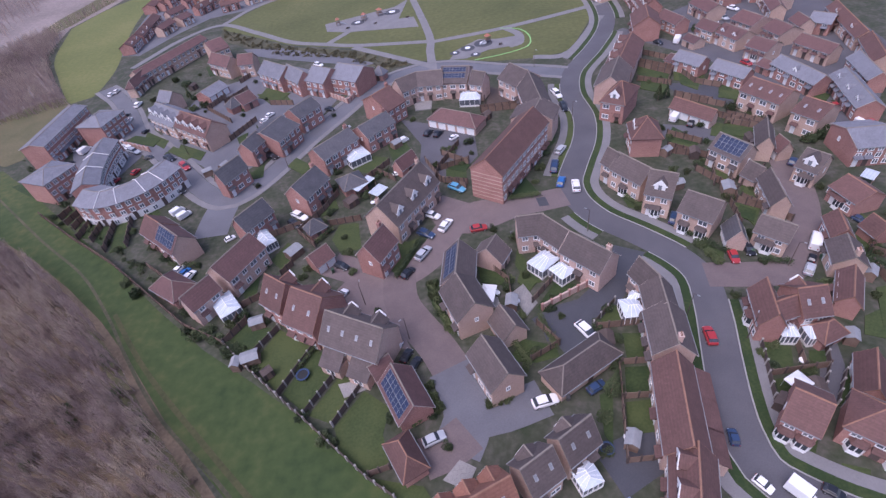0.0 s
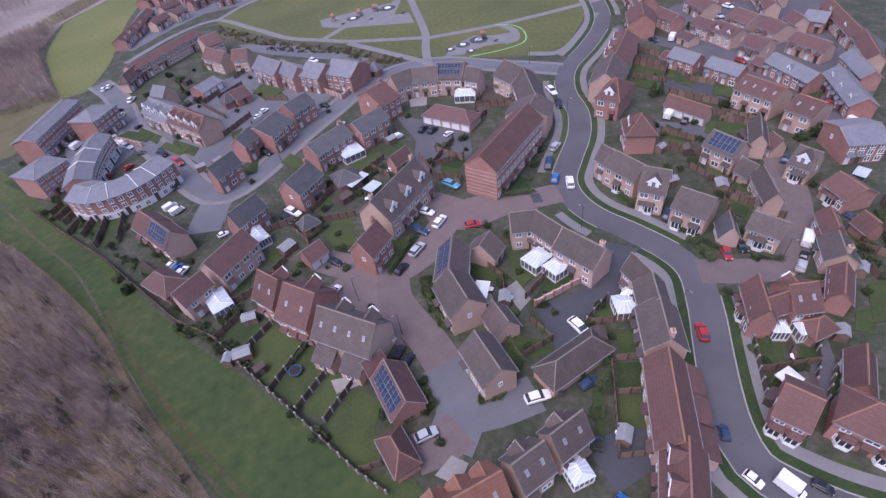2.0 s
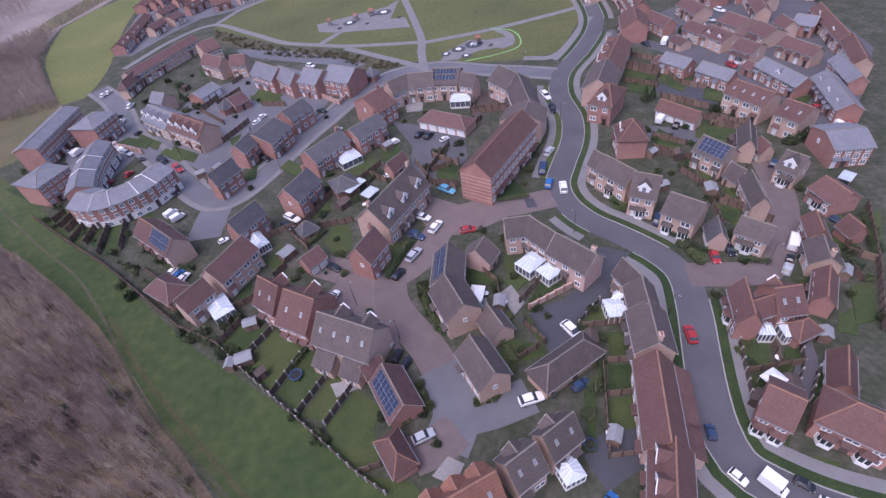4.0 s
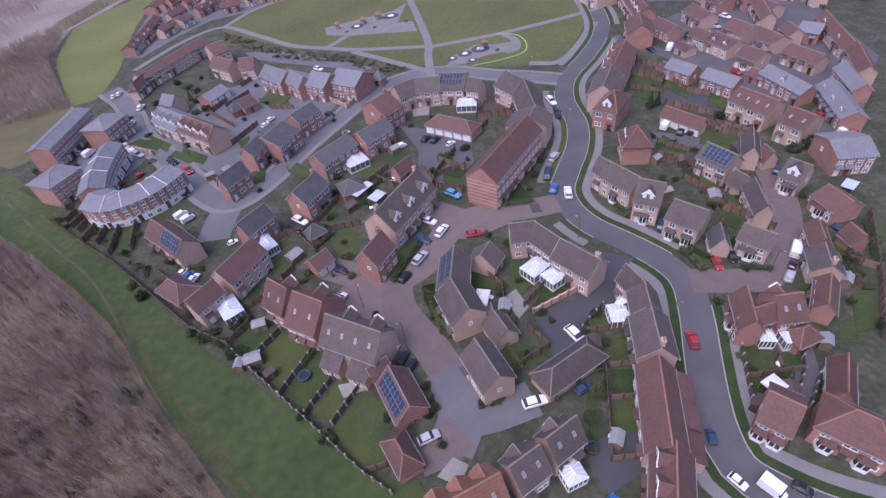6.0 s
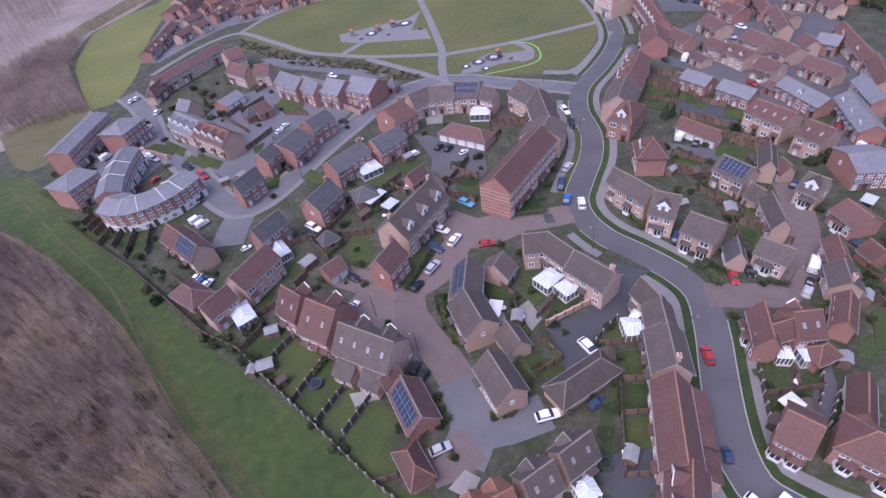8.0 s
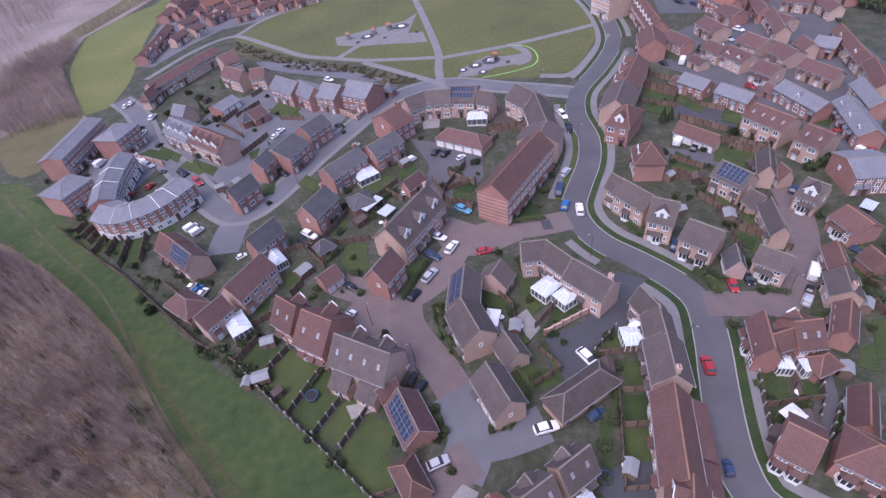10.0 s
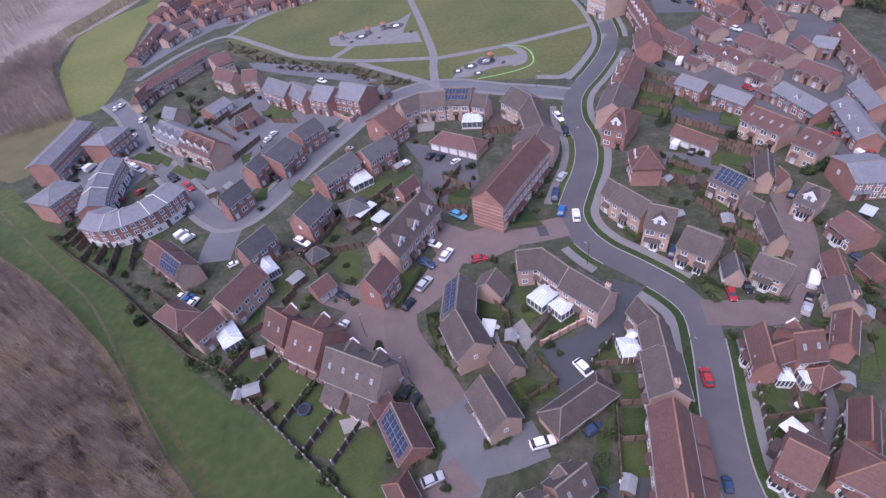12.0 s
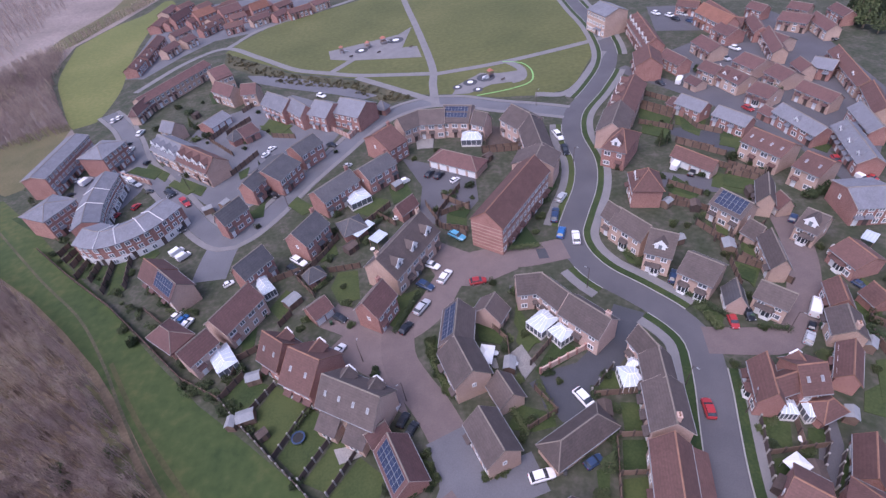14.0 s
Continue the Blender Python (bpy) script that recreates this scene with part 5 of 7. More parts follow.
PANEL, POST = {}, {}
for key, mp, mq, hp in (("timber", timber, dark_timber, 1.7), ("concrete", dark_timber, concrete, 1.5), ("brick", WALLS["pink"], WALLS["red"], 1.5)):
    p = Shape()
    if key == "brick":
        p.box(0.12, 1.88, -0.11, 0.11, 0, hp).box(0.12, 1.88, -0.15, 0.15, hp, hp + 0.08)
    else:
        edge = [(0.06 + 0.155 * k, 0.05 if k % 2 else 0.025) for k in range(13)]
        edge += [(x, -y) for x, y in edge[::-1]]
        p.hexa([(x, -y, 0.05) for x, y in edge], [(x, -y, hp) for x, y in edge])
    PANEL[key] = p.mesh("fence_panel", mp)
    q = Shape().box(-0.13, 0.13, -0.13, 0.13, 0, hp + 0.15) if key != "brick" else Shape().box(-0.2, 0.2, -0.2, 0.2, 0, hp + 0.3)
    POST[key] = q.hexa([(-0.15, -0.15, hp + 0.15), (0.15, -0.15, hp + 0.15), (0.15, 0.15, hp + 0.15), (-0.15, 0.15, hp + 0.15)], [(-0.06, -0.06, hp + 0.24), (0.06, -0.06, hp + 0.24), (0.06, 0.06, hp + 0.24), (-0.06, 0.06, hp + 0.24)]).mesh("fence_post", mq)
FENCE_WORDS = {"timber": "brown close-boarded timber garden fence", "concrete": "timber panel fence between pale concrete posts", "brick": "brick garden wall with raised piers"}


def fence(kind, pts):
    x0, y0 = pts[0]
    h = thing("fence" if kind != "brick" else "garden_wall", x0, y0, 0, FENCE_WORDS[kind], "fence" if kind != "brick" else "wall", "garden fences")
    for (xa, ya), (xb, yb) in zip(pts, pts[1:]):
        d = math.hypot(xb - xa, yb - ya)
        n = max(1, round(d / 2.0))
        a = math.atan2(yb - ya, xb - xa)
        for i in range(n + 1):
            f = i / n
            m = pose(xa - x0 + (xb - xa) * f, ya - y0 + (yb - ya) * f, 0, 0, 0, math.degrees(a))
            if i or (xa, ya) == (x0, y0):
                put("fence_post", POST[kind], h, m)
            if i < n:
                put("fence_panel", PANEL[kind], h, m @ Matrix.Diagonal((d / n / 2, 1, 1, 1)))
    return h


LAWNS = [0]


def garden_lawn(pts):
    LAWNS[0] += 1
    return slab("lawn", pts, 0.05 + 0.002 * LAWNS[0], lawn, "small mossy back garden lawn", "lawn")


def patio(pts):
    return slab("patio", pts, 0.245, paving_slab, "pale concrete slab patio in a garden", "patio")


def deck(pts):
    return slab("deck", pts, 0.26, dark_timber, "dark timber deck in a walled garden", "deck")


def leaf_cloud(seed, rx, rz, count, size, cone=False):
    """Many small leaf cards in clumps, with an uneven outline."""
    rng = random.Random(seed)
    s = Shape()
    clumps = [(rng.uniform(-0.6, 0.6), rng.uniform(-0.6, 0.6), rng.uniform(0.25, 0.85)) for _ in range(9)]
    for i in range(count):
        if cone:
            f = rng.random() ** 1.6
            a, r = rng.uniform(0, 6.283), (1 - f) * rx * rng.uniform(0.55, 1.1)
            c = Vector((r * math.cos(a), r * math.sin(a), f * rz + 0.2))
        else:
            k = clumps[i % 9]
            v = Vector((rng.gauss(0, 1), rng.gauss(0, 1), rng.gauss(0, 1))).normalized() * rng.uniform(0.3, 0.5)
            c = Vector(((k[0] + v.x) * rx, (k[1] + v.y) * rx, max(0.06, (k[2] + v.z * 0.8) * rz)))
        u = Vector((rng.gauss(0, 1), rng.gauss(0, 1), rng.gauss(0, 0.7))).normalized()
        w = u.orthogonal().normalized()
        u, w = u * size * rng.uniform(0.6, 1.3), w * size * rng.uniform(0.5, 1.0)
        n = u.cross(w).normalized() * 0.3 * size
        s.add([c - u, c - w + n, c + u, c + w + n], [(0, 1, 2), (0, 2, 3)])
    return s


BUSH_LEAF = [leaf_cloud(k, 1.0, 1.1, 420, 0.14).mesh("foliage", leaf) for k in range(4)]
TWIG = Shape()
for k in range(7):
    TWIG.tube((0, 0, 0), (0.5 * math.cos(k * 0.9), 0.5 * math.sin(k * 0.9), 0.8), 0.05, 0.01, 4)
TWIG = TWIG.mesh("woody_base", bark)
CON_LEAF = leaf_cloud(9, 0.28, 1.0, 900, 0.035, True).mesh("foliage", leaf)


def bush(x, y, r):
    h = thing("bush", x, y, (x * 37 + y * 11) % 360, "rounded evergreen shrub in a garden bed", "shrub", "garden shrubs")
    put("foliage", BUSH_LEAF[int(x * 3 + y) % 4], h)
    put("woody_base", TWIG, h)
    h.scale = (r, r, r * 0.95)
    return h


def conifer(x, y, r):
    h = thing("conifer", x, y, (x * 31) % 360, "narrow dark green conifer in a garden", "conifer", "garden conifers")
    put("foliage", CON_LEAF, h)
    part("trunk", Shape().tube((0, 0, 0), (0, 0, 0.9), 0.03, 0.006, 6), bark, h)
    h.scale = (r, r, r)
    return h


def hedge(pts):
    """A clipped hedge: many leaf cards along a line, over a few stems."""
    h = thing("hedge", *pts[0], 0, "dark clipped evergreen garden hedge", "hedge", "garden hedges")
    rng = random.Random(int(pts[0][0] * 10))
    s, st = Shape(), Shape()
    x0, y0 = pts[0]
    for (xa, ya), (xb, yb) in zip(pts, pts[1:]):
        n = int(math.hypot(xb - xa, yb - ya) * 110)
        for _ in range(n):
            f = rng.random()
            c = Vector((xa - x0 + (xb - xa) * f + rng.gauss(0, 0.3), ya - y0 + (yb - ya) * f + rng.gauss(0, 0.3), rng.random() ** 0.6 * 1.15 + 0.08))
            u = Vector((rng.gauss(0, 1), rng.gauss(0, 1), rng.gauss(0, 0.7))).normalized() * rng.uniform(0.08, 0.17)
            w = u.orthogonal().normalized() * rng.uniform(0.07, 0.13)
            s.add([c - u, c - w, c + u, c + w], [(0, 1, 2), (0, 2, 3)])
        st.tube((xa - x0, ya - y0, 0), (xa - x0, ya - y0, 0.8), 0.05, 0.02, 4)
    part("foliage", s, leaf, h)
    part("stem", Shape().tube((0, 0, 0), (0, 0, 0.9), 0.05, 0.02, 5), bark, h)
    return h


BIN_TINT = [mat("bin_green", (0.03, 0.07, 0.04), (0.05, 0.10, 0.06), 0.5), mat("bin_grey", (0.06, 0.06, 0.065), (0.09, 0.09, 0.095), 0.5)]


def wheelie_bin(x, y):
    k = int(x * 10) % 2
    h = thing("wheelie_bin", x, y, (x * 23) % 360, "green plastic wheelie bin beside a house" if k == 0 else "dark grey plastic wheelie bin beside a house", "wheelie bin", "wheelie bins")
    part("body", Shape().hexa([(-0.22, -0.25, 0.06), (0.22, -0.25, 0.06), (0.22, 0.25, 0.06), (-0.22, 0.25, 0.06)], [(-0.29, -0.34, 0.98), (0.29, -0.34, 0.98), (0.29, 0.34, 0.98), (-0.29, 0.34, 0.98)]), BIN_TINT[k], h)
    part("lid", Shape().hexa([(-0.31, -0.36, 0.98), (0.31, -0.36, 0.98), (0.31, 0.38, 0.98), (-0.31, 0.38, 0.98)], [(-0.24, -0.28, 1.06), (0.24, -0.28, 1.06), (0.26, 0.34, 1.09), (-0.26, 0.34, 1.09)]), BIN_TINT[k], h)
    for s in (-1, 1):
        part("wheel", Shape().tube((s * 0.2, 0.28, 0.1), (s * 0.27, 0.28, 0.1), 0.1, 0.1, 10), rubber, h)
    return h


def garden_table(x, y):
    h = thing("garden_table", x, y, (x * 41) % 360, "pale round garden table on a patio", "garden table", "garden furniture")
    part("tabletop", Shape().tube((0, 0, 0.68), (0, 0, 0.73), 0.55, 0.55, 16), white_paint, h)
    for i in range(4):
        a = 0.785 + 1.571 * i
        part("leg", Shape().tube((0.42 * math.cos(a), 0.42 * math.sin(a), 0), (0.3 * math.cos(a), 0.3 * math.sin(a), 0.68), 0.03, 0.03), metal, h)
    return h


def street_lamp(x, y):
    h = thing("street_lamp", x, y, (x * 17) % 360, "slim dark grey street lamp on a footway", "street lamp", "street lamps")
    part("column", Shape().tube((0, 0, 0), (0, 0, 5.8), 0.09, 0.05, 8), dark_timber, h)
    part("arm", Shape().tube((0, 0, 5.75), (0.7, 0, 5.95), 0.035, 0.03, 6), dark_timber, h)
    part("lantern", Shape().hexa([(0.55, -0.1, 5.9), (1.05, -0.08, 5.95), (1.05, 0.08, 5.95), (0.55, 0.1, 5.9)], [(0.55, -0.06, 6.03), (1.02, -0.05, 6.05), (1.02, 0.05, 6.05), (0.55, 0.06, 6.03)]), metal, h)
    return h


car(-1.1, 86.2, -36, "white", 3.9)
car(1.4, 82.0, 54, "white", 4.4)
car(-3.1, 80.3, -40, "navy", 4.2)
car(-4.2, 74.3, 50, "silver", 4.5)
car(-7.8, 69.5, 50, "black", 3.5)
car(-21.3, 66.4, 54, "white", 3.6)
car(-21.4, 74.8, -37, "black", 3.4)
car(-48.3, 90.5, 30, "white", 2.5)
car(-32.3, 94.5, -43, "white", 4.9)
car(-33.3, 91.9, -46, "black", 3.9)
car(5.7, 94.9, -45, "sky", 4.6)
car(8.3, 79.2, 2, "red", 3.7)
car(29.6, 90.4, 63, "blue", 4.0)
car(29.9, 96.9, 69, "navy", 5.6)
car(33.3, 103.3, 50, "silver", 4.2)
car(40.7, 132.6, -82, "white", 5.6)
car(40.4, 124.4, -95, "black", 5.4)
car(1.5, 122.9, 54, "black", 3.8)
car(4.1, 121.4, 53, "black", 3.8)
car(8.1, 118.1, 34, "white", 2.9)
van(65.3, 109.2, 45, "white", 4.8)
car(67.5, 105.2, 49, "black", 3.6)
car(52.8, 59.2, -101, "red", 3.3)
car(56.3, 60.4, -94, "black", 3.4)
van(68.4, 59.5, 49, "white", 5.2)
car(65.3, 55.8, 46, "black", 2.5)
car(63.2, 53.4, 45, "silver", 3.4)
car(47.6, 72.1, 56, "navy", 4.1)
car(40.2, 43.6, 79, "red", 3.7)
car(35.0, 27.3, 75, "navy", 2.5)
car(35.3, 20.9, -60, "white", 2.5)
car(42.9, 18.7, -45, "black", 2.5)
car(11.4, 37.2, 7, "white", 4.1)
car(21.6, 48.4, -65, "white", 4.7)
car(19.6, 38.1, 22, "navy", 3.2)
car(-6.1, 34.3, 17, "silver", 3.6)
van(-11.0, 51.9, 53, "white", 3.1)
car(-9.3, 49.8, 59, "black", 3.0)
car(-7.9, 48.0, 55, "black", 2.8)
van(-64.7, 105.1, 49, "white", 3.5)
van(-62.4, 102.9, 46, "white", 3.5)
car(-58.1, 82.8, 60, "white", 2.9)
car(-56.4, 81.4, 59, "blue", 2.8)
car(-55.0, 79.9, 64, "white", 3.3)
car(-69.2, 127.6, -53, "red", 5.6)
car(-75.4, 133.8, -37, "black", 4.4)
car(-90.8, 144.0, -44, "white", 5.6)
car(-89.1, 142.2, -38, "silver", 5.6)
car(-67.0, 115.7, -58, "black", 5.3)
van(-106.8, 148.1, 68, "white", 4.3)
car(-99.1, 165.7, 85, "white", 3.6)
car(-115.6, 192.4, 86, "white", 3.4)
car(-114.2, 194.3, 86, "white", 3.4)
car(-100.0, 177.8, 85, "white", 4.4)
car(-88.9, 125.9, 60, "red", 3.3)
car(-84.0, 129.2, 68, "red", 3.1)
car(-100.1, 123.3, 76, "white", 2.9)
car(-47.7, 151.1, 49, "white", 3.1)
car(-49.1, 147.8, 52, "white", 3.0)
car(-27.9, 147.7, -33, "black", 3.4)
car(-22.1, 134.1, 24, "silver", 2.5)
car(-43.3, 124.5, -38, "black", 4.2)
van(-5.6, 121.0, 28, "white", 2.8)
car(-8.2, 105.4, 24, "white", 2.5)
car(-34.3, 186.1, -44, "white", 4.2)
car(91.4, 171.4, -68, "silver", 4.1)
car(108.7, 166.0, -81, "silver", 4.6)
car(96.9, 131.4, -73, "red", 3.6)
car(81.2, 155.2, -68, "black", 3.4)
van(87.4, 154.9, 55, "white", 5.6)
car(91.5, 100.8, 47, "white", 4.2)
car(101.9, 101.4, -106, "red", 3.7)
van(102.1, 93.3, -80, "white", 2.5)
car(104.5, 92.7, -70, "red", 2.5)
car(79.6, 83.5, 44, "navy", 3.3)
car(81.0, 72.5, 36, "white", 3.6)
car(79.3, 63.1, -69, "navy", 2.5)
conservatory(19.0, 65.1, -56, 3.8, 6.0)
conservatory(21.6, 61.8, -62, 3.5, 4.2)
conservatory(50.9, 41.2, -14, 2.4, 2.6)
conservatory(54.2, 40.6, -4, 2.2, 3.4)
gazebo(47.2, 32.8, 20, 2.8, 2.6)
conservatory(30.1, 50.4, -4, 3.8, 3.9)
conservatory(13.6, 25.0, -74, 3.1, 3.1)
conservatory(-43.8, 67.7, -57, 6.0, 4.0)
conservatory(-18.7, 115.4, -62, 6.0, 5.9)
conservatory(-38.8, 86.4, -56, 6.0, 2.8)
conservatory(15.9, 137.5, -14, 6.0, 6.0)
gazebo(6.8, 59.4, -20, 2.6, 3.9)
carport(88.2, 73.1, -55, 2.4, 3.3)
carport(-16.7, 100.9, -45, 2.7, 6.0)
carport(-12.9, 97.0, -45, 3.1, 3.8)
conservatory(31.6, 52.6, -39, 2.4, 2.4)
shed(-37.0, 54.6, 12, 3, "felt")
shed(-37.1, 62.7, 10, 2.6, "felt")
shed(-32.1, 81.3, 46, 3.4, "felt")
shed(61.8, 77.8, 72, 3, "felt")
shed(21.5, 29.0, 60, 2.4, "felt")
shed(59.7, 38.9, 57, 2.2, "felt")
shed(56.0, 29.4, 31, 3, "tan")
shed(49.3, 31.6, 75, 3, "dark")
shed(43.8, 30.5, 36, 2.4, "dark")
shed(24.0, 45.8, 78, 2.6, "dark")
shed(-19.8, 96.0, 42, 3, "dark")
shed(-39.4, 53.8, 85, 2, "felt")
shed(-14.3, 48.7, 80, 2.4, "dark")
shed(52.8, 81.9, 9, 2.4, "felt")
shed(75.9, 93.7, 81, 2.6, "dark")
shed(-7.8, 118.9, 36, 2.8, "felt")
shed(18.5, 125.9, 39, 2.6, "dark")
shed(-56.3, 122.7, 56, 2.6, "felt")
shed(-60.7, 121.3, 25, 2.6, "felt")
shed(-81.3, 184.5, 61, 2.6, "dark")
shed(61.6, 92.0, 71, 2.6, "dark")
shed(56.1, 94.5, 32, 2.2, "felt")
shed(-33.4, 50.8, 37, 1.8, "dark")
shed(10.6, 57.0, 74, 2.6, "felt")
garden_lawn([(-42.5, 60.1), (-39.4, 63.9), (-33.5, 60.8), (-37.7, 54.1), (-39.9, 55.1)])
garden_lawn([(-36.7, 54.5), (-32.9, 60.8), (-25.9, 55.7), (-31.4, 46.7)])
garden_lawn([(-30.6, 46.7), (-25.5, 55.0), (-20.8, 49.6), (-26.4, 42.3)])
garden_lawn([(-25.8, 41.9), (-20.7, 48.7), (-17.4, 45.6), (-21.4, 39.5)])
garden_lawn([(-21.4, 39.1), (-16.7, 44.7), (-12.6, 40.9), (-13.8, 36.6), (-12.9, 31.3), (-16.3, 31.2), (-20.5, 35.1)])
garden_lawn([(-15.4, 30.3), (-11.3, 28.9), (-8.3, 28.0), (-6.6, 24.9), (-12.4, 25.8)])
garden_lawn([(7.5, 45.6), (10.8, 49.5), (16.0, 47.0), (15.8, 44.8), (12.0, 44.4)])
garden_lawn([(14.9, 71.6), (16.7, 64.6), (17.5, 61.4), (14.7, 61.3), (13.5, 67.0)])
garden_lawn([(14.9, 55.6), (20.2, 61.5), (23.3, 59.3), (26.9, 59.6), (20.9, 56.6), (15.8, 54.4)])
garden_lawn([(6.4, 68.4), (10.3, 66.1), (9.8, 63.9), (6.1, 64.8)])
garden_lawn([(24.2, 50.3), (28.0, 53.3), (29.6, 52.3), (29.0, 49.5)])
garden_lawn([(27.2, 47.2), (30.7, 46.5), (29.0, 41.4), (26.0, 41.8)])
garden_lawn([(25.2, 40.9), (28.8, 40.4), (27.2, 35.7), (23.6, 36.2)])
garden_lawn([(23.1, 35.1), (26.8, 34.9), (25.4, 30.0), (21.5, 30.2)])
garden_lawn([(-22.7, 88.9), (-18.1, 88.7), (-17.4, 79.8), (-21.7, 78.7), (-24.1, 84.3)])
garden_lawn([(-11.5, 71.7), (-8.1, 78.9), (-4.3, 80.1), (-5.9, 75.1), (-9.6, 69.3)])
garden_lawn([(-17.6, 117.9), (-9.9, 114.0), (-13.9, 107.1), (-19.8, 111.0)])
garden_lawn([(-37.4, 80.8), (-34.3, 85.9), (-31.4, 83.3), (-34.4, 76.9)])
garden_lawn([(-42.5, 74.7), (-39.2, 77.7), (-39.0, 71.5), (-40.9, 68.8)])
garden_lawn([(17.1, 92.9), (22.0, 96.2), (23.9, 88.0), (18.1, 88.2)])
garden_lawn([(31.2, 121.6), (35.9, 118.3), (33.5, 108.4), (29.8, 104.6)])
garden_lawn([(4.2, 104.2), (9.3, 103.4), (8.4, 97.4), (3.7, 99.8)])
garden_lawn([(49.5, 65.8), (52.1, 60.9), (50.1, 58.0), (49.2, 62.9)])
garden_lawn([(65.3, 78.8), (72.1, 82.9), (67.4, 74.1), (63.3, 74.9)])
garden_lawn([(40.5, 85.0), (43.9, 80.8), (43.5, 75.9), (40.7, 78.4)])
garden_lawn([(73.2, 105.1), (78.8, 97.1), (75.5, 93.9), (69.4, 99.2)])
garden_lawn([(70.4, 142.6), (76.2, 135.8), (70.9, 128.0), (65.2, 132.2)])
garden_lawn([(47.4, 41.3), (51.0, 39.4), (49.1, 35.8), (45.4, 35.9)])
garden_lawn([(45.5, 34.7), (51.3, 34.5), (51.0, 32.8), (44.4, 31.5)])
garden_lawn([(55.1, 32.8), (57.0, 33.1), (52.9, 28.6), (51.5, 28.9)])
garden_lawn([(53.1, 38.4), (55.6, 37.7), (53.6, 35.4), (51.5, 35.9)])
garden_lawn([(42.4, 24.9), (45.5, 25.2), (43.1, 22.5), (41.4, 23.9)])
garden_lawn([(46.4, 21.9), (49.2, 20.6), (47.8, 18.8), (44.8, 20.6)])
garden_lawn([(65.1, 42.6), (69.5, 43.8), (65.0, 38.1), (62.7, 39.5)])
garden_lawn([(-89.1, 154.7), (-79.4, 146.0), (-79.7, 141.3), (-88.7, 150.5)])
garden_lawn([(-74.7, 142.4), (-64.8, 134.5), (-65.4, 130.0), (-74.1, 137.2)])
garden_lawn([(-123.4, 133.7), (-117.6, 134.9), (-106.8, 122.2), (-112.2, 124.8)])
garden_lawn([(-49.0, 117.7), (-45.0, 122.1), (-44.5, 115.3), (-48.1, 114.8)])
garden_lawn([(-55.2, 169.9), (-44.8, 166.8), (-40.8, 157.5), (-48.7, 159.6)])
garden_lawn([(-90.4, 109.5), (-87.7, 107.9), (-88.3, 101.6), (-91.3, 105.0)])
garden_lawn([(-86.9, 107.7), (-84.5, 106.4), (-85.0, 100.0), (-88.2, 101.4)])
garden_lawn([(-83.8, 106.0), (-80.9, 105.3), (-79.6, 95.4), (-83.9, 98.9)])
garden_lawn([(-80.1, 105.1), (-76.8, 105.8), (-74.3, 94.2), (-78.3, 93.4)])
garden_lawn([(-76.5, 107.1), (-74.6, 112.5), (-69.8, 106.5), (-71.4, 102.6)])
garden_lawn([(-99.7, 115.4), (-98.3, 117.6), (-92.2, 111.1), (-93.4, 106.6)])
garden_lawn([(19.7, 36.9), (22.0, 37.5), (18.9, 29.0), (18.3, 30.8)])
garden_lawn([(5.5, 55.1), (8.8, 56.3), (8.5, 50.0)])
garden_lawn([(-3.8, 65.6), (-1.4, 62.8), (-0.1, 53.7), (-1.5, 53.3), (-3.5, 59.7)])
garden_lawn([(-6.5, 43.0), (-4.8, 41.6), (-4.7, 38.2), (-6.4, 38.9)])
garden_lawn([(103.5, 111.5), (105.6, 107.9), (102.5, 105.2), (100.9, 108.4)])
garden_lawn([(63.0, 105.7), (58.9, 100.0), (63.6, 95.2), (66.2, 97.6)])
garden_lawn([(60.2, 75.1), (61.3, 73.9), (64.9, 70.9), (61.2, 66.5)])
garden_lawn([(74.7, 59.6), (78.9, 60.1), (74.9, 54.9), (72.3, 54.8)])
garden_lawn([(-28.8, 99.2), (-24.7, 102.8), (-23.0, 95.3), (-27.0, 93.2)])
garden_lawn([(-56.5, 140.1), (-53.4, 142.5), (-53.2, 137.3), (-55.0, 135.9)])
garden_lawn([(-43.2, 146.2), (-37.3, 141.6), (-38.4, 135.7)])
garden_lawn([(75.1, 126.3), (81.8, 128.2), (77.6, 121.6)])
garden_lawn([(83.8, 122.1), (86.6, 116.3), (83.0, 112.6)])
garden_lawn([(-81.9, 205.0), (-74.0, 206.3), (-70.7, 195.9), (-77.8, 194.5)])
fence("timber", [(-104.5, 114.3), (-90.4, 101.4), (-75.5, 88.7), (-65.6, 78.9), (-51.9, 65.2), (-42.9, 59.2)])
fence("concrete", [(-42.9, 59.2), (-38.7, 54.1), (-31.5, 46.5), (-26.2, 41.0), (-20.5, 34.9), (-16.3, 30.4), (-12.3, 27.0)])
fence("concrete", [(-38.4, 54.1), (-32.9, 61.0)])
fence("concrete", [(-31.3, 46.4), (-25.5, 55.5)])
fence("concrete", [(-26.3, 42.1), (-20.9, 49.5)])
fence("concrete", [(-21.6, 39.3), (-17.2, 45.4)])
fence("timber", [(-15.8, 30.7), (-12.8, 31.2)])
fence("timber", [(-42.9, 59.5), (-39.5, 64.2)])
fence("brick", [(15.7, 54.9), (26.7, 59.2)])
fence("concrete", [(23.2, 49.7), (28.4, 53.9)])
fence("timber", [(23.4, 49.0), (31.7, 48.3)])
fence("timber", [(14.4, 56.8), (22.7, 64.4)])
fence("timber", [(24.3, 41.1), (19.9, 26.5)])
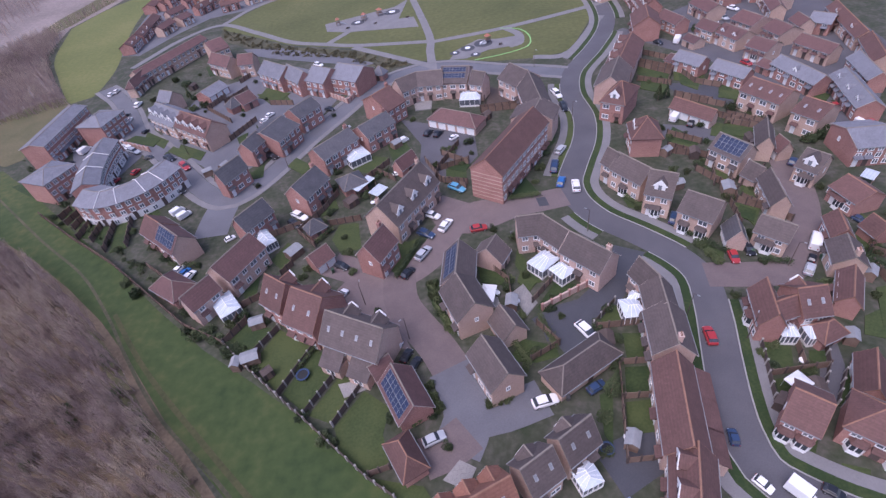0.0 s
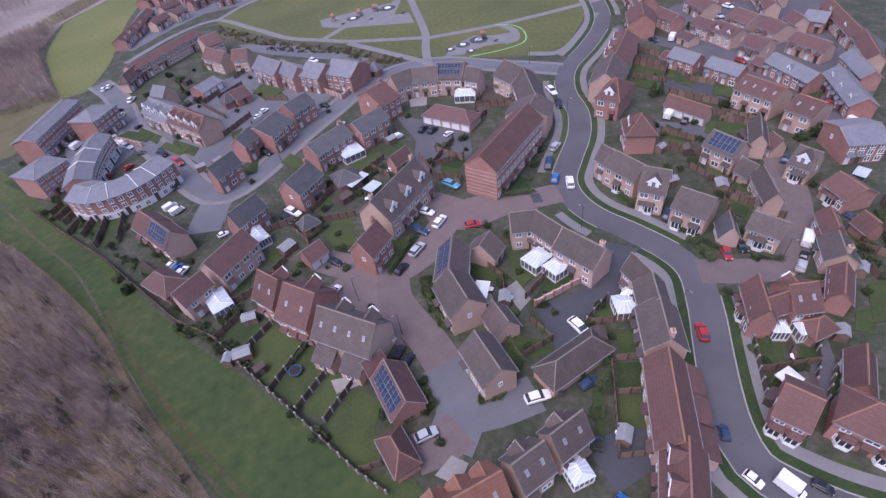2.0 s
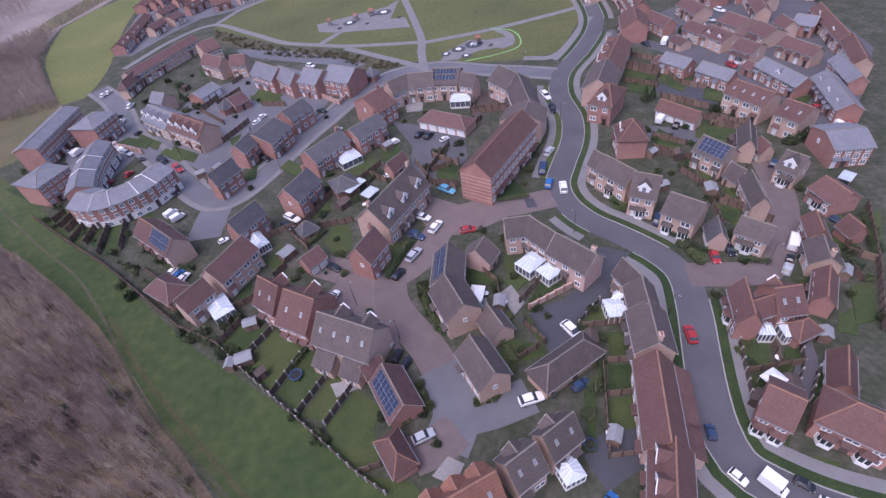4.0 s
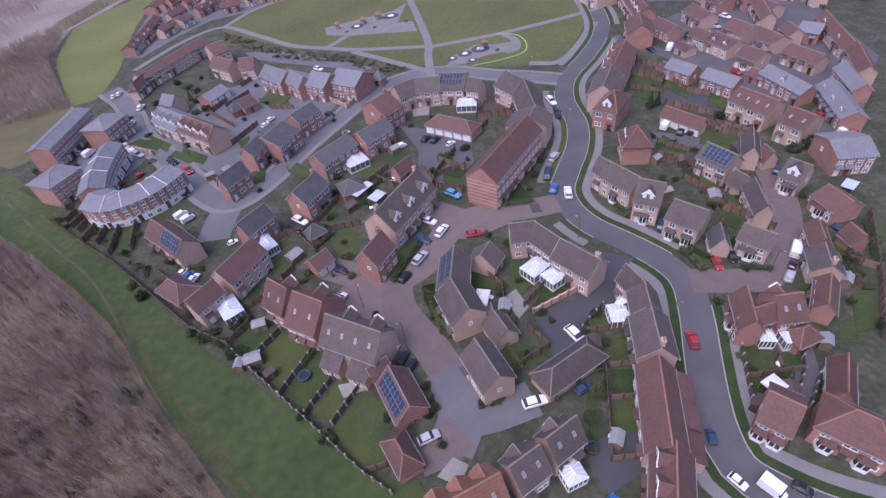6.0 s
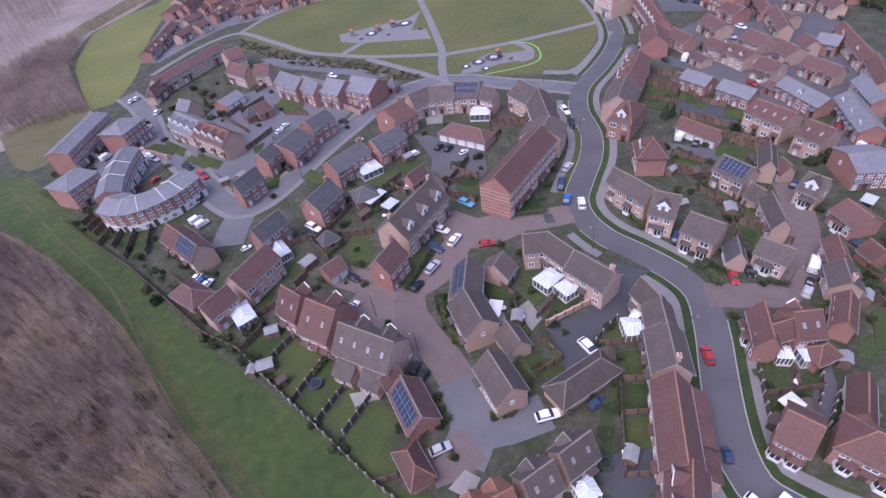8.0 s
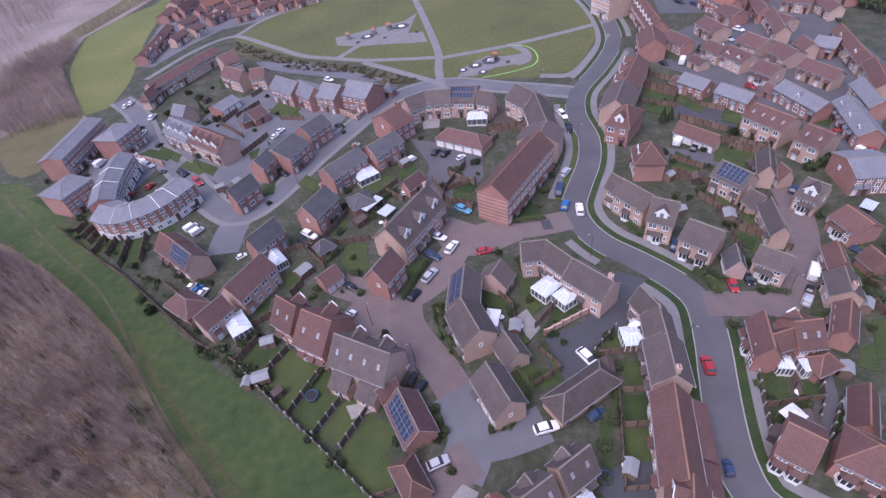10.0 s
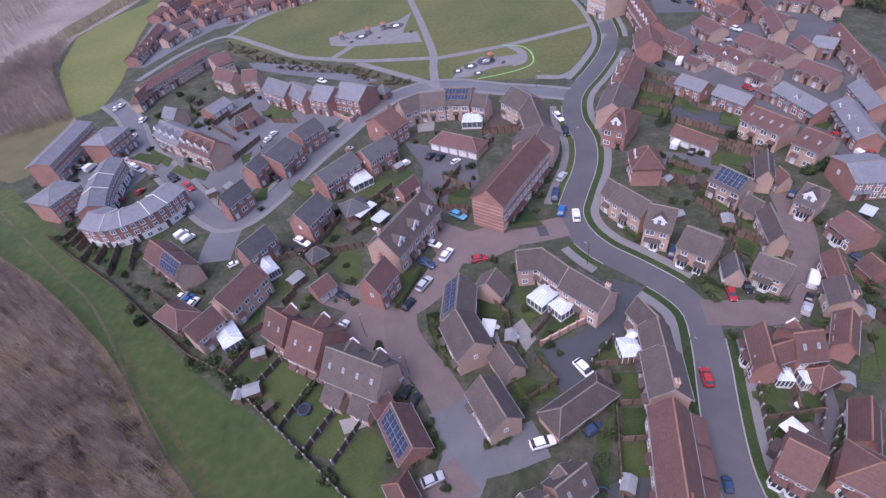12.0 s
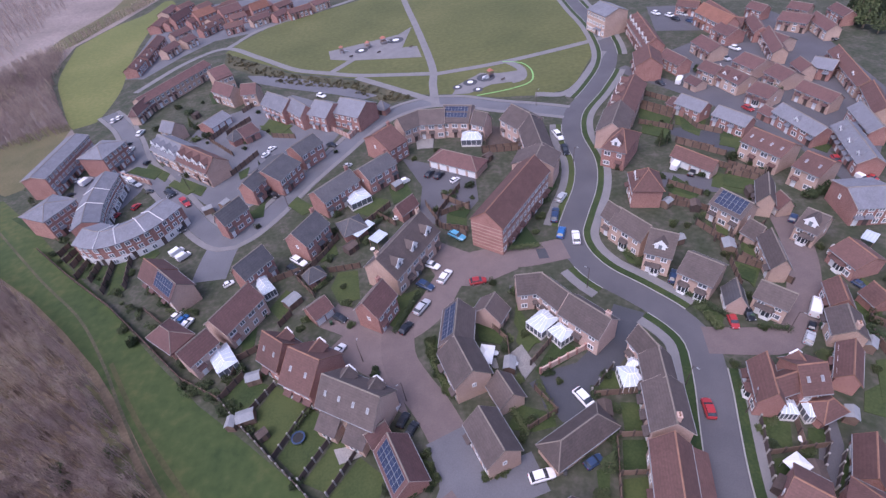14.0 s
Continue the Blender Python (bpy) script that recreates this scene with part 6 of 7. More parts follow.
fence("timber", [(24.9, 41.5), (29.1, 41.0)])
fence("timber", [(23.1, 35.7), (27.1, 35.3)])
fence("timber", [(19.9, 26.5), (25.1, 26.2)])
fence("concrete", [(46.9, 40.8), (42.9, 30.1)])
fence("timber", [(45.0, 35.4), (53.9, 35.2)])
fence("timber", [(52.6, 41.8), (50.5, 35.7)])
fence("concrete", [(57.0, 40.9), (53.9, 35.2), (48.6, 29.4)])
fence("concrete", [(51.4, 28.9), (58.1, 34.3)])
fence("timber", [(63.1, 74.9), (68.2, 66.0)])
fence("timber", [(59.4, 86.7), (63.3, 76.9)])
fence("timber", [(74.7, 107.6), (80.9, 99.2)])
fence("timber", [(17.7, 131.3), (30.1, 130.3)])
fence("timber", [(2.8, 104.1), (10.3, 105.9)])
fence("timber", [(2.6, 99.1), (8.6, 96.4)])
fence("timber", [(-10.0, 111.2), (-16.1, 105.2)])
fence("timber", [(-24.7, 89.4), (-17.4, 89.5)])
fence("timber", [(-27.5, 82.3), (-31.9, 88.3), (-26.4, 95.2), (-23.2, 101.1)])
fence("timber", [(-36.0, 70.8), (-41.3, 68.2), (-41.6, 63.9)])
fence("timber", [(-58.0, 138.9), (-51.8, 149.3)])
fence("timber", [(-59.2, 175.1), (-65.6, 166.3)])
fence("timber", [(-48.7, 159.6), (-40.7, 156.6)])
fence("timber", [(57.7, 97.2), (64.0, 90.6)])
fence("timber", [(70.1, 144.1), (76.9, 135.5), (71.3, 127.1)])
fence("timber", [(11.1, 44.8), (16.5, 47.1), (13.9, 51.9)])
fence("timber", [(9.2, 66.4), (11.3, 62.8), (10.9, 58.6)])
fence("timber", [(72.8, 83.1), (65.3, 78.8)])
fence("timber", [(65.6, 96.4), (60.0, 102.4)])
fence("timber", [(53.0, 61.9), (58.7, 67.2), (60.3, 74.1)])
fence("timber", [(62.5, 48.1), (62.7, 43.1)])
fence("timber", [(73.4, 52.3), (73.1, 48.3)])
fence("timber", [(-91.0, 110.1), (-91.8, 105.6)])
fence("timber", [(-87.6, 108.3), (-88.7, 101.0)])
fence("timber", [(-84.3, 106.6), (-84.4, 99.0)])
fence("timber", [(-80.9, 106.0), (-79.3, 94.0)])
fence("timber", [(-76.8, 106.7), (-74.2, 94.6)])
fence("timber", [(-96.4, 114.6), (-97.8, 111.2)])
fence("timber", [(-93.4, 112.1), (-94.8, 108.1)])
fence("timber", [(-65.8, 85.4), (-54.6, 75.1)])
fence("timber", [(-32.1, 78.1), (-34.2, 75.2)])
bush(-14.1, 60.2, 1.2)
bush(-3.1, 65.7, 1.0)
bush(-3.1, 63.0, 1.2)
bush(-2.6, 60.4, 1.2)
bush(-2.1, 57.9, 1.2)
bush(-1.3, 54.8, 1.1)
bush(29.7, 107.0, 1.5)
bush(32.8, 112.9, 1.2)
bush(24.1, 92.0, 1.0)
bush(19.2, 33.0, 1.2)
bush(3.2, 38.6, 1.1)
bush(4.5, 38.8, 1.0)
bush(6.1, 38.9, 1.0)
bush(-5.9, 43.4, 1.0)
bush(-5.6, 41.3, 1.0)
bush(-5.1, 39.1, 1.2)
bush(-6.2, 38.2, 1.0)
bush(-26.8, 42.1, 1.2)
bush(-22.9, 37.4, 1.3)
bush(-21.7, 36.4, 1.1)
bush(-49.0, 61.8, 1.5)
bush(-51.2, 63.7, 1.3)
bush(-44.4, 60.5, 1.6)
bush(-42.1, 57.3, 1.4)
bush(-69.4, 81.2, 1.4)
bush(-65.8, 77.2, 1.6)
bush(-47.0, 62.4, 1.6)
bush(48.8, 63.7, 1.2)
bush(49.4, 61.0, 1.2)
bush(49.7, 58.7, 1.2)
bush(57.1, 57.2, 1.0)
bush(12.0, 46.3, 1.1)
bush(-24.6, 103.8, 1.3)
bush(-26.5, 99.5, 1.4)
bush(-16.2, 98.3, 1.3)
bush(-85.0, 188.2, 1.8)
bush(-78.4, 175.3, 1.6)
bush(-91.4, 195.2, 1.5)
bush(-72.8, 166.8, 1.8)
bush(-77.4, 217.8, 1.6)
bush(19.2, 96.3, 1.0)
bush(23.0, 97.6, 1.0)
bush(79.3, 109.1, 1.6)
bush(81.9, 109.7, 1.6)
bush(91.3, 91.2, 2.2)
bush(87.4, 90.2, 1.8)
bush(109.6, 138.8, 1.8)
bush(96.2, 160.8, 1.6)
bush(75.9, 55.3, 1.6)
bush(73.8, 51.4, 1.8)
bush(59.5, 34.6, 1.4)
bush(48.4, 50.9, 1.0)
bush(-65.3, 93.1, 1.4)
bush(-62.1, 87.4, 1.6)
bush(-66.9, 91.6, 1.2)
bush(-24.8, 94.0, 1.2)
bush(-26.6, 90.2, 1.2)
bush(-28.7, 75.9, 1.0)
bush(-29.7, 73.6, 1.0)
bush(-19.0, 72.7, 1.0)
bush(45.3, 90.8, 1.0)
bush(54.6, 87.8, 1.2)
bush(42.5, 77.5, 1.0)
bush(44.6, 74.0, 1.0)
bush(15.0, 74.4, 1.2)
bush(17.0, 73.0, 1.2)
bush(14.9, 38.5, 1.0)
bush(11.0, 78.3, 1.1)
bush(66.4, 52.0, 1.3)
bush(63.9, 49.9, 1.2)
bush(24.0, 41.8, 1.4)
bush(4.6, 112.8, 1.0)
bush(6.9, 112.7, 1.2)
bush(11.7, 114.5, 1.4)
bush(23.8, 110.5, 1.4)
bush(-45.3, 110.6, 1.0)
bush(76.1, 103.1, 1.0)
bush(-40.5, 65.2, 1.4)
bush(-42.4, 63.6, 1.4)
bush(47.6, 46.1, 0.9)
conifer(21.6, 37.0, 4.5)
conifer(65.5, 119.9, 4.5)
conifer(73.8, 151.1, 3.5)
conifer(71.1, 51.9, 4)
conifer(-48.9, 139.2, 3)
conifer(-80.8, 176.7, 3.5)
conifer(70.1, 104.3, 3)
street_lamp(30.0, 73.0)
street_lamp(-16.5, 63.4)
street_lamp(2.7, 52.2)
street_lamp(39.4, 153.6)
street_lamp(-37.6, 117.0)
street_lamp(38.8, 48.4)
street_lamp(45.6, 42.2)
street_lamp(43.4, 85.2)
street_lamp(40.4, 116.7)
street_lamp(13.9, 93.9)
street_lamp(-70.0, 134.6)
street_lamp(60.8, 55.4)
street_lamp(-8.6, 53.6)
garden_lawn([(70.1, 144.8), (76.7, 136.4), (72.4, 128.6), (65.7, 134.7)])
garden_lawn([(77.1, 135.0), (80.0, 132.5), (76.8, 127.1), (74.5, 129.7)])
garden_lawn([(80.4, 131.2), (83.4, 129.1), (80.1, 124.2), (77.6, 126.1)])
garden_lawn([(84.3, 122.8), (86.6, 120.3), (84.0, 116.3), (81.5, 118.1)])
garden_lawn([(86.8, 119.5), (89.4, 117.7), (85.9, 113.5), (84.2, 115.3)])
garden_lawn([(75.9, 105.5), (82.0, 99.6), (79.5, 96.5), (74.7, 101.8)])
garden_lawn([(60.1, 99.7), (64.0, 96.1), (62.4, 94.2), (58.3, 97.3)])
garden_lawn([(63.8, 87.0), (66.5, 85.2), (64.0, 81.7), (61.6, 83.4)])
garden_lawn([(67.9, 79.7), (71.6, 80.8), (68.2, 74.0), (64.6, 73.9)])
garden_lawn([(-10.3, 120.2), (-5.5, 121.6), (-3.6, 114.1), (-9.1, 111.7)])
garden_lawn([(5.7, 107.6), (10.4, 104.3), (8.5, 101.4), (4.6, 104.2)])
garden_lawn([(4.2, 101.2), (8.8, 98.3), (8.1, 95.6), (3.2, 98.2)])
garden_lawn([(-11.4, 81.2), (-5.3, 78.1), (-6.7, 75.8), (-11.0, 73.5)])
garden_lawn([(-4.4, 66.1), (-2.1, 67.0), (-0.4, 57.1), (-1.4, 53.6), (-3.8, 60.4)])
garden_lawn([(14.1, 65.1), (16.6, 61.7), (14.4, 59.4), (12.9, 62.5)])
garden_lawn([(6.6, 67.4), (11.2, 65.0), (10.1, 62.3), (6.2, 63.9)])
patio([(-1.3, 148.5), (4.7, 143.9), (3.7, 137.1), (-1.1, 137.6)])
patio([(11.3, 60.0), (13.8, 61.6), (15.3, 56.6), (12.6, 54.0)])
patio([(31.0, 53.5), (34.3, 54.1), (33.5, 51.8), (30.5, 51.8)])
patio([(5.9, 59.8), (8.5, 59.5), (8.6, 57.3), (5.9, 57.2)])
patio([(-21.1, 46.6), (-16.3, 46.8), (-15.3, 45.1), (-20.0, 43.9)])
patio([(54.3, 44.3), (58.4, 44.1), (57.6, 42.1), (53.5, 42.3)])
deck([(19.0, 130.8), (30.5, 129.7), (31.1, 137.5), (22.9, 145.2)])
fence("timber", [(17.7, 129.9), (30.2, 128.5)])
fence("timber", [(21.4, 146.5), (19.0, 130.8)])
fence("timber", [(70.5, 120.8), (77.3, 113.8)])
fence("timber", [(65.0, 133.0), (72.4, 126.9)])
fence("timber", [(77.2, 106.5), (83.0, 100.1)])
fence("timber", [(56.7, 95.3), (62.0, 92.0)])
fence("timber", [(64.0, 88.0), (60.5, 80.6)])
fence("timber", [(8.9, 114.6), (2.4, 104.8), (1.3, 100.3)])
fence("timber", [(1.9, 99.5), (8.0, 94.8)])
bush(81.9, 108.8, 1.6)
bush(60.9, 88.1, 1.2)
bush(83.0, 101.7, 1.4)
bush(-8.0, 137.1, 1.2)
bush(-2.3, 132.1, 1.0)
bush(4.8, 134.8, 1.1)
bush(8.4, 105.0, 0.9)
bush(25.0, 101.4, 1.2)
bush(26.6, 97.3, 1.3)
bush(29.5, 103.1, 1.2)
bush(11.9, 63.0, 1.0)
bush(14.9, 63.7, 1.1)
bush(-3.5, 62.6, 1.1)
bush(-3.8, 65.5, 1.1)
bush(-2.6, 58.2, 1.0)
bush(-14.1, 59.8, 1.1)
bush(-94.6, 178.8, 1.6)
bush(-88.3, 172.2, 1.8)
bush(-83.1, 166.6, 1.6)
bush(-78.5, 162.3, 1.6)
bush(-76.5, 165.7, 1.5)
conifer(68.1, 120.7, 3.5)
bush(57.3, 86.6, 1.05)
bush(62.5, 88.9, 0.90)
bush(61.3, 85.4, 1.05)
bush(66.8, 77.3, 0.90)
bush(63.8, 101.4, 0.90)
bush(64.6, 98.4, 0.90)
bush(60.3, 101.2, 0.90)
bush(60.0, 105.5, 1.05)
bush(67.0, 96.5, 0.90)
bush(50.9, 101.9, 0.90)
bush(50.8, 112.2, 0.90)
bush(77.0, 89.2, 1.05)
bush(78.0, 86.5, 1.05)
bush(82.2, 87.7, 0.90)
bush(81.2, 79.7, 1.05)
bush(79.2, 74.1, 0.90)
bush(81.3, 70.5, 0.90)
bush(69.4, 46.1, 0.90)
bush(58.3, 33.5, 1.05)
bush(48.6, 40.1, 0.90)
bush(46.1, 39.0, 0.90)
bush(50.6, 35.0, 0.90)
bush(44.4, 30.1, 1.05)
bush(17.7, 28.2, 1.05)
bush(26.1, 45.9, 1.05)
bush(31.6, 46.6, 0.90)
bush(17.2, 54.7, 1.05)
bush(10.4, 61.1, 1.05)
bush(9.9, 43.7, 0.90)
bush(-4.4, 32.9, 0.90)
bush(-8.7, 37.7, 1.05)
bush(-12.6, 38.9, 0.90)
bush(-20.1, 50.8, 0.90)
bush(-35.8, 63.0, 0.90)
bush(-21.1, 84.0, 0.90)
bush(-25.4, 81.2, 1.05)
bush(-38.2, 79.1, 0.90)
bush(-10.1, 105.3, 0.90)
bush(-9.2, 130.0, 0.90)
bush(-54.0, 83.0, 0.90)
bush(-67.8, 86.3, 0.90)
bush(-79.8, 97.1, 0.90)
bush(-75.9, 94.1, 0.90)
bush(-74.5, 99.9, 1.05)
bush(-100.2, 112.4, 1.05)
bush(-96.5, 109.2, 0.90)
bush(-61.0, 159.4, 1.05)
bush(-57.2, 154.2, 0.90)
bush(-61.4, 139.2, 0.90)
bush(-51.2, 164.3, 0.90)
bush(-26.6, 143.2, 0.90)
hedge([(47.7, 67.5), (50.0, 64.7), (52.6, 60.4)])
hedge([(40.7, 87.2), (41.5, 80.5), (43.2, 75.7)])
hedge([(-3.4, 64.7), (-2.8, 59.2), (-0.4, 52.6)])
hedge([(56.8, 57.6), (61.4, 55.7)])
hedge([(49.0, 68.9), (48.3, 70.4)])
hedge([(-10.3, 68.8), (-4.4, 78.7)])
hedge([(16.6, 87.6), (23.7, 87.1)])
hedge([(-42.6, 58.9), (-38.1, 54.3)])
hedge([(23.8, 40.9), (22.8, 36.1)])
hedge([(14.8, 53.3), (15.8, 46.4)])
hedge([(10.3, 66.1), (11.7, 62.4)])
hedge([(62.4, 50.4), (62.3, 47.8)])
hedge([(-17.4, 100.6), (-10.1, 107.9)])
hedge([(-25.4, 55.3), (-28.9, 50.3)])
hedge([(-54.7, 83.2), (-60.9, 84.7)])
wheelie_bin(-3.9, 84.4)
wheelie_bin(-11.3, 72.6)
wheelie_bin(14.7, 75.6)
wheelie_bin(27.5, 58.6)
wheelie_bin(30.8, 48.0)
wheelie_bin(3.6, 39.8)
wheelie_bin(14.9, 37.1)
wheelie_bin(-15.1, 48.2)
wheelie_bin(53.5, 63.0)
wheelie_bin(56.6, 59.8)
wheelie_bin(47.4, 69.4)
wheelie_bin(-30.6, 96.9)
wheelie_bin(-39.1, 93.8)
wheelie_bin(67.0, 55.7)
wheelie_bin(-23.2, 73.8)
wheelie_bin(29.2, 40.9)
wheelie_bin(26.9, 35.3)
garden_table(11.7, 57.4)
garden_table(8.6, 60.2)
garden_table(50.8, 36.6)
garden_table(21.1, 29.7)
garden_table(-14.6, 94.7)
car(-109.0, 141.7, 45, "black", 2.5)
car(-104.6, 134.6, 53, "black", 2.5)
car(-100.2, 153.0, 60, "silver", 2.5)
car(-94.8, 148.7, -48, "silver", 4.7)
car(-82.6, 136.5, -1, "black", 2.5)
car(-98.4, 157.6, 60, "silver", 2.6)
car(-101.6, 170.5, 59, "black", 2.5)
car(-89.7, 154.8, 70, "black", 2.8)
car(-110.7, 150.2, 47, "silver", 2.5)
car(-74.8, 132.4, -129, "black", 2.5)
garden_lawn([(77.3, 59.3), (80.5, 59.7), (78.3, 55.9), (75.5, 55.8)])
garden_lawn([(70.7, 47.5), (74.7, 47.6), (69.9, 40.4), (66.1, 40.0)])
garden_lawn([(85.3, 63.6), (89.0, 63.9), (83.6, 56.5), (80.4, 55.7)])
hedge([(85.1, 63.7), (82.2, 58.0), (78.6, 52.0)])
bush(83.0, 58.4, 1.2)
bush(80.6, 54.2, 1.3)
bush(74.4, 48.5, 1.1)
bush(70.3, 40.4, 1.2)
bush(74.3, 53.6, 1.0)
shed(71.1, 50.1, 47, 2.4, "felt")
fence("timber", [(87.6, 65.8), (78.7, 51.6), (69.1, 38.3)])
fence("timber", [(75.3, 55.4), (78.7, 51.9)])
hedge([(8.9, 49.6), (10.9, 44.1)])
hedge([(-27.5, 83.8), (-23.9, 87.7)])

garden_lawn([(69.0, 138.4), (74.7, 131.5), (69.0, 122.5), (63.8, 127.8)])
garden_lawn([(77.2, 132.6), (81.7, 128.4), (78.6, 123.5), (75.1, 126.9)])
garden_lawn([(83.0, 119.6), (86.8, 115.0), (84.4, 112.5), (80.3, 116.1)])
garden_lawn([(65.6, 77.8), (68.6, 78.3), (65.5, 73.3), (62.4, 73.9)])
garden_lawn([(61.9, 72.9), (63.9, 70.5), (61.6, 67.5), (59.2, 70.6)])
garden_lawn([(74.2, 102.7), (79.7, 98.4), (76.7, 95.5), (72.1, 98.7)])
garden_lawn([(55.4, 33.3), (57.2, 33.1), (54.2, 29.5), (51.4, 29.4)])
garden_lawn([(81.1, 65.1), (77.1, 57.9), (78.4, 56.1), (82.0, 61.6)])
garden_lawn([(-92.7, 153.5), (-82.6, 147.9), (-83.7, 143.7), (-95.1, 150.9)])
garden_lawn([(-76.7, 141.6), (-68.2, 133.6), (-69.9, 131.6), (-77.7, 138.9)])
garden_lawn([(-52.2, 173.7), (-42.9, 166.0), (-46.2, 160.6), (-54.2, 166.7)])
garden_lawn([(-36.1, 122.2), (-29.8, 114.8), (-33.6, 113.1), (-38.2, 118.4)])
fence("timber", [(66.5, 86.6), (61.8, 74.2), (66.7, 69.2)])
fence("timber", [(69.3, 79.0), (65.0, 72.9)])
fence("timber", [(70.3, 120.0), (79.1, 110.7)])
fence("timber", [(75.2, 103.3), (80.6, 98.6)])
fence("timber", [(72.6, 150.9), (79.4, 142.1)])
fence("timber", [(68.9, 141.7), (75.3, 132.9)])
fence("timber", [(-0.6, 109.1), (2.6, 99.0), (7.8, 96.8)])
fence("timber", [(3.9, 111.1), (10.1, 104.6)])
fence("timber", [(78.0, 134.3), (78.7, 125.7), (83.7, 121.1)])
fence("concrete", [(55.3, 33.8), (51.0, 29.4)])
fence("concrete", [(57.8, 33.4), (54.6, 29.8)])
fence("timber", [(-20.6, 102.1), (-13.2, 107.7), (-8.8, 102.7)])
fence("timber", [(-38.7, 88.7), (-31.4, 91.1)])
fence("brick", [(-95.9, 149.0), (-83.8, 141.0)])
fence("timber", [(-66.5, 171.7), (-70.9, 163.6), (-60.3, 151.1)])
fence("timber", [(-56.2, 192.7), (-63.3, 182.4)])
fence("brick", [(-29.3, 159.2), (-22.1, 150.6), (-19.3, 155.8)])
car(110.3, 212.4, -70, "white", 4.2)
car(110.6, 207.8, -70, "black", 4.2)
car(115.4, 211.4, -70, "silver", 4.2)
car(114.6, 203.0, -70, "navy", 4.2)
car(106.5, 217.3, -70, "white", 4.2)
car(147.7, 182.2, -70, "silver", 4.2)
car(148.2, 178.2, -70, "white", 4.2)
car(148.2, 174.5, -70, "white", 4.2)
car(147.9, 168.8, -70, "black", 4.2)
car(115.7, 172.4, -70, "white", 4.2)
bush(67.4, 130.3, 0.84)
bush(71.5, 131.9, 0.76)
bush(82.3, 105.5, 0.94)
bush(78.7, 94.2, 0.79)
bush(89.7, 96.2, 0.74)
bush(91.0, 94.0, 0.94)
bush(69.5, 103.6, 1.25)
bush(67.1, 81.0, 1.18)
bush(66.1, 83.4, 1.16)
bush(74.5, 91.6, 0.83)
bush(-57.5, 180.3, 1.02)
bush(-57.7, 158.2, 0.87)
bush(-82.3, 196.9, 0.80)
bush(-71.7, 162.6, 0.76)
bush(-77.0, 136.8, 0.83)
bush(-73.2, 142.3, 1.26)
bush(-24.0, 110.5, 1.20)
bush(-13.2, 107.7, 1.18)
bush(1.9, 106.3, 1.18)
bush(18.5, 52.7, 0.82)
bush(18.1, 56.8, 0.89)
bush(11.5, 54.0, 1.08)
bush(6.8, 56.9, 1.14)
bush(23.6, 49.2, 1.21)
bush(26.8, 52.4, 1.23)
bush(22.3, 43.6, 0.75)
bush(51.2, 35.5, 1.06)
bush(46.3, 36.3, 1.10)
bush(-28.9, 65.8, 1.00)
bush(-21.8, 64.5, 0.81)
bush(6.9, 110.3, 0.98)
bush(11.4, 109.1, 0.75)
bush(60.6, 75.5, 1.26)
bush(59.2, 64.2, 1.22)
bush(-102.4, 150.8, 1.03)
bush(-25.1, 79.9, 0.88)
bush(-20.0, 78.8, 1.25)

# a box van and a car that stand on the road
v = vehicle("van", 39.0, 19.2, -58, "white", 3.4, 1.0)
v["label"] = "white box van standing on the estate road"
part("box_body", Shape().hexa([(-2.2, -1.0, 0.6), (0.85, -1.0, 0.6), (0.85, 1.0, 0.6), (-2.2, 1.0, 0.6)], [(-2.2, -0.98, 2.5), (1.25, -0.95, 2.5), (1.25, 0.95, 2.5), (-2.2, 0.98, 2.5)]), PAINT["white"], v, "tall white cargo box")
car(32.3, 88.0, 78, "white", 4.6)
car(17.5, 20.6, 40, "blue", 3.3)
car(44.5, 15.6, -38, "white", 3.2)


# ---- trampoline, bins and playground ----
def trampoline(x, y, r):
    h = thing("trampoline", x, y, 0, "round black trampoline on a lawn", "trampoline")
    part("bed", Shape().tube((0, 0, 0.78), (0, 0, 0.8), r * 0.85, r * 0.85, 20), rubber, h)
    ring, n = Shape(), 24
    for i in range(n):
        c, s = math.cos(6.2832 * i / n), math.sin(6.2832 * i / n)
        ring.v += [(r * 1.1 * c, r * 1.1 * s, 0.78), (r * 1.1 * c, r * 1.1 * s, 0.86), (r * 0.85 * c, r * 0.85 * s, 0.86), (r * 0.85 * c, r * 0.85 * s, 0.78)]
        a, b = 4 * i, 4 * ((i + 1) % n)
        ring.f += [(a + k, b + k, b + (k + 1) % 4, a + (k + 1) % 4) for k in range(4)]
    part("padding", ring, PAINT["navy"], h)
    for i in range(4):
        a = 0.4 + 6.2832 * i / 4
        part("leg", Shape().tube((r * 0.95 * math.cos(a), r * 0.95 * math.sin(a), 0), (r * 0.95 * math.cos(a), r * 0.95 * math.sin(a), 0.8), 0.04, 0.04), metal, h)


trampoline(-27.2, 49.4, 1.1)
trampoline(17.8, 28.6, 0.9)
green_paint = mat("green_paint", (0.16, 0.36, 0.10), (0.22, 0.45, 0.14), 0.6)
play_red = mat("play_red", (0.30, 0.10, 0.07), (0.38, 0.15, 0.10), 0.6)


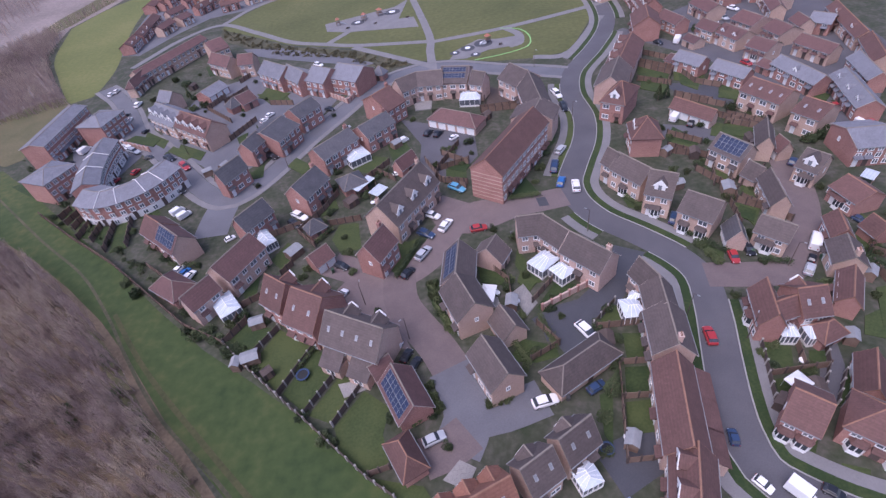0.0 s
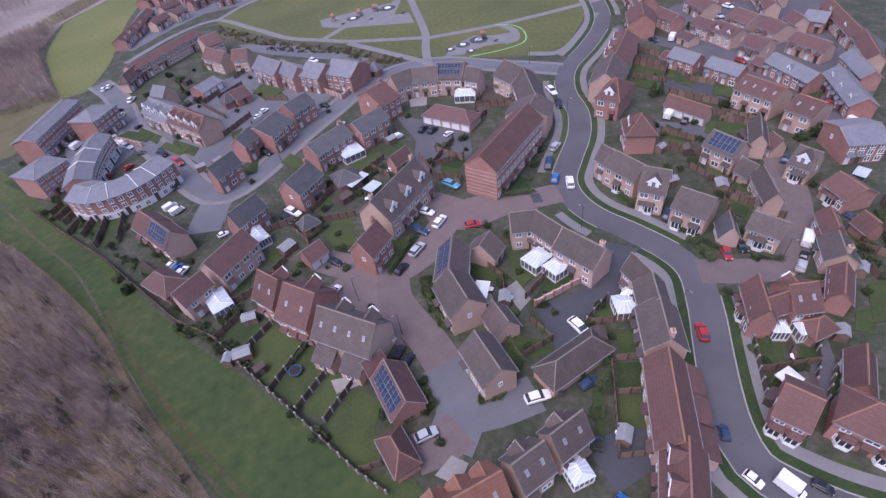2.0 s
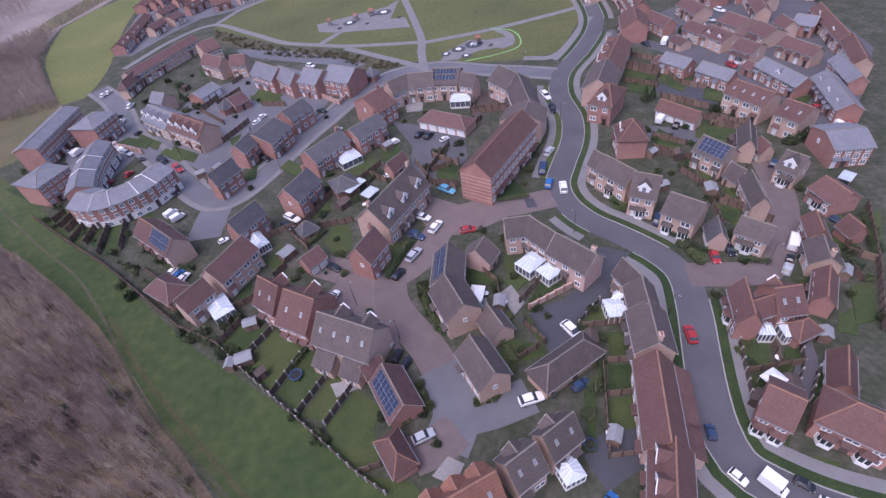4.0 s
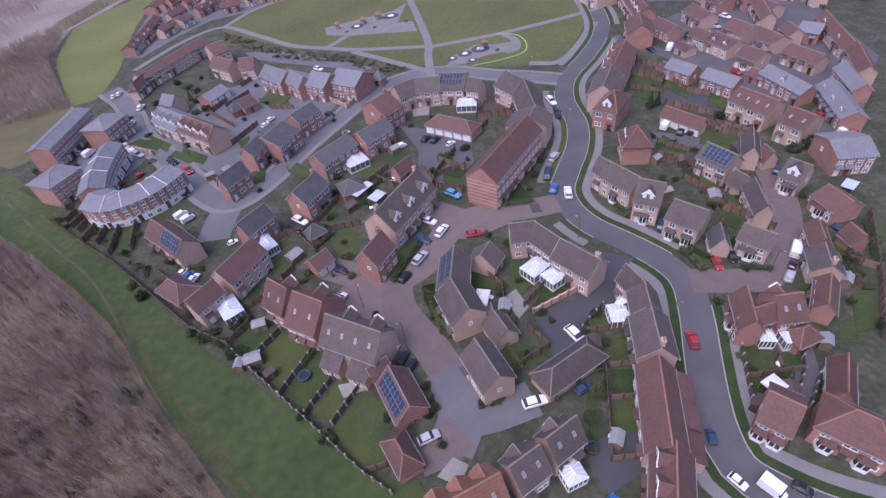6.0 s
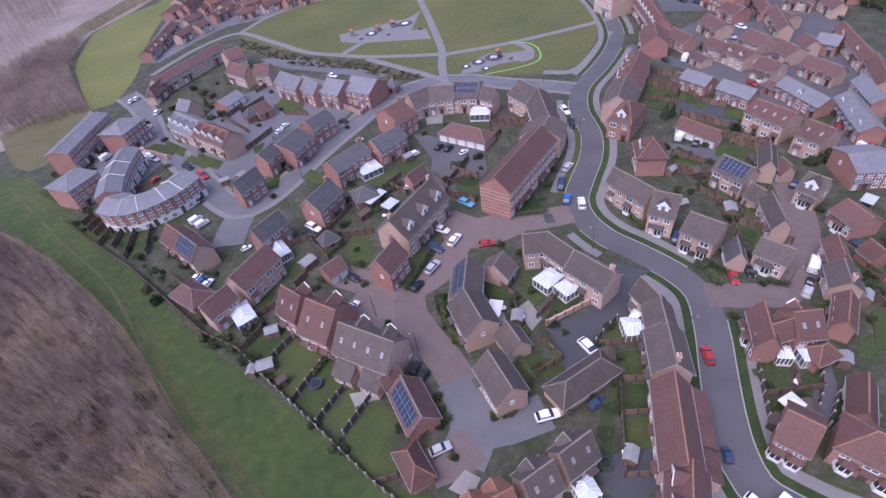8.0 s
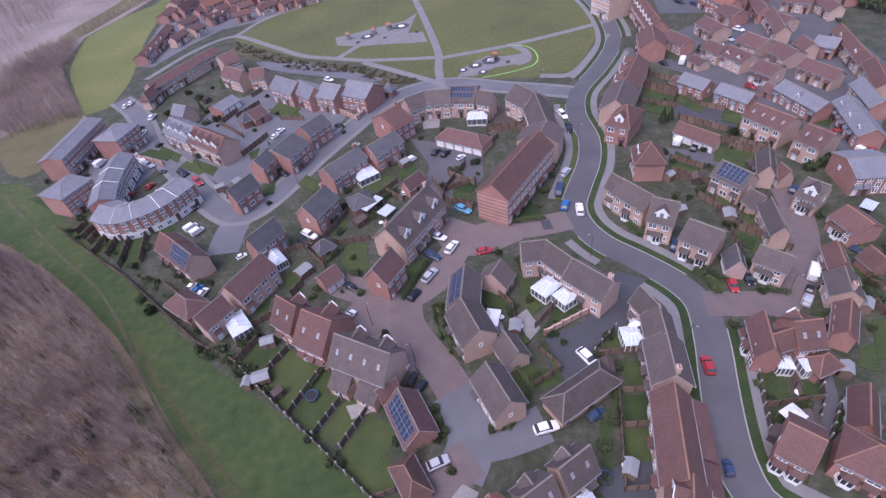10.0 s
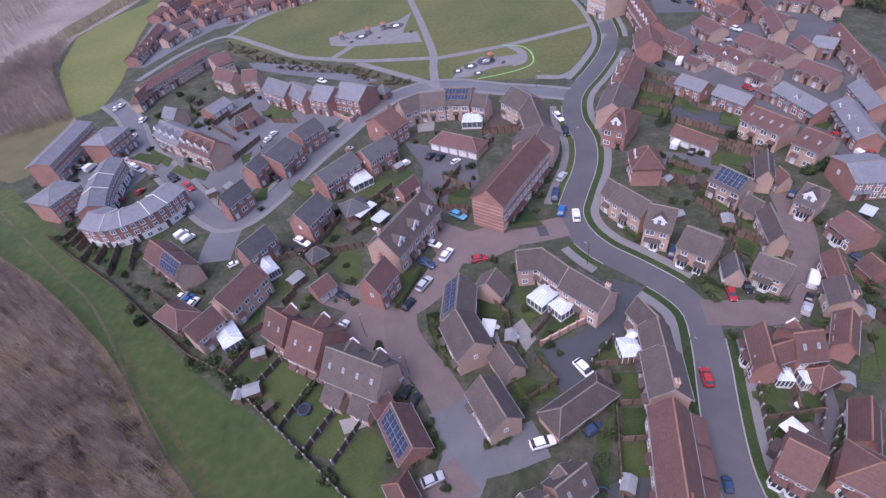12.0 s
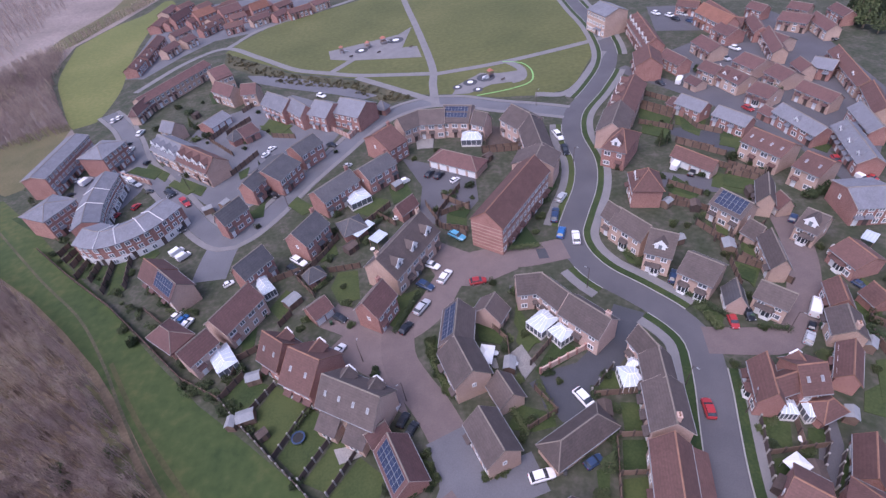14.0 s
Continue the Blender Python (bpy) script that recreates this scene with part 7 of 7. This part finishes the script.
def play_frame(x, y, rot, size):
    h = thing("climbing_frame", x, y, rot, "wooden and metal climbing frame with a slide", "climbing frame", "play equipment", 0.1)
    for i in (-1, 1):
        for k in (-1, 1):
            part("post", Shape().tube((i * size, k * size, 0), (i * size, k * size, 2.6), 0.09, 0.09), timber, h)
    part("platform", Shape().box(-size - 0.1, size + 0.1, -size - 0.1, size + 0.1, 1.3, 1.4), timber, h)
    part("slide", Shape().hexa([(size, -0.35, 1.3), (size, 0.35, 1.3), (size + 2.6, 0.35, 0.1), (size + 2.6, -0.35, 0.1)], [(size, -0.35, 1.4), (size, 0.35, 1.4), (size + 2.6, 0.35, 0.2), (size + 2.6, -0.35, 0.2)]), metal, h)
    part("roof", Shape().hexa([(-size - 0.2, -size - 0.2, 2.6), (size + 0.2, -size - 0.2, 2.6), (size + 0.2, size + 0.2, 2.6), (-size - 0.2, size + 0.2, 2.6)], [(-0.1, -0.1, 3.4), (0.1, -0.1, 3.4), (0.1, 0.1, 3.4), (-0.1, 0.1, 3.4)]), play_red, h)


def play_disc(x, y, r):
    s = Shape().tube((0, 0, 0), (0, 0, 0.05), r, r, 20)
    ob = new("safety_surface", s.mesh("safety_surface", dark_asphalt))
    ob.matrix_basis = pose(x, y, 0.1)
    tagged(ob, "round dark rubber safety surface", "play surface", "play surfaces")
    h = thing("roundabout", x, y, 0, "low round playground roundabout", "roundabout", "play equipment", 0.15)
    part("disc", Shape().tube((0, 0, 0.1), (0, 0, 0.2), r * 0.4, r * 0.4, 16), white_paint, h)
    part("spindle", Shape().tube((0, 0, 0), (0, 0, 0.9), 0.06, 0.05), metal, h)


play_frame(-10, 232, 20, 1.0)
play_frame(-17, 229, 70, 0.8)
play_frame(29, 180.5, 200, 0.8)
play_frame(-28.5, 228, 10, 0.7)
play_disc(-20, 227.5, 3.0)
play_disc(-4.5, 234.0, 3.6)
play_disc(27.4, 180.8, 3.4)
play_disc(21.2, 178.6, 2.6)
play_disc(16.2, 176.2, 1.8)
play_disc(23.0, 171.8, 1.8)
for x, y in ((2, 222), (-12, 221), (33, 176), (-24, 221)):
    h = thing("bench", x, y, 30, "dark timber park bench", "bench", "benches", 0.1)
    part("seat", Shape().box(-0.9, 0.9, -0.22, 0.22, 0.42, 0.47), dark_timber, h)
    part("backrest", Shape().box(-0.9, 0.9, 0.2, 0.26, 0.55, 0.9), dark_timber, h)
    for k in (-0.7, 0.7):
        part("leg", Shape().box(k - 0.05, k + 0.05, -0.2, 0.24, 0, 0.42), metal, h)
ribbon("edging", smooth([(36, 193), (42.5, 189), (44.5, 181), (42, 172), (33, 168.5), (22, 167.5)]), -0.25, 0.25, 0.09, 0.1, green_paint, "bright green painted rail line round the playground", "edging")


# ---- woodland: bare winter trees ----
def bare_tree(seed, tall, limbs, twigs, spread):
    rng = random.Random(seed)
    s = Shape()
    s.tube((0, 0, 0), (rng.uniform(-0.2, 0.2), rng.uniform(-0.2, 0.2), tall * 0.75), 0.16, 0.05, 5)
    for i in range(limbs):
        a = i * 2.4 + rng.uniform(-0.3, 0.3)
        z = tall * rng.uniform(0.25, 0.7)
        r = spread * rng.uniform(0.5, 1.0)
        tip = Vector((r * math.cos(a), r * math.sin(a), min(tall, z + r * rng.uniform(0.5, 1.1))))
        base = Vector((0, 0, z))
        s.tube(base, tip, 0.06, 0.02, 4)
        for j in range(twigs):
            p = base.lerp(tip, rng.uniform(0.35, 1.0))
            q = p + Vector((rng.gauss(0, 0.6), rng.gauss(0, 0.6), rng.uniform(0.1, 1.1)))
            s.tube(p, q, 0.028, 0.01, 3)
    return s


def birch(seed, tall, sprays):
    """A slim upright winter tree: a thin leaning stem and many fine rising twigs."""
    rng = random.Random(seed + 300)
    s = Shape()
    top = Vector((rng.uniform(-0.5, 0.5), rng.uniform(-0.5, 0.5), tall))
    s.tube((0, 0, 0), top, 0.075, 0.015, 4)
    for i in range(sprays):
        f = rng.uniform(0.3, 0.97)
        a, r = rng.uniform(0, 6.283), (1.15 - f) * rng.uniform(0.7, 1.5)
        p = top * f
        q = p + Vector((r * math.cos(a), r * math.sin(a), r * rng.uniform(0.9, 1.8)))
        s.tube(p, q, 0.026, 0.008, 3)
        for j in range(3):
            c = p.lerp(q, rng.uniform(0.3, 0.9))
            s.tube(c, c + Vector((rng.gauss(0, 0.22), rng.gauss(0, 0.22), rng.uniform(0.3, 0.9))), 0.014, 0.006, 3)
    return s


def inside(x, y, poly):
    hit = False
    for (xa, ya), (xb, yb) in zip(poly, poly[1:] + poly[:1]):
        if (ya > y) != (yb > y) and x < (xb - xa) * (y - ya) / (yb - ya) + xa:
            hit = not hit
    return hit


def wood(name, poly, count, kinds, material, words, low=0.7, high=1.2):
    """A wood that nobody could count, as one object."""
    rng = random.Random(len(poly) * 77 + count)
    xs, ys = [p[0] for p in poly], [p[1] for p in poly]
    vs, fs, done, base = [], [], 0, 0
    prepared = [(np.array(k.v), k.f) for k in kinds]
    while done < count:
        x, y = rng.uniform(min(xs), max(xs)), rng.uniform(min(ys), max(ys))
        if not inside(x, y, poly):
            continue
        done += 1
        v, f = prepared[rng.randrange(len(prepared))]
        a, k = rng.uniform(0, 6.283), rng.uniform(low, high)
        c, s = math.cos(a) * k, math.sin(a) * k
        vs.append(v @ np.array([[c, s, 0], [-s, c, 0], [0, 0, k]]) + (x, y, 0))
        fs += [tuple(base + i for i in face) for face in f]
        base += len(v)
    me = bpy.data.meshes.new(name)
    me.from_pydata(np.concatenate(vs).tolist(), [], fs)
    me.materials.append(material)
    return tagged(new(name, me), words, "woodland", kind="stuff")


NEAR_KINDS = [birch(k, 6.0 + 0.4 * k, 26) for k in range(6)]
FAR_KINDS = [birch(40 + k, 5.0, 9) for k in range(4)]
SCRUB = [leaf_cloud(60 + k, 1.3, 1.4, 40, 0.3) for k in range(3)]
wood("woodland", [(-36, 26), (-50, 42.6), (-62.5, 59), (-73, 71.2), (-85.4, 83.6), (-99.5, 96), (-119.5, 108.5), (-150, 120), (-110, 40), (-70, 5)], 3400, NEAR_KINDS, winter_twig, "bare brown winter woodland of twiggy trees")
wood("woodland", [(-131, 190), (-152, 222), (-168, 252), (-181, 297), (-196, 284), (-205, 240), (-160, 178)], 2600, FAR_KINDS, winter_twig, "bare grey-brown far woodland")
wood("hedgerow", [(-181, 303), (-174, 330), (-162, 360), (-158, 400), (-164, 400), (-172, 355), (-178, 332), (-186, 305)], 420, FAR_KINDS, winter_twig, "bare hedgerow between the fields", 0.5, 0.9)
wood("woodland", [(-204, 270), (-217, 310), (-226, 380), (-200, 520), (-330, 700), (-420, 420), (-260, 250)], 2600, FAR_KINDS, winter_twig, "bare woodland on the far hillside", 1.0, 1.8)
wood("undergrowth", [(-36, 30), (-47, 40), (-60, 56), (-76, 72), (-95, 90), (-120, 108), (-150, 120), (-110, 40), (-70, 5)], 420, SCRUB, leaf_brown, "russet bracken and bramble under the trees", 0.5, 1.0)
wood("scrub", [(-84, 249.0), (-48.0, 211), (-19.2, 193), (0, 173), (-8.5, 172.5), (-28.2, 191), (-52.5, 204.6), (-82, 238)], 320, SCRUB, scrub_leaf, "low brown-green scrub along the park edge", 0.3, 0.7)
wood("scrub", [(-128, 150), (-114, 131), (-60, 76), (-48, 63), (-36, 52), (-35, 53.5), (-50, 67), (-62, 80), (-90, 108), (-112, 132)], 110, SCRUB, leaf, "tangled hedge plants along the garden backs", 0.4, 0.8)
for x, y, r in ((-66.5, 47.5, 1.6), (-69, 50, 1.8), (-61, 51.8, 1.5), (-66.5, 60.5, 1.3), (-68.5, 62.5, 1.2), (-71, 42, 1.7), (-75, 46, 1.6)):
    bush(x, y, r)["label"] = "dark holly shrub among bare trees"


def shrub_tree(x, y, r):
    h = thing("tree", x, y, (x * 13) % 360, "small bare tree with pale catkins at the wood edge", "tree", "edge trees")
    k = bare_tree(int(x * 9), 4.2, 8, 5, 1.7)
    part("trunk", k, bark, h)
    part("crown", leaf_cloud(int(y * 7), 1.5, 3.6, 260, 0.1), leaf_pale, h)
    h.scale = (r, r, r)


for x, y, r in ((-56.5, 45.0, 0.7), (-53.6, 43.0, 0.6), (-48.3, 33.0, 0.7), (-41.8, 29.0, 0.7), (-45, 36, 0.6)):
    shrub_tree(x, y, r)


# evergreen trees beyond the far houses
for x, y, r in ((166, 185, 9), (164, 179, 11), (163, 174, 12), (169, 179, 10), (175, 188, 9), (174, 182, 12), (164, 168, 9), (182, 189, 10), (174, 192, 8)):
    conifer(x, y, r)["label"] = "tall dark evergreen tree behind the houses"
